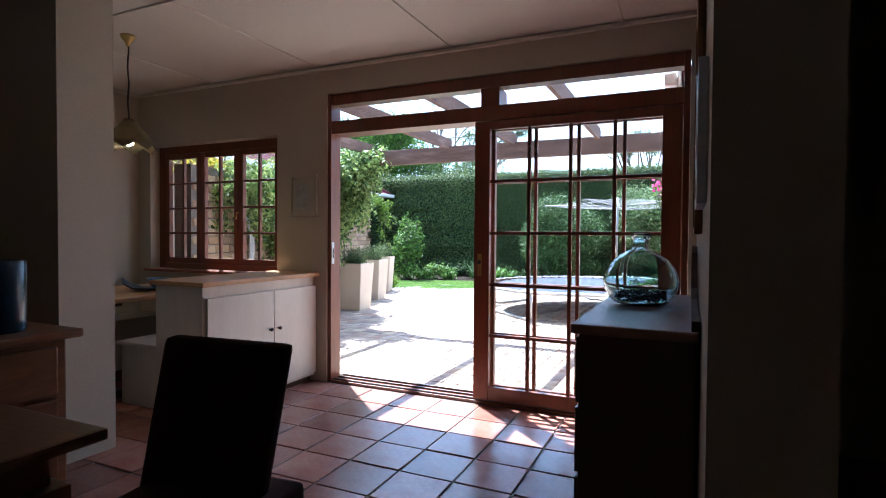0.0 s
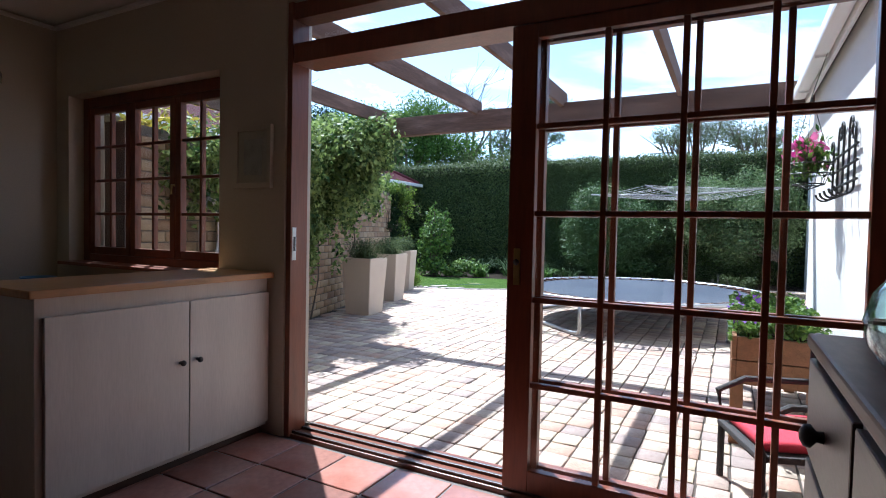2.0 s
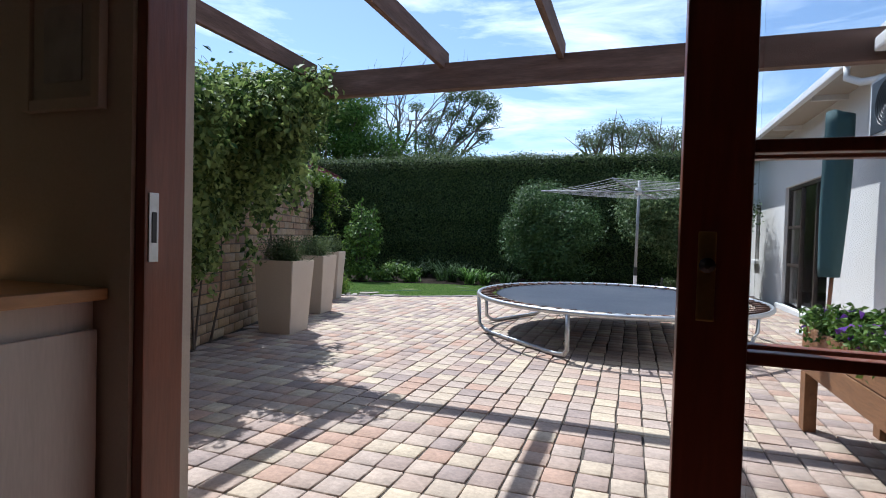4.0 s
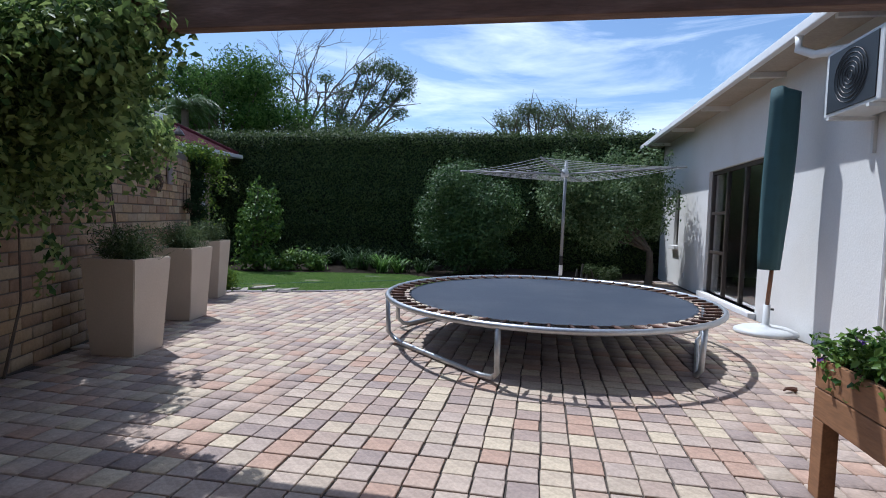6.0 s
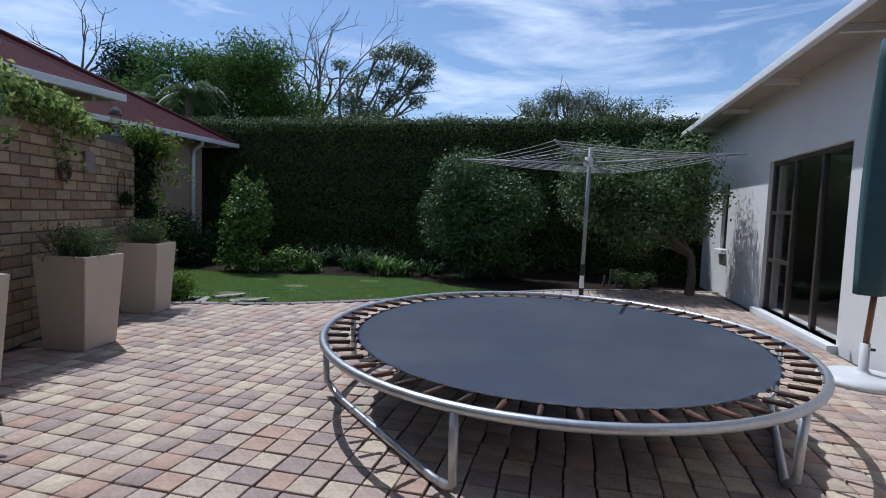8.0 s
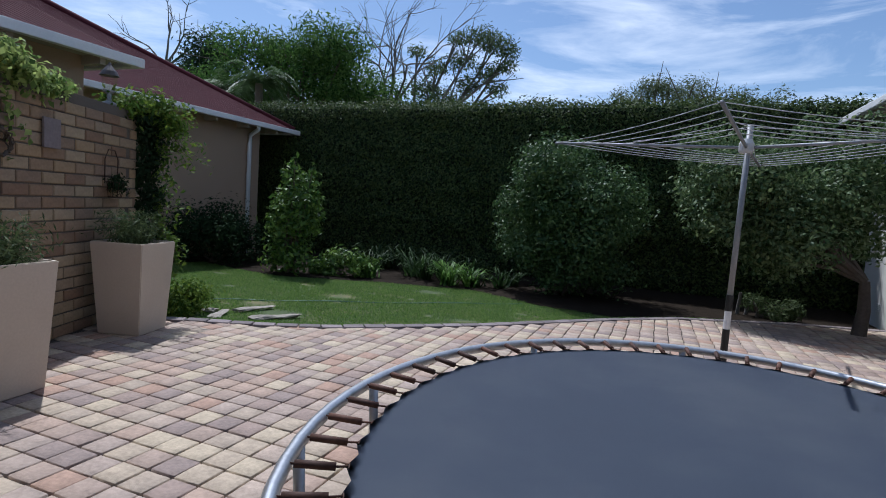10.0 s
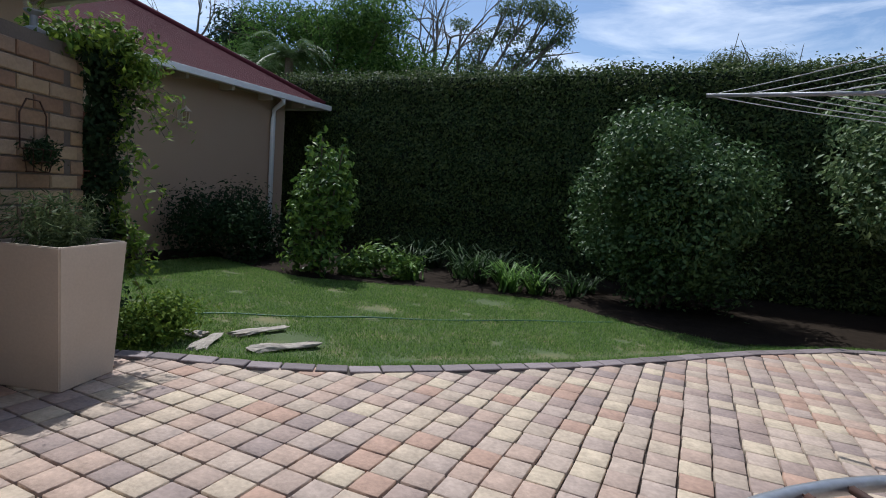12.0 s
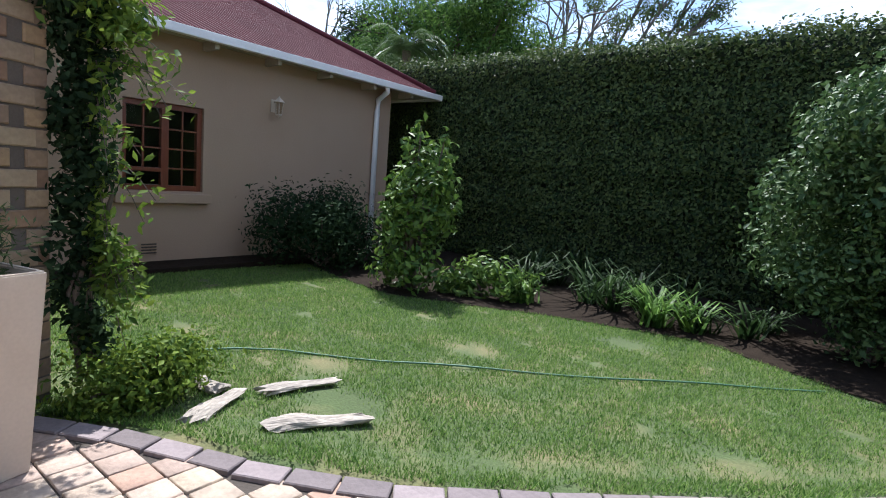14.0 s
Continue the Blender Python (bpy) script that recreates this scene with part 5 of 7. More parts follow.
# ---- pergola ----
PY, PZ = 6.67, 2.21
perg = thing("pergola", 0, 0, 0, 0, "weathered brown timber pergola against the house", "pergola")
bm = bmesh.new()
box(bm, -5.75, EX - 0.005, PY - 0.045, PY + 0.045, PZ, PZ + 0.205, 0.006)
part("beam", bm, "pergola", perg, "heavy weathered cross beam with pale bird marks")
for x in (-5.37, -4.16, -2.95, -2.04, -1.0, 0.15):
    bm = bmesh.new()
    box(bm, x - 0.02, x + 0.02, 4.005, PY + 0.06, PZ + 0.165, PZ + 0.31, 0.004)
    part("rafter", bm, "rafter", perg)
# ---- planters, pots ----
def square_planter(x, y, turn, label):
    ob = thing("tall_planter", x, y, 0, turn, label, "planter", "tall planters along the brick wall")
    bm = bmesh.new()
    rows = [[bm.verts.new((sx * w, sy * w, z)) for sx, sy in ((-1, -1), (1, -1), (1, 1), (-1, 1))] for w, z in ((0.183, 0), (0.228, 0.765), (0.203, 0.765), (0.196, 0.66))]
    for a, b in zip(rows, rows[1:]):
        for j in range(4):
            bm.faces.new((a[j], a[(j + 1) % 4], b[(j + 1) % 4], b[j]))
    bm.faces.new(rows[0][::-1])
    bmesh.ops.bevel(bm, geom=[e for e in bm.edges if len(e.link_faces) == 2], offset=0.006, segments=2, affect="EDGES")
    part("pot", bm, "planter", ob)
    bm = bmesh.new()
    box(bm, -0.197, 0.197, -0.197, 0.197, 0.63, 0.685)
    part("soil", bm, "soil", ob, "dark soil")
    v, n = [], []
    k = 420
    base = rnd.normal(size=(k, 2)) * 0.05
    for i in range(k):
        b0 = np.array((base[i, 0], base[i, 1], 0.685))
        lean = np.array((base[i, 0] * 1.3 + rnd.normal() * 0.03, base[i, 1] * 1.3 + rnd.normal() * 0.03, rnd.uniform(0.14, 0.34)))
        for s in np.linspace(0.2, 1.0, 8):
            v.append(b0 + lean * s)
            n.append(rnd.normal(size=3) + np.array((0, 0, 0.3)))
    leaves("herb_bush", v, n, 0.05, 0.008, "herb", ob, "grey green herb bush", 0.1)
    return ob


square_planter(-5.025, 7.56, 4, "tall tapered buff planter with a herb bush")
square_planter(-5.535, 8.93, 8, "tall tapered buff planter with a herb bush")
square_planter(-6.18, 10.35, 16, "tall tapered buff planter with a herb bush")

wp = thing("round_pot", -4.62, 5.60, 0, 0, "white glazed pot with pansies beside the wall", "flower pot")
wp.scale = (0.76, 0.76, 0.82)
bm = bmesh.new()
lathe(bm, [(0, 0), (0.10, 0), (0.125, 0.02), (0.155, 0.15), (0.165, 0.27), (0.172, 0.29), (0.165, 0.30), (0.15, 0.285), (0.14, 0.25), (0, 0.25)], 28)
part("pot", bm, "pot", wp, "", True)
p = rnd.normal(size=(700, 3)) * (0.085, 0.085, 0.05) + (0, 0, 0.34)
leaves("foliage", p, rnd.normal(size=(700, 3)) + (0, 0, 0.6), 0.045, 0.022, "bush_leaf", wp, "green pansy leaves")
p = rnd.normal(size=(14, 3)) * (0.07, 0.07, 0.02) + (0.04, 0, 0.40)
tagged(leaves("flowers", p, rnd.normal(size=(14, 3)) * 0.4 + (0.5, -0.5, 0.4), 0.05, 0.05, "petal_yellow", wp, "yellow pansies"), kind="stuff")
st = thing("pale_stone", -4.50, 5.42, 0, 20, "pale rough stone lying by the pot", "stone")
bm = bmesh.new()
bmesh.ops.create_icosphere(bm, subdivisions=2, radius=0.1)
for vv in bm.verts:
    vv.co *= 1 + 0.25 * noise.noise(vv.co * 14)
    vv.co.z = max(-0.03, vv.co.z * 0.55) + 0.03
part("stone", bm, "drift", st, "", True)

bed = thing("raised_planter", -0.325, 5.62, 0, 0, "raised timber planter box full of petunias", "planter")
for k, z in enumerate((0.34, 0.475)):
    for nm, b in (("side_board", (-0.215, -0.19, -0.72, 0.72, z, z + 0.13)), ("side_board", (0.19, 0.215, -0.72, 0.72, z, z + 0.13)), ("end_board", (-0.189, 0.189, -0.72, -0.695, z, z + 0.13)), ("end_board", (-0.189, 0.189, 0.695, 0.72, z, z + 0.13))):
        bars(bed, [(nm, b)], "bed_wood", 0.005)
for x in (-0.17, 0.17):
    for y in (-0.675, 0.675):
        bars(bed, [("leg", (x - 0.045 if x < 0 else x - 0.02, x + 0.02 if x < 0 else x + 0.045, y - 0.045, y + 0.045, 0.0, 0.338))], "bed_wood", 0.004)
bm = bmesh.new()
box(bm, -0.189, 0.189, -0.694, 0.694, 0.42, 0.575)
part("soil", bm, "soil", bed, "dark soil")
k = 5200
p = np.stack([rnd.uniform(-0.23, 0.23, k), rnd.uniform(-0.75, 0.76, k), np.zeros(k)], 1)
p[:, 2] = 0.60 + (0.10 + 0.07 * bump3(p, 0.12)) * rnd.random(k) ** 0.6 - 0.22 * np.clip(np.abs(p[:, 0]) - 0.20, 0, 1) / 0.03 * rnd.random(k) * 0.7
leaves("foliage", p, rnd.normal(size=(k, 3)) + (0, 0, 0.8), 0.042, 0.022, "citrus_leaf", bed, "green petunia leaves")
q = p[rnd.choice(k, 110)] + (0, 0, 0.02)
q = q[(bump3(q, 0.15) > 0.1) | (q[:, 0] < -0.16)]
tagged(leaves("flowers", q, rnd.normal(size=(len(q), 3)) * 0.5 + (-0.3, -0.4, 0.7), 0.045, 0.045, "petal_purple", bed, "purple petunias"), kind="stuff")

# ---- trampoline ----
TC, TR = Vector((-1.67, 9.10, 0.0)), (1.54, 1.71)
TZ = 0.43
tramp = thing("trampoline", TC.x, TC.y, 0, 0, "round trampoline with a galvanised frame and rusty springs", "trampoline")


def ring(k, n=72, off=0.0):
    t = 2 * math.pi * (k + off) / n
    return math.cos(t), math.sin(t)


bm = bmesh.new()
tube(bm, [((TR[0]) * ring(k)[0], (TR[1]) * ring(k)[1], TZ) for k in range(72)], 0.024, 10, closed=True)
part("rim", bm, "steel", tramp, "round galvanised rim tube", True)
bm = bmesh.new()
seg, rows = 224, []
for s, dz in ((1.0, 0.0), (0.97, -0.004), (0.7, -0.012), (0.35, -0.02)):
    rows.append([bm.verts.new(((TR[0] - 0.20 + (0.012 * math.cos(56 * 2 * math.pi * k / seg) if s == 1.0 else 0)) * s * ring(k, seg)[0], (TR[1] - 0.20 + (0.012 * math.cos(56 * 2 * math.pi * k / seg) if s == 1.0 else 0)) * s * ring(k, seg)[1], TZ + 0.005 + dz)) for k in range(seg)])
mid = bm.verts.new((0, 0, TZ - 0.018))
for a, b in zip(rows, rows[1:]):
    for j in range(seg):
        bm.faces.new((a[j], a[(j + 1) % seg], b[(j + 1) % seg], b[j]))
for j in range(seg):
    bm.faces.new((rows[-1][j], rows[-1][(j + 1) % seg], mid))
bmesh.ops.solidify(bm, geom=bm.faces[:], thickness=0.004)
part("mat", bm, "mesh", tramp, "blue grey woven jumping mat", True)
bm = bmesh.new()
tube(bm, [(0, 0, 0), (0.125, 0, 0)], 0.013, 8)
tube(bm, [(0.12, 0, 0), (0.165, 0, 0.004)], 0.004, 5)
tube(bm, [(-0.045, 0, 0.0), (0.004, 0, 0.0)], 0.004, 5)
tube(bm, [(0.165, 0.018 * math.cos(t), 0.018 * math.sin(t) * 0.4) for t in np.linspace(0, 2 * math.pi, 8, endpoint=False)], 0.003, 4, closed=True)
first = part("spring", bm, "rust", tramp, "rusty coil spring", True)
for k in range(56):
    c, s = ring(k, 56)
    here = Vector((TR[0] * c, TR[1] * s, TZ + 0.012))
    inner = Vector(((TR[0] - 0.2) * c, (TR[1] - 0.2) * s, TZ))
    d = inner - here
    m = Matrix.Translation(here + d * 0.16) @ Matrix.Rotation(math.atan2(d.y, d.x), 4, "Z") @ Matrix.Rotation(0.05, 4, "Y")
    ob = first if k == 0 else new("spring", first.data)
    ob.parent = tramp
    ob.matrix_local = m
    ob["label"] = "rusty coil spring"
for a in (-111, -205, -26, 75):
    ta, tb = radians(a - 22), radians(a + 22)
    if a == -111:
        ta, tb = radians(-160), radians(-103)
    if a == -26:
        ta, tb = radians(-43), radians(10)
    pa, pb = (Vector((TR[0] * math.cos(t), TR[1] * math.sin(t), TZ - 0.01)) for t in (ta, tb))
    pts = [pa, pa * 0.99 + Vector((0, 0, -0.32)), pa * 0.97 + (pb - pa) * 0.04 + Vector((0, 0, -0.40)), pa * 0.97 + (pb - pa) * 0.12 + Vector((0, 0, -0.415)),
           pb * 0.97 + (pa - pb) * 0.12 + Vector((0, 0, -0.415)), pb * 0.97 + (pa - pb) * 0.04 + Vector((0, 0, -0.40)), pb * 0.99 + Vector((0, 0, -0.32)), pb]
    for q in pts[2:6]:
        q.z = 0.024 if q in pts[3:5] else 0.04
    bm = bmesh.new()
    tube(bm, pts, 0.021, 10)
    part("leg", bm, "steel", tramp, "bent galvanised leg", True)

# ---- rotary clothes line ----
rot = thing("rotary_clothes_line", -1.44, 12.32, -0.03, 0, "rotary clothes line with sagging pale cords", "clothes line")
bm = bmesh.new()
tube(bm, [(0, 0, 0.62), (0.015, 0, 2.12)], 0.024, 12)
part("pole", bm, "grey_metal", rot, "grey metal pole", True)
bm = bmesh.new()
tube(bm, [(0, 0, 0), (0, 0, 0.36)], 0.03, 12)
part("ground_socket", bm, "black", rot, "black ground socket")
bm = bmesh.new()
tube(bm, [(0, 0, 0.36), (0, 0, 0.52)], 0.028, 12)
part("sleeve", bm, "white", rot, "white sleeve")
bm = bmesh.new()
tube(bm, [(0, 0, 0.52), (0, 0, 0.66)], 0.03, 12)
part("collar", bm, "black", rot)
bm = bmesh.new()
lathe(bm, [(0, 1.88), (0.05, 1.88), (0.06, 1.9), (0.06, 1.96), (0.04, 2.0), (0, 2.0)], 14)
part("hub", bm, "grey_plastic", rot)
tips = []
for k in range(4):
    t = radians(258 + 90 * k)
    tip = Vector((1.72 * math.cos(t), 1.72 * math.sin(t), 1.98 + 0.05 * math.sin(2.1 * k)))
    tips.append(tip)
    bm = bmesh.new()
    tube(bm, [(0.05 * math.cos(t), 0.05 * math.sin(t), 1.93), tip], 0.014, 8)
    part("arm", bm, "grey_metal", rot, "metal arm", True)
    bm = bmesh.new()
    tube(bm, [(0.015, 0, 2.10), tip * 0.55 + Vector((0, 0, 0.9))], 0.003, 4)
    part("stay", bm, "cord", rot)
for s in np.linspace(0.40, 1.0, 6):
    for k in range(4):
        a, b = tips[k] * s + Vector((0, 0, (1 - s) * 1.93)), tips[(k + 1) % 4] * s + Vector((0, 0, (1 - s) * 1.93))
        bm = bmesh.new()
        tube(bm, [a + (b - a) * u + Vector((0, 0, -0.03 * s * 4 * u * (1 - u))) for u in np.linspace(0, 1, 7)], 0.0032, 4)
        part("line", bm, "cord", rot)

# ---- hedge ----
hedge = thing("hedge", 0, 0, 0, 0, "tall clipped dark green hedge", "hedge")
HY, HT = 18.0, 3.42
n = 150000
u = rnd.random(n)
x = rnd.uniform(-13.5, 5.0, n)
front = u < 0.80
z = np.where(front, rnd.random(n) ** 0.9 * HT - 0.1, HT)
y = np.where(front, HY, HY + rnd.random(n) * 1.3)
p = np.stack([x, y, z], 1)
und = 0.10 * bump3(p, 0.9) + 0.05 * bump3(p, 0.25)
p[:, 1] -= np.where(front, und + 0.03 - 0.25 * np.clip((z - HT + 0.3) / 0.3, 0, 1) ** 2 * -1, 0)
p[:, 2] += np.where(front, 0, und * 0.7 + 0.04 * rnd.normal(size=n))
p += rnd.normal(size=(n, 3)) * 0.035
nr = np.where(front[:, None], np.array((0, -1.0, 0.35)), np.array((0, -0.2, 1.0))) + rnd.normal(size=(n, 3)) * 0.55
leaves("foliage", p, nr, 0.062, 0.035, "hedge_leaf", hedge)
# plain block behind the leaves, its dark colour standing for inner shade
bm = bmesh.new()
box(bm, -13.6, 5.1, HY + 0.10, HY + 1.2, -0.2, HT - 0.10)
part("core", bm, "hedge_core", hedge, "solid block coloured dark for the shade behind the leaves")

# ---- shrubs ----
def shrub(name, x, y, z, clumps, count, length, width, material, label, stems=5, trunk=None, category="shrub", shell=0.6):
    ob = thing(name, x, y, z, 0, label, category)
    p, nr = blob_points(count, clumps, shell)
    p[:, 2] = np.maximum(p[:, 2], 0.03)
    leaves("foliage", p, nr, length, width, material, ob)
    bm = bmesh.new()
    g = np.random.default_rng(int(abs(x) * 100))
    for k in range(stems):
        c = clumps[g.integers(len(clumps))]
        a = Vector((g.normal() * 0.05, g.normal() * 0.05, -0.02)) if trunk is None else Vector(trunk)
        b = Vector(c[:3])
        tube(bm, [a, a * 0.6 + b * 0.4 + Vector((g.normal() * 0.05, 0, 0.05)), b], 0.025 if trunk is None else 0.05, 6, 0.008)
    if trunk is not None:
        tube(bm, [(trunk[0], trunk[1], -0.05), (trunk[0] + 0.03, trunk[1], trunk[2] * 0.5), trunk], 0.09, 8, 0.06)
    part("woody_framework", bm, "bark", ob, "brown stems")
    return ob


shrub("round_shrub", -3.5, 16.1, -0.12, crown(3, 60, (0, 0, 1.45), (1.3, 0.95, 1.35), 0.26, 0.46) + crown(4, 12, (0.25, 0.15, 0.45), (0.9, 0.6, 0.4), 0.6, 0.9), 36000, 0.07, 0.037, "bush_leaf", "large rounded grey green shrub in front of the hedge")
shrub("garden_tree", -0.52, 15.5, -0.12, crown(5, 60, (0, 0, 1.85), (1.65, 1.0, 1.2), 0.26, 0.44), 32000, 0.07, 0.035, "silver_leaf", "small grey green tree with a low spreading crown", 9, (0.95, -0.1, 0.75), "tree")
UP = [(0.0, 0.0, 0.95, 0.42, 0.9), (-0.18, 0.1, 1.15, 0.32, 0.9), (0.2, -0.05, 1.2, 0.34, 0.9), (0.05, 0.1, 1.5, 0.3, 0.9), (-0.28, 0.0, 0.85, 0.3, 0.9), (0.3, 0.1, 0.9, 0.28, 0.9), (-0.05, -0.1, 0.55, 0.34, 0.9),
      (-0.12, 0.0, 1.72, 0.17, 1.3), (0.34, 0.0, 1.62, 0.14, 1.5), (-0.02, 0.0, 1.95, 0.08, 1.8), (0.42, 0.0, 1.82, 0.06, 1.9), (-0.38, 0.0, 1.2, 0.14, 1.1), (0.5, 0.0, 1.3, 0.13, 1.0), (0.3, -0.2, 0.3, 0.3, 0.7), (-0.2, -0.1, 0.25, 0.3, 0.7)]
shrub("upright_shrub", -8.0, 14.9, -0.12, [(0.85 * c[0], c[1], c[2], c[3] * 0.92, c[4]) for c in UP], 2700, 0.105, 0.05, "citrus_leaf", "upright glossy green shrub in the lawn corner", 12, shell=0.75)
shrub("dark_shrub", -9.85, 15.0, -0.12, crown(11, 24, (0, 0, 0.52), (0.95, 0.95, 0.55), 0.5, 0.8), 9500, 0.07, 0.03, "dark_leaf", "low dark shrub against the tan house")
shrub("ground_shrub", -6.72, 11.2, -0.06, crown(13, 14, (0, 0, 0.14), (0.52, 0.36, 0.2), 0.5, 0.9), 4400, 0.04, 0.02, "creeper", "low green bush at the end of the brick wall")
shrub("low_shrub", -0.5, 16.2, -0.12, crown(14, 10, (0, 0, 0.15), (0.6, 0.3, 0.14), 0.6, 1.0), 1500, 0.07, 0.02, "herb", "low grey green plant in the bed")
stump = thing("dead_stump", -0.95, 16.3, -0.12, 0, "short cut dead stems standing in the bed", "stump")
bm = bmesh.new()
for k in range(3):
    tube(bm, [(0.12 * k, 0.03 * k, 0), (0.12 * k + 0.02, 0.03 * k, 0.22 + 0.12 * (k % 2))], 0.03, 7, 0.022)
part("stubble", bm, "dead", stump)


def strap_clump(x, y, count, height, label, material="strap"):
    ob = thing("strap_leaf_plant", x, y, ground_z(x, y), 0, label, "plant", "plants along the flower bed")
    v, f, k0 = [], [], 0
    for k in range(count):
        t, r = rnd.uniform(0, 2 * math.pi), rnd.uniform(0.2, 0.42) * height / 0.45
        w = rnd.uniform(0.012, 0.024)
        d = np.array((math.cos(t), math.sin(t)))
        s = np.array((-d[1], d[0], 0)) * w
        b0 = rnd.normal(size=2) * 0.06
        h = height * rnd.uniform(0.6, 1.15)
        for i, q in enumerate((0, 0.35, 0.7, 1.0)):
            c = np.array((*(b0 + d * r * q), h * (1.7 * q - 1.15 * q * q)))
            ww = s * (1 - 0.75 * q)
            v += [c - ww, c + ww]
        for i in range(3):
            f.append((k0 + 2 * i, k0 + 2 * i + 1, k0 + 2 * i + 3, k0 + 2 * i + 2))
        k0 += 8
    raw_mesh("leaves", v, f, material, ob)


for x, y, h, n in ((-5.35, 15.75, 0.62, 70), (-5.0, 15.9, 0.55, 45), (-6.75, 15.5, 0.42, 34)):
    strap_clump(x, y, n, h, "arching bright strap leaves in a green clump")
# back row by the hedge: leaf colour darkened to stand for shade
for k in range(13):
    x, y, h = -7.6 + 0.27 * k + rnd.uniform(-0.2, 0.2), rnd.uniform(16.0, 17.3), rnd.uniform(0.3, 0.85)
    strap_clump(x, y, int(rnd.integers(26, 48)), h, "arching strap leaves, hedge shade put into their dark green", "shade_strap")
for x, y, h in ((-7.2, 15.25, 0.42), (-6.95, 15.4, 0.3), (-7.55, 15.2, 0.22)):
    shrub("bedding_plant", x, y, ground_z(x, y), crown(int(-x * 10), 9, (0, 0, h * 0.6), (0.34, 0.28, h * 0.6), 0.6, 0.9), 420, 0.11, 0.045, "citrus_leaf", "low bright green bedding plant", 3, None, "plant")

# ---- vines on the wall and the pergola ----
def hanging(name, count, spots, length, width, material, label, strands=0):
    ob = thing(name, 0, 0, 0, 0, label, "vine")
    p, nr = blob_points(count, spots, 0.35)
    keep = np.array([q[0] > wall_x(q[1]) - 0.5 for q in p])
    p, nr = p[keep], nr[keep]
    extra, en = [], []
    for k in range(strands):
        c = spots[rnd.integers(len(spots))]
        a = np.array((c[0] + rnd.normal() * c[3] * 0.5, c[1] + rnd.normal() * c[3] * 0.5, c[2] - c[3] * 0.4))
        a[0] = max(a[0], wall_x(a[1]) + 0.03)
        drop = rnd.uniform(0.15, 0.55)
        sway = rnd.normal(size=2) * 0.06
        if k % 4:
            a = bundle + rnd.normal(size=3) * (0.035, 0.05, 0.04)
            a[0] = max(a[0], wall_x(a[1]) + 0.03)
        bundle = a
        for s in np.arange(0, drop, 0.018):
            extra.append(a + np.array((sway[0] * s / drop, sway[1] * s / drop, -s)) + rnd.normal(size=3) * 0.018)
            en.append(rnd.normal(size=3) + np.array((0.7, -0.5, 0.3)))
    if strands:
        p, nr = np.concatenate([p, extra]), np.concatenate([nr, en])
    p[:, 2] = np.maximum(p[:, 2], 0.05)
    leaves("foliage", p, nr, length, width, material, ob, "", 0.2, 0.8)
    bm = bmesh.new()
    for k in range(5):
        c = spots[rnd.integers(len(spots))]
        if 8.1 < c[1] < 10.2:
            c = (wall_x(8.0), 8.0, 1.7, 0.2, 1.0)
        tube(bm, [(wall_x(c[1]) + 0.03, c[1], 0.0), (wall_x(c[1]) + 0.03 + 0.05 * rnd.random(), c[1] + 0.06 * rnd.normal(), 0.5), (wall_x(c[1]) + 0.05, c[1] + 0.1, 1.0), (c[0], c[1], c[2])], 0.012, 6, 0.005)
    part("woody_framework", bm, "bark", ob, "woody stems")
    return ob


spots = []
for y in np.arange(4.1, 7.75, 0.2):
    for z in np.arange(0.95, 3.0, 0.22):
        top = 2.05 if y < 5.4 else 2.22 + 0.05 * min(y - 5.4, 2.0) - 0.5 * max(0, y - 7.5)
        low = (1.80 if y < 5.3 else 1.12) + 0.45 * max(0, y - 6.1) + 0.3 * max(0, y - 7.5) + 0.12 * math.sin(y * 5)
        if low < z < top:
            out = 0.16 + 0.10 * math.sin(7 * y + 3 * z) + (0.22 if z > 1.7 and y > 5.6 else 0.06 if y > 5.6 else 0)
            spots.append((wall_x(y) + out, y, z, 0.24, 1.0))
for x in np.arange(-5.4, -3.85, 0.2):
    spots.append((x, PY + 0.05 * math.sin(9 * x), PZ + 0.16, 0.14, 0.8))
    spots.append((x, PY - 0.25, PZ - 0.02, 0.22, 1.0))
    if x < -4.15:
        spots.append((x, PY - 0.35, PZ - 0.2, 0.26, 1.0))
hanging("variegated_vine", 23000, spots, 0.062, 0.036, "vine_leaf", "variegated green vine hanging over wall and pergola", 1250)
# growth over the wall top; its sunlit look comes from paler leaf colour
spots = [(wall_x(y) - 0.04 + 0.05 * math.sin(5 * y), y, 2.10 - 0.09 * (y - 8.0) + 0.04 * math.sin(9 * y), 0.23 - 0.04 * (y - 8.0), 0.6) for y in np.arange(7.9, 9.9, 0.12)]
hanging("trailing_creeper", 9000, spots, 0.055, 0.032, "sunlit_vine", "vine trailing along the wall top, sunlight put into its pale green", 6)
spots = [(wall_x(10.95) + 0.02 + 0.05 * math.sin(k * 2.1), 11.0 + 0.05 * math.cos(k * 1.7), 0.25 + 0.125 * k, 0.085 + 0.004 * k, 1.0) for k in range(14)]
ivy = hanging("green_creeper", 4200, spots, 0.05, 0.026, "dark_leaf", "green creeper with bright shoots over the brick wall end", 12)
spots = [(wall_x(10.8) - 0.05, 10.7, 1.96, 0.17, 0.7), (wall_x(10.8), 10.98, 2.0, 0.2, 0.7), (wall_x(10.8) + 0.14, 11.12, 1.86, 0.15, 0.8)]
p, nr = blob_points(1500, spots, 0.3)
sp, sn = [], []
bm = bmesh.new()
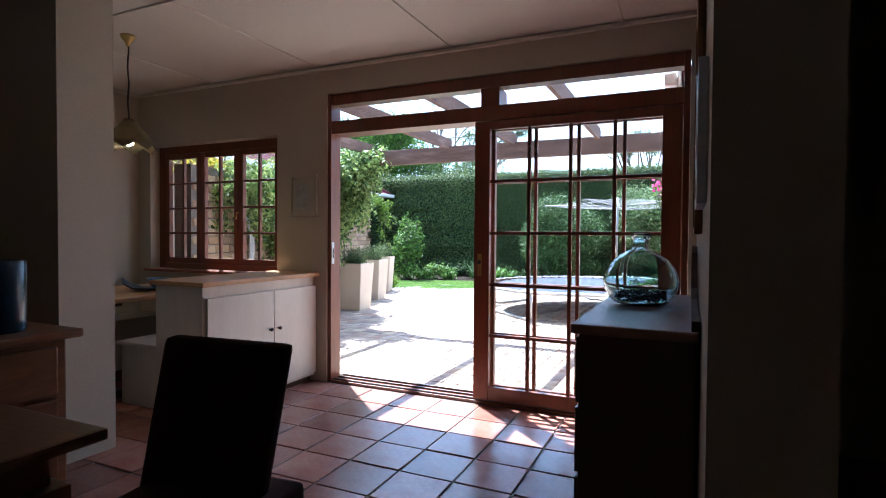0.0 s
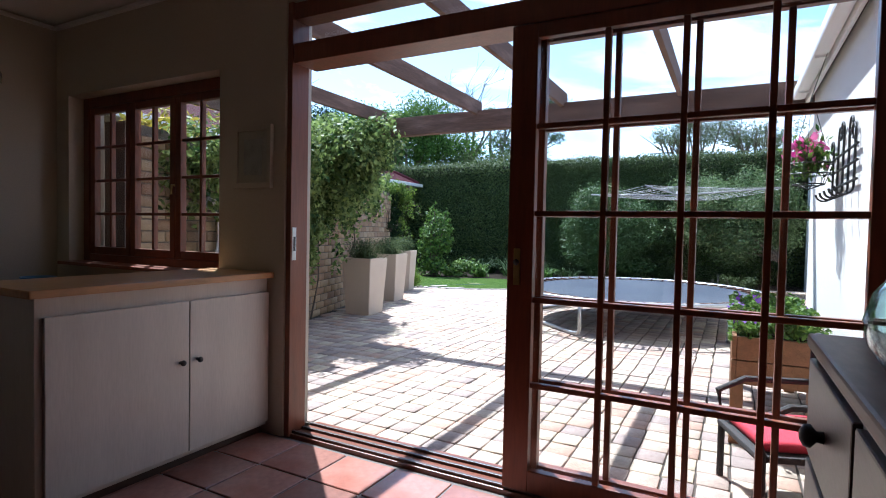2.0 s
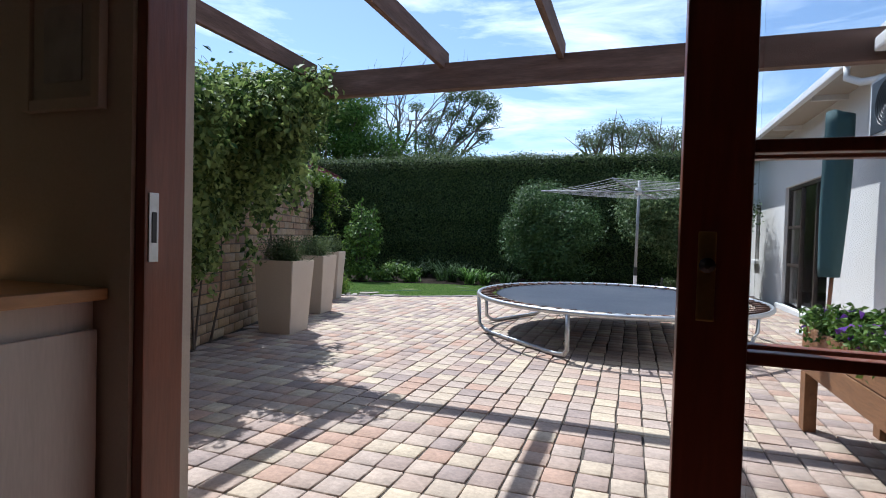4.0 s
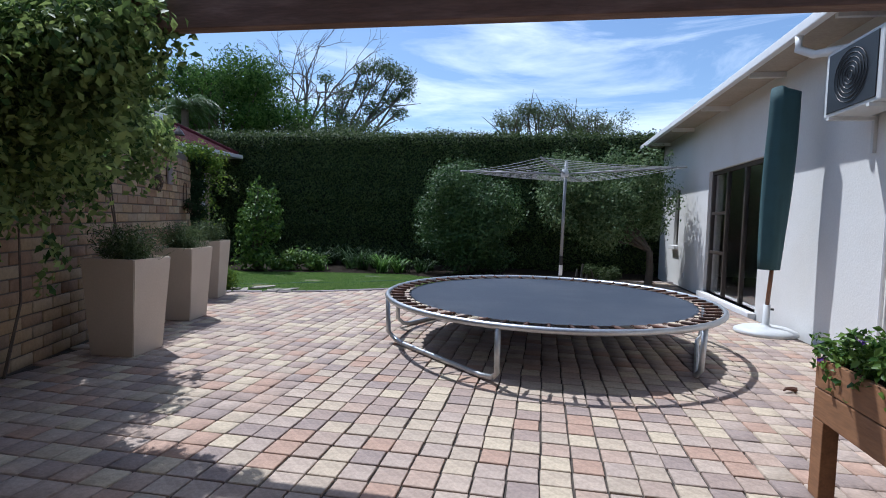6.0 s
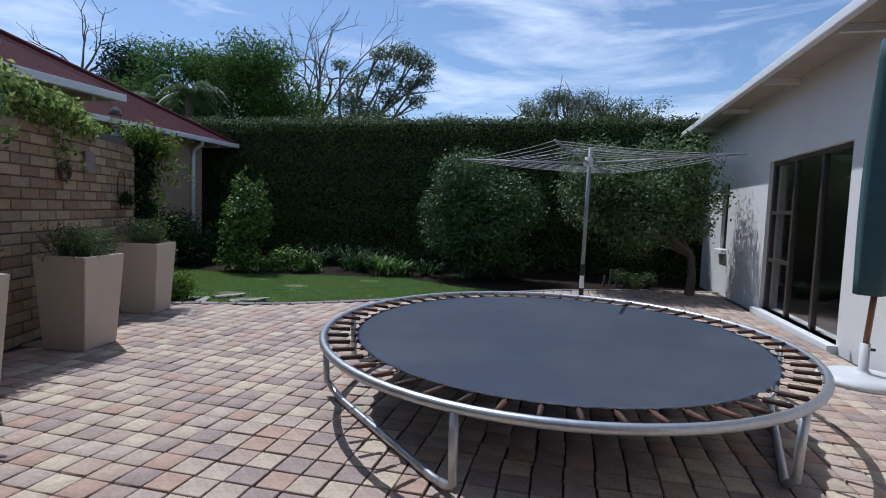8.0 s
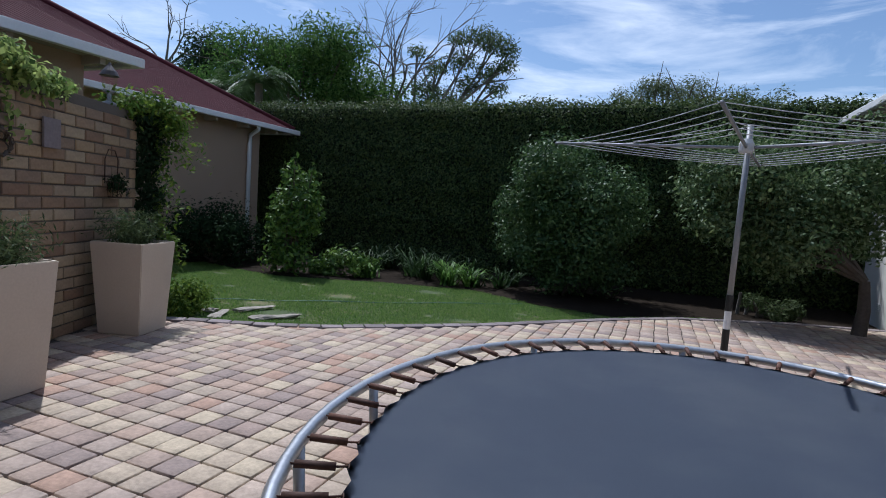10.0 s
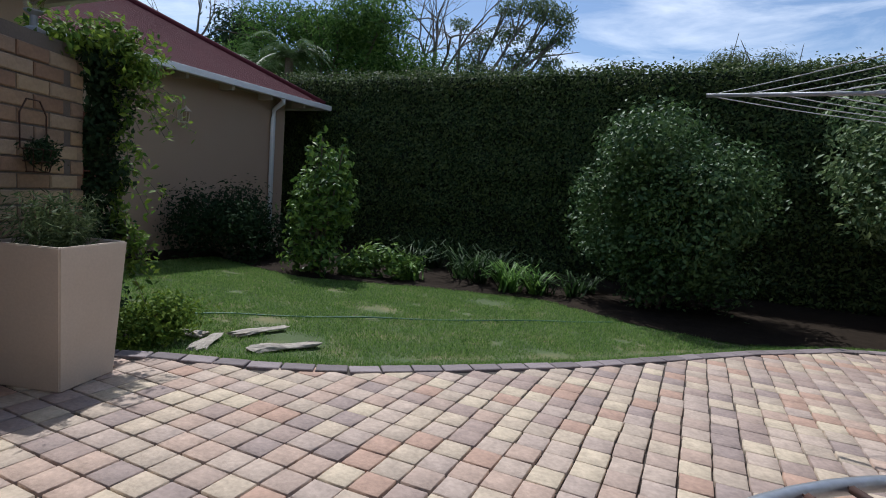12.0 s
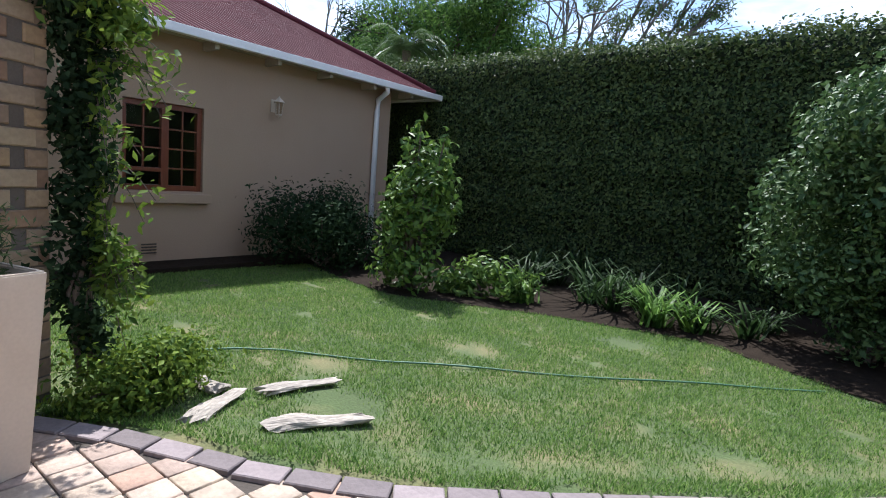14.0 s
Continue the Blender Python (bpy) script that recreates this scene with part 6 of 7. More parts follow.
for k in range(34):
    z = rnd.uniform(0.5, 2.0)
    a = np.array((wall_x(10.95) + 0.05, 11.04, z))
    d = np.array((rnd.uniform(0.15, 0.5), rnd.uniform(-0.05, 0.3), rnd.uniform(-0.15, 0.25)))
    if z < 1.3:
        d *= 0.7
    ln = [a + d * q - np.array((0, 0, 0.28 * q * q)) for q in np.linspace(0, 1, 13)]
    tube(bm, [tuple(q) for q in ln[::3]], 0.004, 4, 0.002)
    for q in ln[2:]:
        for j in range(3):
            sp.append(q + rnd.normal(size=3) * 0.025)
            sn.append(rnd.normal(size=3) * 0.7 + np.array((0.2, -0.4, 0.8)))
leaves("young_growth", np.concatenate([p, sp]), np.concatenate([nr, sn]), 0.06, 0.026, "creeper", ivy, "bright yellow green young shoots", 0.2, 0.5)
part("twig_growth", bm, "bark", ivy, "thin brown shoots")

# ---- trees beyond the hedge ----
def tree(name, x, y, h, clumps, count, length, width, material, label, seed, limbs=8, bark="bark"):
    ob = thing(name, x, y, -0.2, 0, label, "tree")
    g = np.random.default_rng(seed)
    bm = bmesh.new()
    fork = Vector((g.normal() * 0.2, g.normal() * 0.2, h * 0.38))
    tube(bm, [(0, 0, 0), fork * 0.5 + Vector((0.1, 0, 0)), fork], 0.16 + h * 0.012, 8, 0.12)
    for k in range(min(limbs, len(clumps))):
        c = Vector(clumps[k][:3])
        mid = (fork + c) / 2 + Vector(g.normal(size=3)) * 0.25
        tube(bm, [fork, mid, c], 0.10, 6, 0.025)
        for j in range(3):
            d = clumps[k][3]
            tube(bm, [mid * 0.4 + c * 0.6, c + Vector(g.normal(size=3)) * d * 0.8], 0.035, 5, 0.01)
    part("trunk", bm, bark, ob, "bare branching trunk")
    p, nr = blob_points(count, clumps, 0.45)
    leaves("crown", p, nr, length, width, material, ob)
    return ob


def layered(seed, n, cx, cz, rx, ry, rz, r0, r1, flat):
    g = np.random.default_rng(seed)
    return [(cx + g.uniform(-1, 1) * rx, g.uniform(-1, 1) * ry, cz + g.uniform(-1, 1) * rz, g.uniform(r0, r1), flat) for _ in range(n)]


tree("feathery_tree", -15.6, 25.0, 7.5, layered(21, 40, 0, 6.2, 2.7, 1.6, 1.1, 0.6, 1.1, 0.5) + layered(28, 22, 0.6, 4.6, 3.2, 1.2, 0.9, 0.7, 1.1, 0.7), 38000, 0.19, 0.05, "tree_leaf", "broad feathery green tree beyond the hedge", 21, 14)
tree("round_tree", -22.3, 27.0, 8.5, layered(22, 18, 0, 7.2, 1.2, 1.0, 1.0, 0.5, 0.9, 0.7), 6000, 0.2, 0.06, "dark_leaf", "dark green tree behind the tan house roof", 22, 10)
tree("hedge_tree", -19.5, 24.5, 6.0, layered(29, 24, 0, 4.8, 3.0, 1.0, 1.0, 0.6, 1.0, 0.7), 9000, 0.18, 0.05, "tree_leaf", "green tree behind the tan house roof", 29, 8)
tree("gum_tree", -11.5, 27.5, 8.0, [(2.4, 0, 8.0, 0.62, 0.5), (3.1, 0, 7.7, 0.6, 0.5), (1.6, 0.2, 7.2, 0.55, 0.55), (3.5, 0, 6.9, 0.42, 0.6), (0.6, 0, 6.9, 0.5, 0.6), (2.7, 0.1, 6.7, 0.5, 0.6), (1.5, 0, 8.0, 0.4, 0.6), (0.2, 0, 6.1, 0.6, 0.6), (2.0, 0, 6.2, 0.5, 0.6), (3.2, 0, 6.0, 0.4, 0.6), (-0.3, 0, 7.6, 0.35, 0.6), (1.0, 0, 5.6, 0.7, 0.6), (3.6, 0, 7.4, 0.35, 0.6)], 6500, 0.17, 0.045, "gum_leaf", "gum tree with open tufted crown beyond the hedge", 23, 13, "dead")
tree("thorn_tree", -2.7, 33.0, 7.0, layered(24, 26, 0, 6.8, 1.7, 1.0, 0.55, 0.4, 0.7, 0.5), 5200, 0.15, 0.04, "thorn_leaf", "thin flat-topped tree beyond the hedge", 24, 14)
tree("thorn_tree", 0.8, 33.5, 7.0, layered(25, 24, 0, 6.6, 1.7, 1.0, 0.5, 0.4, 0.7, 0.5), 4600, 0.15, 0.04, "thorn_leaf", "thin flat-topped tree beyond the hedge", 25, 14)
tree("low_tree", -10.5, 24.5, 5.0, layered(26, 22, 0, 4.4, 2.6, 0.8, 0.4, 0.5, 0.8, 0.6), 8000, 0.15, 0.045, "hedge_leaf", "dark low tree behind the hedge", 26, 6)
dead = thing("bare_tree", -12.4, 26.5, -0.2, 0, "bare grey dead tree beyond the hedge", "tree")
bm = bmesh.new()
g = np.random.default_rng(31)
tube(bm, [(0, 0, 0), (0.1, 0, 3.0), (0.0, 0, 5.2)], 0.2, 8, 0.12)
for k, (dx, dz, ln) in enumerate(((-0.35, 1.0, 1.9), (-0.1, 1.2, 2.1), (0.15, 1.2, 2.0), (0.6, 1.0, 2.6), (0.85, 0.8, 2.4), (0.3, 1.1, 2.2))):
    branches(bm, g, (0, 0, 4.6 + 0.1 * k), (dx, g.normal() * 0.2, dz), ln, 0.065, 3, 0.34, 3)
part("branchwork", bm, "dead", dead, "bare grey branches")
dead_b = thing("bare_tree", -25.0, 27.0, -0.2, 0, "bare branches above the tan house roof", "tree")
bm = bmesh.new()
tube(bm, [(0, 0, 0), (0.1, 0, 7.6)], 0.2, 8, 0.12)
for k, (dx, dz) in enumerate(((-0.8, 1.0), (-0.1, 1.2), (0.6, 1.0), (1.0, 0.8))):
    branches(bm, g, (0, 0, 7.2), (dx, g.normal() * 0.2, dz), 1.8, 0.07, 2, 0.4, 3)
part("branchwork", bm, "dead", dead_b, "bare grey branches")


def palm(x, y, h, n, label):
    ob = thing("palm", x, y, -0.2, 0, label, "palm")
    bm = bmesh.new()
    tube(bm, [(0, 0, 0), (0.05, 0, h * 0.5), (0, 0, h)], 0.16, 8, 0.13)
    part("trunk", bm, "bark", ob, "rough palm trunk")
    v, f, k0 = [], [], 0
    for k in range(n):
        t, up = rnd.uniform(0, 2 * math.pi), rnd.uniform(0.25, 1.2)
        d = np.array((math.cos(t), math.sin(t), 0))
        side = np.array((-d[1], d[0], 0))
        L = rnd.uniform(1.2, 1.8)
        for q in np.linspace(0.12, 1.0, 22):
            c = np.array((0, 0, h)) + d * L * q * 0.8 + np.array((0, 0, L * (up * q - 0.95 * q * q)))
            for s in (-1, 1):
                tip = c + side * s * 0.32 * (1.1 - q * 0.6) + d * 0.14 + np.array((0, 0, -0.10 - 0.08 * rnd.random()))
                w = d * 0.022
                v += [c - w, c + w, tip]
                f.append((k0, k0 + 1, k0 + 2))
                k0 += 3
    raw_mesh("fronds", v, f, "palm_leaf", ob)


palm(-15.0, 22.0, 5.1, 46, "palm with arching fronds beyond the hedge")
palm(-16.8, 22.6, 5.0, 44, "palm with arching fronds beyond the hedge")

# ---- small things outside ----
for (xa, ya, xb, yb, r, lab) in ((-6.17, 11.24, -6.38, 11.62, 0.06, "bleached split driftwood log"), (-6.29, 11.72, -6.17, 12.17, 0.05, "bleached driftwood lying on the lawn"),
                                (-5.92, 11.48, -5.65, 11.93, 0.065, "bleached driftwood lying on the lawn"), (-6.44, 11.56, -6.70, 11.56, 0.055, "bleached split driftwood log")):
    x, y, ln, turn = (xa + xb) / 2, (ya + yb) / 2, 0.85 * math.hypot(xb - xa, yb - ya) + 0.03, math.degrees(math.atan2(yb - ya, xb - xa))
    ob = thing("driftwood", x, y, ground_z(x, y) + 0.03, turn, lab, "driftwood", "driftwood on the lawn")
    bm = bmesh.new()
    pts = [(ln * (s - 0.5), 0.012 * math.sin(4 * s + x), 0.006 * math.sin(7 * s)) for s in np.linspace(0, 1, 18)]
    tube(bm, pts, r * 0.9, 12, r * 0.6)
    for vv in bm.verts:
        k = noise.noise(Vector((vv.co.x * 6, vv.co.y * 40, vv.co.z * 40 + x)))
        end = max(0.0, abs(vv.co.x) / ln - 0.3) / 0.2
        vv.co.x += 0.25 * ln * end * noise.noise(Vector((x, vv.co.y * 45, vv.co.z * 45)))
        vv.co.y *= 1.35 + 0.35 * k
        vv.co.z *= 0.4 + 0.35 * k
    part("log", bm, "drift", ob)
hs = thing("garden_hose", 0, 0, 0, 0, "faded green garden hose lying across the lawn", "hose")
bm = bmesh.new()
hp = [(-7.27, 11.68), (-7.1, 12.05), (-6.89, 12.31), (-6.6, 12.5), (-6.26, 12.68), (-5.54, 13.27), (-5.0, 13.75), (-4.47, 14.26), (-3.81, 14.78)]
hx = [np.interp(s, range(len(hp)), [q[0] for q in hp]) for s in np.linspace(0, len(hp) - 1, 50)]
hy = [np.interp(s, range(len(hp)), [q[1] for q in hp]) for s in np.linspace(0, len(hp) - 1, 50)]
tube(bm, [(a, b + 0.03 * math.sin(3 * a), ground_z(a, b) + 0.014 + 0.006 * math.sin(5 * a)) for a, b in zip(hx, hy)], 0.0075, 6)
part("tube", bm, "hose", hs, "", True)
bask = thing("wall_basket", -6.62, 10.45, 1.25, 114, "rusty wire basket with a dry plant on the brick wall", "basket")
bm = bmesh.new()
for z, r in ((0.0, 0.10), (-0.07, 0.09), (-0.13, 0.07)):
    tube(bm, [(r * math.cos(t), -0.02 - r * math.sin(t), z) for t in np.linspace(0, math.pi, 10)], 0.004, 4)
for t in np.linspace(0.1, math.pi - 0.1, 7):
    tube(bm, [(0.10 * math.cos(t), -0.02 - 0.10 * math.sin(t), 0), (0.07 * math.cos(t), -0.02 - 0.07 * math.sin(t), -0.13)], 0.003, 4)
tube(bm, [(-0.10, -0.012, 0), (-0.10, -0.012, 0.2), (-0.05, -0.012, 0.28), (0.05, -0.012, 0.28), (0.10, -0.012, 0.2), (0.10, -0.012, 0)], 0.005, 5)
part("wire", bm, "rust", bask)
p = rnd.normal(size=(500, 3)) * (0.05, 0.03, 0.035) + (0, -0.065, -0.02)
tagged(leaves("plant", p, rnd.normal(size=(500, 3)), 0.04, 0.012, "dark_leaf", bask, "dry dark plant"), kind="stuff")
wr = thing("twig_wreath", wall_x(9.3) + 0.02, 9.3, 1.46, 110, "small dark twig wreath on the brick wall", "wreath")
bm = bmesh.new()
for k in range(7):
    tube(bm, [((0.075 + 0.02 * rnd.random()) * math.cos(t), -0.02 + 0.015 * rnd.normal(), (0.075 + 0.02 * rnd.random()) * math.sin(t)) for t in np.linspace(0, 2 * math.pi, 16, endpoint=False)], 0.006, 4, closed=True)
part("twigs", bm, "bark", wr)
pl = thing("wall_plaque", wall_x(9.75) + 0.012, 9.75, 1.58, 113, "plain grey slate plaque on the brick wall", "plaque")
bm = bmesh.new()
box(bm, -0.09, 0.09, -0.02, 0.0, -0.11, 0.11, 0.004)
part("slab", bm, "edging", pl)
dl = thing("fallen_leaf", 0.02, 7.9, 0.012, 30, "curled brown fallen leaf on the paving", "leaf")
bm = bmesh.new()
tube(bm, [(-0.05, 0, 0.006), (-0.02, 0.006, 0.016), (0.03, 0, 0.012), (0.055, -0.01, 0.004)], 0.006, 6, 0.022)
part("blade", bm, "rust", dl)
# hose reel seen through the window
hr = thing("hose_reel", wall_x(4.75) + 0.03, 4.75, 1.15, 108, "coiled pale hose hung on the brick wall", "hose")
bm = bmesh.new()
for k in range(6):
    tube(bm, [((0.12 + 0.012 * k) * math.cos(t), -0.04 - 0.008 * (k % 3), (0.27 + 0.014 * k) * math.sin(t) - 0.05) for t in np.linspace(0, 2 * math.pi, 26, endpoint=False)], 0.010, 6, closed=True)
part("coil", bm, "cord", hr, "pale coiled hose", True)

gc = thing("garden_chair", -0.31, 4.27, 0, -70, "dark woven garden chair with a red cushion", "chair")
for x in (-0.22, 0.22):
    for y, h in ((-0.2, 0.29), (0.2, 0.70)):
        bm = bmesh.new()
        tube(bm, [(x, y, 0), (x, y, h)], 0.016, 8)
        part("leg", bm, "wicker", gc)
    bm = bmesh.new()
    tube(bm, [(x, -0.2, 0.28), (x, -0.22, 0.42), (x, -0.1, 0.48), (x, 0.2, 0.48)], 0.016, 8)
    part("armrest", bm, "wicker", gc)
bm = bmesh.new()
box(bm, -0.23, 0.23, -0.22, 0.22, 0.25, 0.28, 0.01)
part("seat", bm, "wicker", gc)
bm = bmesh.new()
box(bm, -0.21, 0.21, 0.19, 0.215, 0.30, 0.72, 0.01)
part("backrest", bm, "wicker", gc)
bm = bmesh.new()
box(bm, -0.2, 0.2, -0.19, 0.18, 0.283, 0.33, 0.02)
part("cushion", bm, "red_cloth", gc, "red seat cushion", True)

hb = thing("hanging_basket", -0.17, 5.36, 1.60, 0, "black wire hanging basket with pink flowers", "hanging basket")
hb.scale = (0.75, 0.75, 1)
bm = bmesh.new()
for z, r in ((0.0, 0.16), (-0.06, 0.15), (-0.12, 0.11)):
    tube(bm, [(r * math.cos(t), r * math.sin(t), z) for t in np.linspace(0, 2 * math.pi, 20, endpoint=False)], 0.004, 4, closed=True)
for t in np.linspace(0, 2 * math.pi, 10, endpoint=False):
    tube(bm, [(0.16 * math.cos(t), 0.16 * math.sin(t), 0), (0.11 * math.cos(t), 0.11 * math.sin(t), -0.12), (0, 0, -0.15)], 0.003, 4)
for t in (0.3, 2.4, 4.5):
    tube(bm, [(0.16 * math.cos(t), 0.16 * math.sin(t), 0), (0, 0, 0.40), (0.09, 0, 2.25 - 1.60)], 0.003, 4)
part("wire", bm, "black", hb)
p = rnd.normal(size=(500, 3)) * (0.07, 0.07, 0.05) + (0, 0, 0.04)
leaves("foliage", p, rnd.normal(size=(500, 3)), 0.05, 0.025, "citrus_leaf", hb, "green leaves")
p = rnd.normal(size=(70, 3)) * (0.07, 0.07, 0.04) + (-0.03, -0.03, 0.08)
tagged(leaves("flowers", p, rnd.normal(size=(70, 3)), 0.05, 0.05, "petal_pink", hb, "pink flowers"), kind="stuff")

tl = thing("garden_lantern", wall_x(10.55) - 0.11, 10.55, 1.94, 0, "weathered grey metal lantern on the wall top", "lantern")
bm = bmesh.new()
lathe(bm, [(0, 0), (0.06, 0), (0.06, 0.02), (0.02, 0.04), (0.02, 0.10), (0.05, 0.12), (0.05, 0.13), (0, 0.13)], 12)
part("foot", bm, "grey_metal", tl)
bm = bmesh.new()
lathe(bm, [(0.045, 0.13), (0.065, 0.26)], 6)
gl = part("pane", bm, "lamp_glass", tl, "dusty lantern glass")
bm = bmesh.new()
lathe(bm, [(0, 0.39), (0.01, 0.37), (0.02, 0.35), (0.06, 0.30), (0.08, 0.26), (0, 0.262)], 12)
part("cap", bm, "dark_frame", tl, "dark weathered cap")
shrub("golden_shrub", -5.75, 5.1, 0, crown(41, 14, (0, 0, 2.1), (0.5, 0.5, 0.35), 0.5, 0.8), 420, 0.12, 0.04, "gold_leaf", "golden-leaved shrub behind the brick wall", 6)

# ---- grass ----
n = 420000
x = rnd.uniform(-10.2, -1.0, n)
y = rnd.uniform(10.6, 16.4, n)
fy = np.interp(x, [-10.4, -9.0, -7.9, -6.2, -4.8, -3.6, -2.6, -1.0, 1.0], [15.0, 14.6, 14.4, 15.2, 15.55, 14.9, 14.7, 15.7, 16.4])
ey = np.interp(x, [q[0] for q in EDGE], [q[1] for q in EDGE]) + 0.16
q = np.stack([x, y, np.zeros(n)], 1)
bald = bump3(q, 0.45) + 0.7 * bump3(q, 0.16)
worn = np.full(n, 9.0)
for wx, wy, wr in ((-4.08, 13.02, 0.16), (-6.05, 13.45, 0.24), (-6.5, 12.3, 0.22), (-5.9, 11.95, 0.3), (-3.2, 13.2, 0.2), (-5.3, 14.8, 0.25)):
    worn = np.minimum(worn, np.hypot((x - wx) * 0.8, y - wy) / wr)
keep = (y < fy + 0.05 * bump3(q, 0.2)) & (y > ey) & (bald < 0.95 + 0.25 * rnd.random(n)) & (worn > rnd.uniform(0.4, 1.2, n))
x, y, bald = x[keep], y[keep], bald[keep]
n = len(x)
z = np.array([ground_z(a, b) for a, b in zip(x, y)])
t = rnd.uniform(0, 2 * math.pi, n)
h = rnd.uniform(0.010, 0.030, n) * np.clip(1.2 - 0.4 * np.clip(bald, 0, 2), 0.4, 1.2)
w = rnd.uniform(0.0022, 0.005, n)
a = np.stack([x - w * np.sin(t), y + w * np.cos(t), z - 0.004], 1)
b = np.stack([x + w * np.sin(t), y - w * np.cos(t), z - 0.004], 1)
c = np.stack([x + h * 0.8 * np.cos(t), y + h * 0.8 * np.sin(t), z + h], 1)
v = np.stack([a, b, c], 1).reshape(-1, 3)
ob = raw_mesh("grass", v, np.arange(3 * n).reshape(-1, 3), "blade", None, "short green lawn grass with worn patches")
tagged(ob, category="grass", kind="stuff")

# ---- brick wall ----
COURSE, BL, THICK, TOP = 0.0925, 0.245, 0.22, 1.94
bw = empty_structure("wall_brick", "curved garden wall of mottled buff face bricks", "wall")
bm = bmesh.new()
ys = np.linspace(3.935, 10.86, 40)
rows = []
for y in ys:
    d = Vector((1, -wall_slope(y), 0)).normalized()
    f, b = Vector((wall_x(y), y, 0)) - d * 0.012, Vector((wall_x(y), y, 0)) - d * (THICK - 0.012)
    rows.append([bm.verts.new((f.x, f.y, -0.1)), bm.verts.new((f.x, f.y, TOP - 0.012)), bm.verts.new((b.x, b.y, TOP - 0.012)), bm.verts.new((b.x, b.y, -0.1))])
for a, b in zip(rows, rows[1:]):
    for j in range(4):
        bm.faces.new((a[j], a[(j + 1) % 4], b[(j + 1) % 4], b[j]))
bm.faces.new(rows[0][::-1])
bm.faces.new(rows[-1])
part("mortar", bm, "mortar", bw, "recessed mortar")
bme, bv, bf = slab_mesh("brick", BL - 0.012, COURSE - 0.011, 0.10, 0.006, "brick")
hme, hv, hf = slab_mesh("brick", 0.108, COURSE - 0.011, 0.10, 0.006, "brick")
rest, near = Joined(), 0
arc = np.concatenate([[0], np.cumsum(np.hypot(np.diff([wall_x(y) for y in np.linspace(3.94, 10.86, 200)]), np.diff(np.linspace(3.94, 10.86, 200))))])
for row in range(int(TOP / COURSE)):
    z = 0.0 + COURSE * (row + 0.5)
    s = BL / 2 + (row % 2) * BL / 2 + 0.01
    while s < arc[-1] - 0.02:
        half = s > arc[-1] - BL / 2
        if half:
            s = arc[-1] - 0.055
        y = float(np.interp(s, arc, np.linspace(3.94, 10.86, 200)))
        turn = math.atan2(1, wall_slope(y))
        m = Matrix.Translation((wall_x(y) + 0.0025 * rnd.normal(), y, z)) @ Matrix(((math.cos(turn), 0, -(-math.sin(turn)), 0), (math.sin(turn), 0, -math.cos(turn), 0), (0, 1, 0, 0), (0, 0, 0, 1)))
        if y > 8.15 and near < 300:
            o = new("brick", hme if half else bme)
            o.parent = bw
            o.matrix_world = m
            near += 1
        else:
            rest.put(hv if half else bv, hf if half else bf, m)
        s += BL
        if half:
            break
rest.make("bricks", "brick_far", bw)
# end face and coping of the wall
yE = 10.86
d = Vector((1, -wall_slope(yE), 0)).normalized()
along = Vector((wall_slope(yE), 1, 0)).normalized()
for row in range(int(TOP / COURSE)):
    c = Vector((wall_x(yE), yE, COURSE * (row + 0.5))) - d * THICK / 2 + along * 0.006
    o = new("brick", bme if row % 2 else hme)
    o.parent = bw
    o.matrix_world = Matrix.Translation(c) @ Matrix(((-d.x, 0, along.x, 0), (-d.y, 0, along.y, 0), (0, 1, 0, 0), (0, 0, 0, 1))) @ Matrix.Diagonal((0.88 if row % 2 else 0.9, 1, 1, 1))

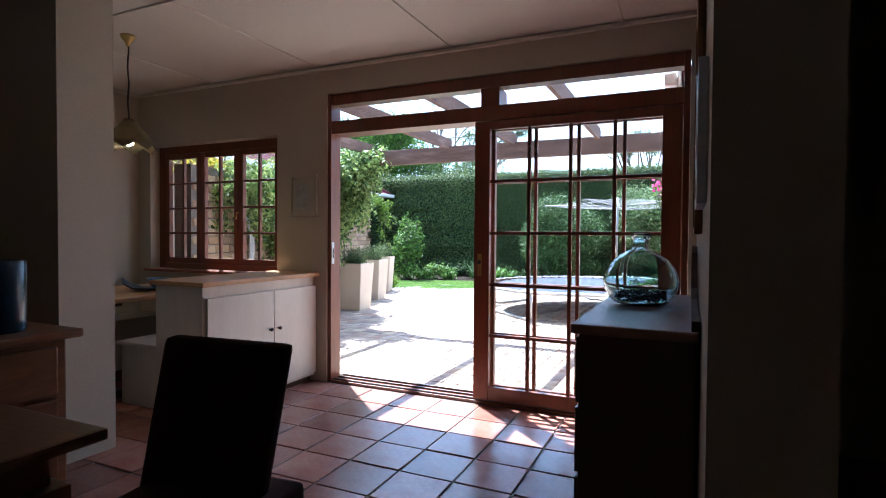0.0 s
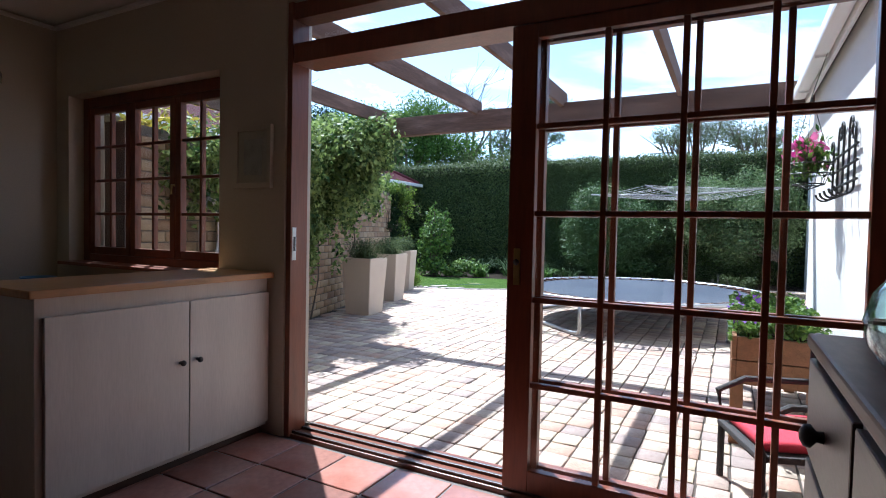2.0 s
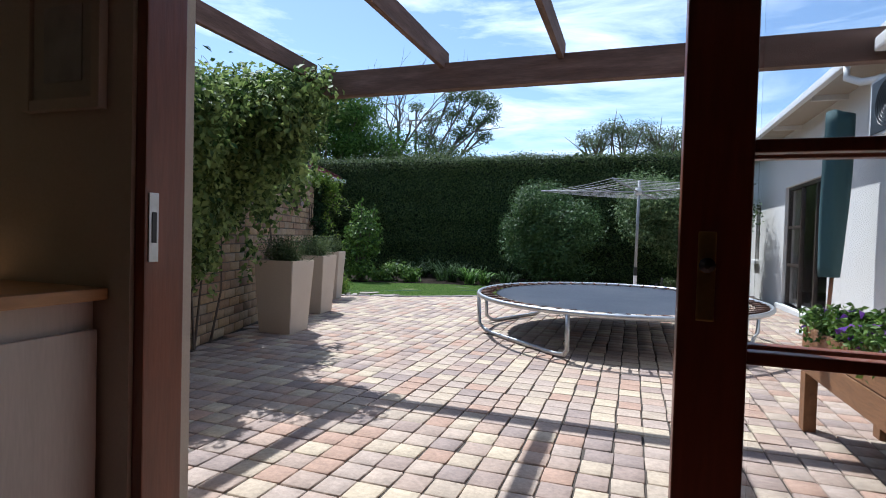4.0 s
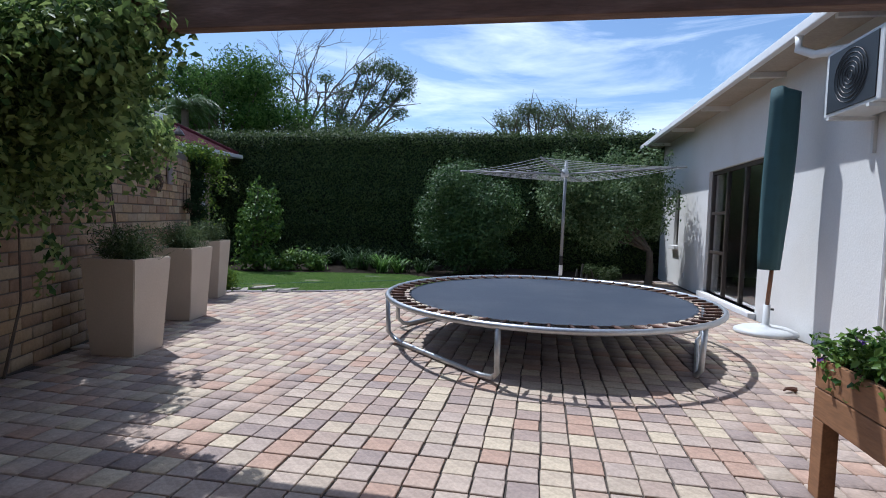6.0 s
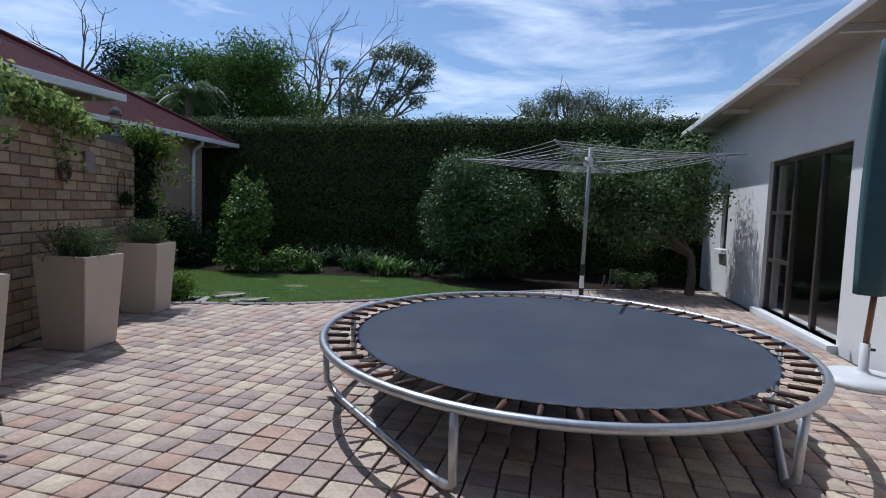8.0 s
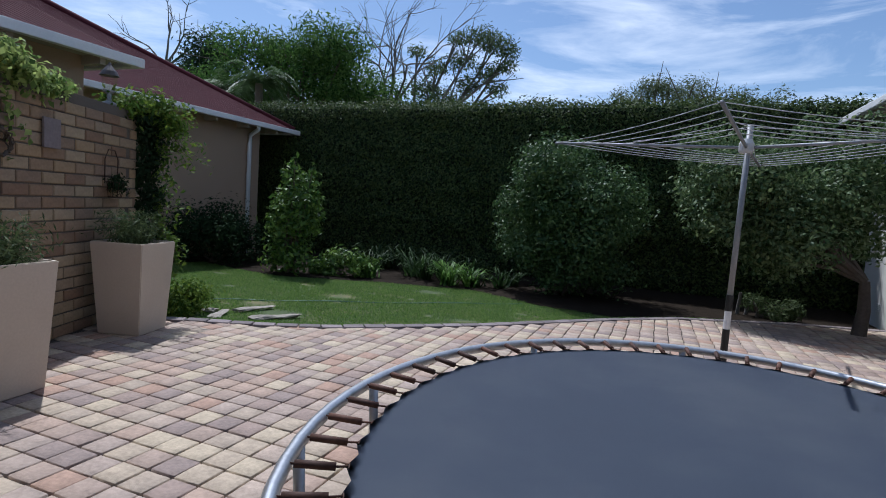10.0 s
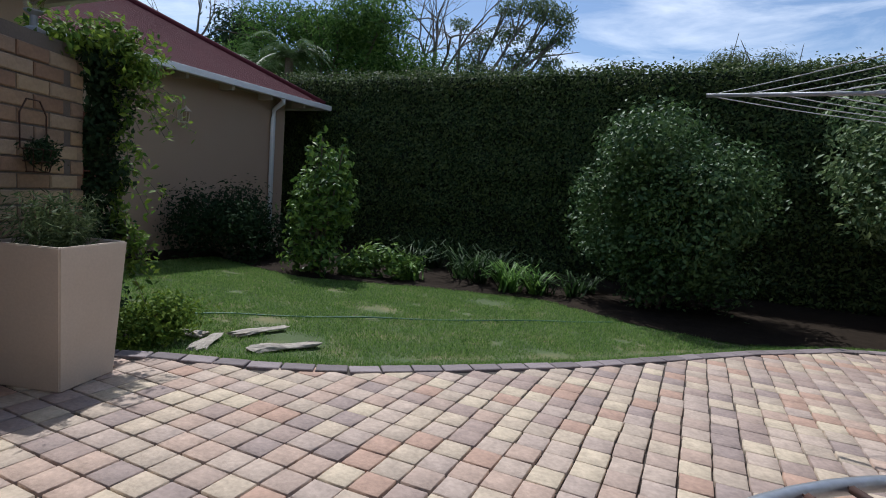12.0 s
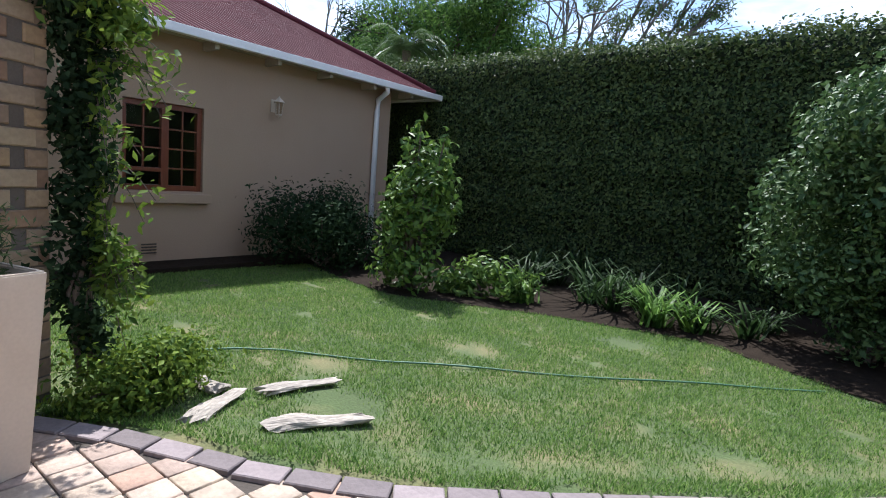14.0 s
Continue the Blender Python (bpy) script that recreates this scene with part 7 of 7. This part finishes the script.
# ---- paving ----
PVX, PVY = 0.1475, 0.155
pme, pvv, pff = slab_mesh("paver", PVX - 0.0105, PVY - 0.0115, 0.04, 0.003, "paver")
rest, near = Joined(), 0
for j in range(82):
    y = 7.5775 - 23 * PVY + PVY * j
    for i in range(60):
        x = -3.256 + 29 * PVX - PVX * i + 0.003 * math.sin(j * 1.7)
        if x > EX - 0.07:
            continue
        if x < wall_x(min(y, 10.9)) + 0.02 and y < 10.95 or y > edge_y(x) - 0.075 or x < -7.4:
            continue
        z = ground_z(x, y - 0.6) + 0.0009 * rnd.normal()
        m = Matrix.Translation((x + 0.002 * rnd.normal(), y + 0.002 * rnd.normal(), z)) @ Euler((0.004 * rnd.normal(), 0.004 * rnd.normal(), 0.010 * rnd.normal())).to_matrix().to_4x4()
        if near < 300 and -3.3 < x < -0.6 and 5.6 < y < 8.2:
            o = new("paver", pme)
            o.parent = patio
            o.matrix_world = m
            near += 1
        else:
            rest.put(pvv, pff, m)
rest.make("pavers", "paver_far", patio)
edging = empty_structure("trim_edging", "grey violet bricks edging the paving", "edging")
eme, _, _ = slab_mesh("edging_brick", 0.20, 0.115, 0.06, 0.005, "edging")
ex = np.array([p[0] for p in EDGE])
ey = np.array([p[1] for p in EDGE])
ss = np.concatenate([[0], np.cumsum(np.hypot(np.diff(ex), np.diff(ey)))])
for s in np.arange(0.8, ss[-1], 0.212):
    x, y = float(np.interp(s, ss, ex)), float(np.interp(s, ss, ey))
    x2, y2 = float(np.interp(s + 0.1, ss, ex)), float(np.interp(s + 0.1, ss, ey))
    o = new("edging_brick", eme)
    o.parent = edging
    o.matrix_world = Matrix.Translation((x, y - 0.03, ground_z(x, y - 0.6) + 0.012)) @ Matrix.Rotation(math.atan2(y2 - y, x2 - x), 4, "Z") @ Euler((0.01 * rnd.normal(), 0.01 * rnd.normal(), 0.02 * rnd.normal())).to_matrix().to_4x4()

# ---- floor tiles ----
tme, tv, tf = slab_mesh("tile", TILE - 0.012, TILE - 0.012, 0.012, 0.003, "tile")
rest, near = Joined(), 0
for j in range(23):
    y = 3.68 - 0.16 - TILE * j
    for i in range(25):
        x = -0.14 + 2.3 - TILE * i
        if x < -5.0 + 0.14:
            continue
        m = Matrix.Translation((x, y, -0.001 + 0.0012 * rnd.normal())) @ Euler((0.003 * rnd.normal(), 0.003 * rnd.normal(), 0.004 * rnd.normal())).to_matrix().to_4x4()
        if y > 1.2 and -3.2 < x < 0.1:
            o = new("tile", tme)
            o.parent = floor
            o.matrix_world = m
        else:
            rest.put(tv, tf, m)
rest.make("tiles", "tile_far", floor)
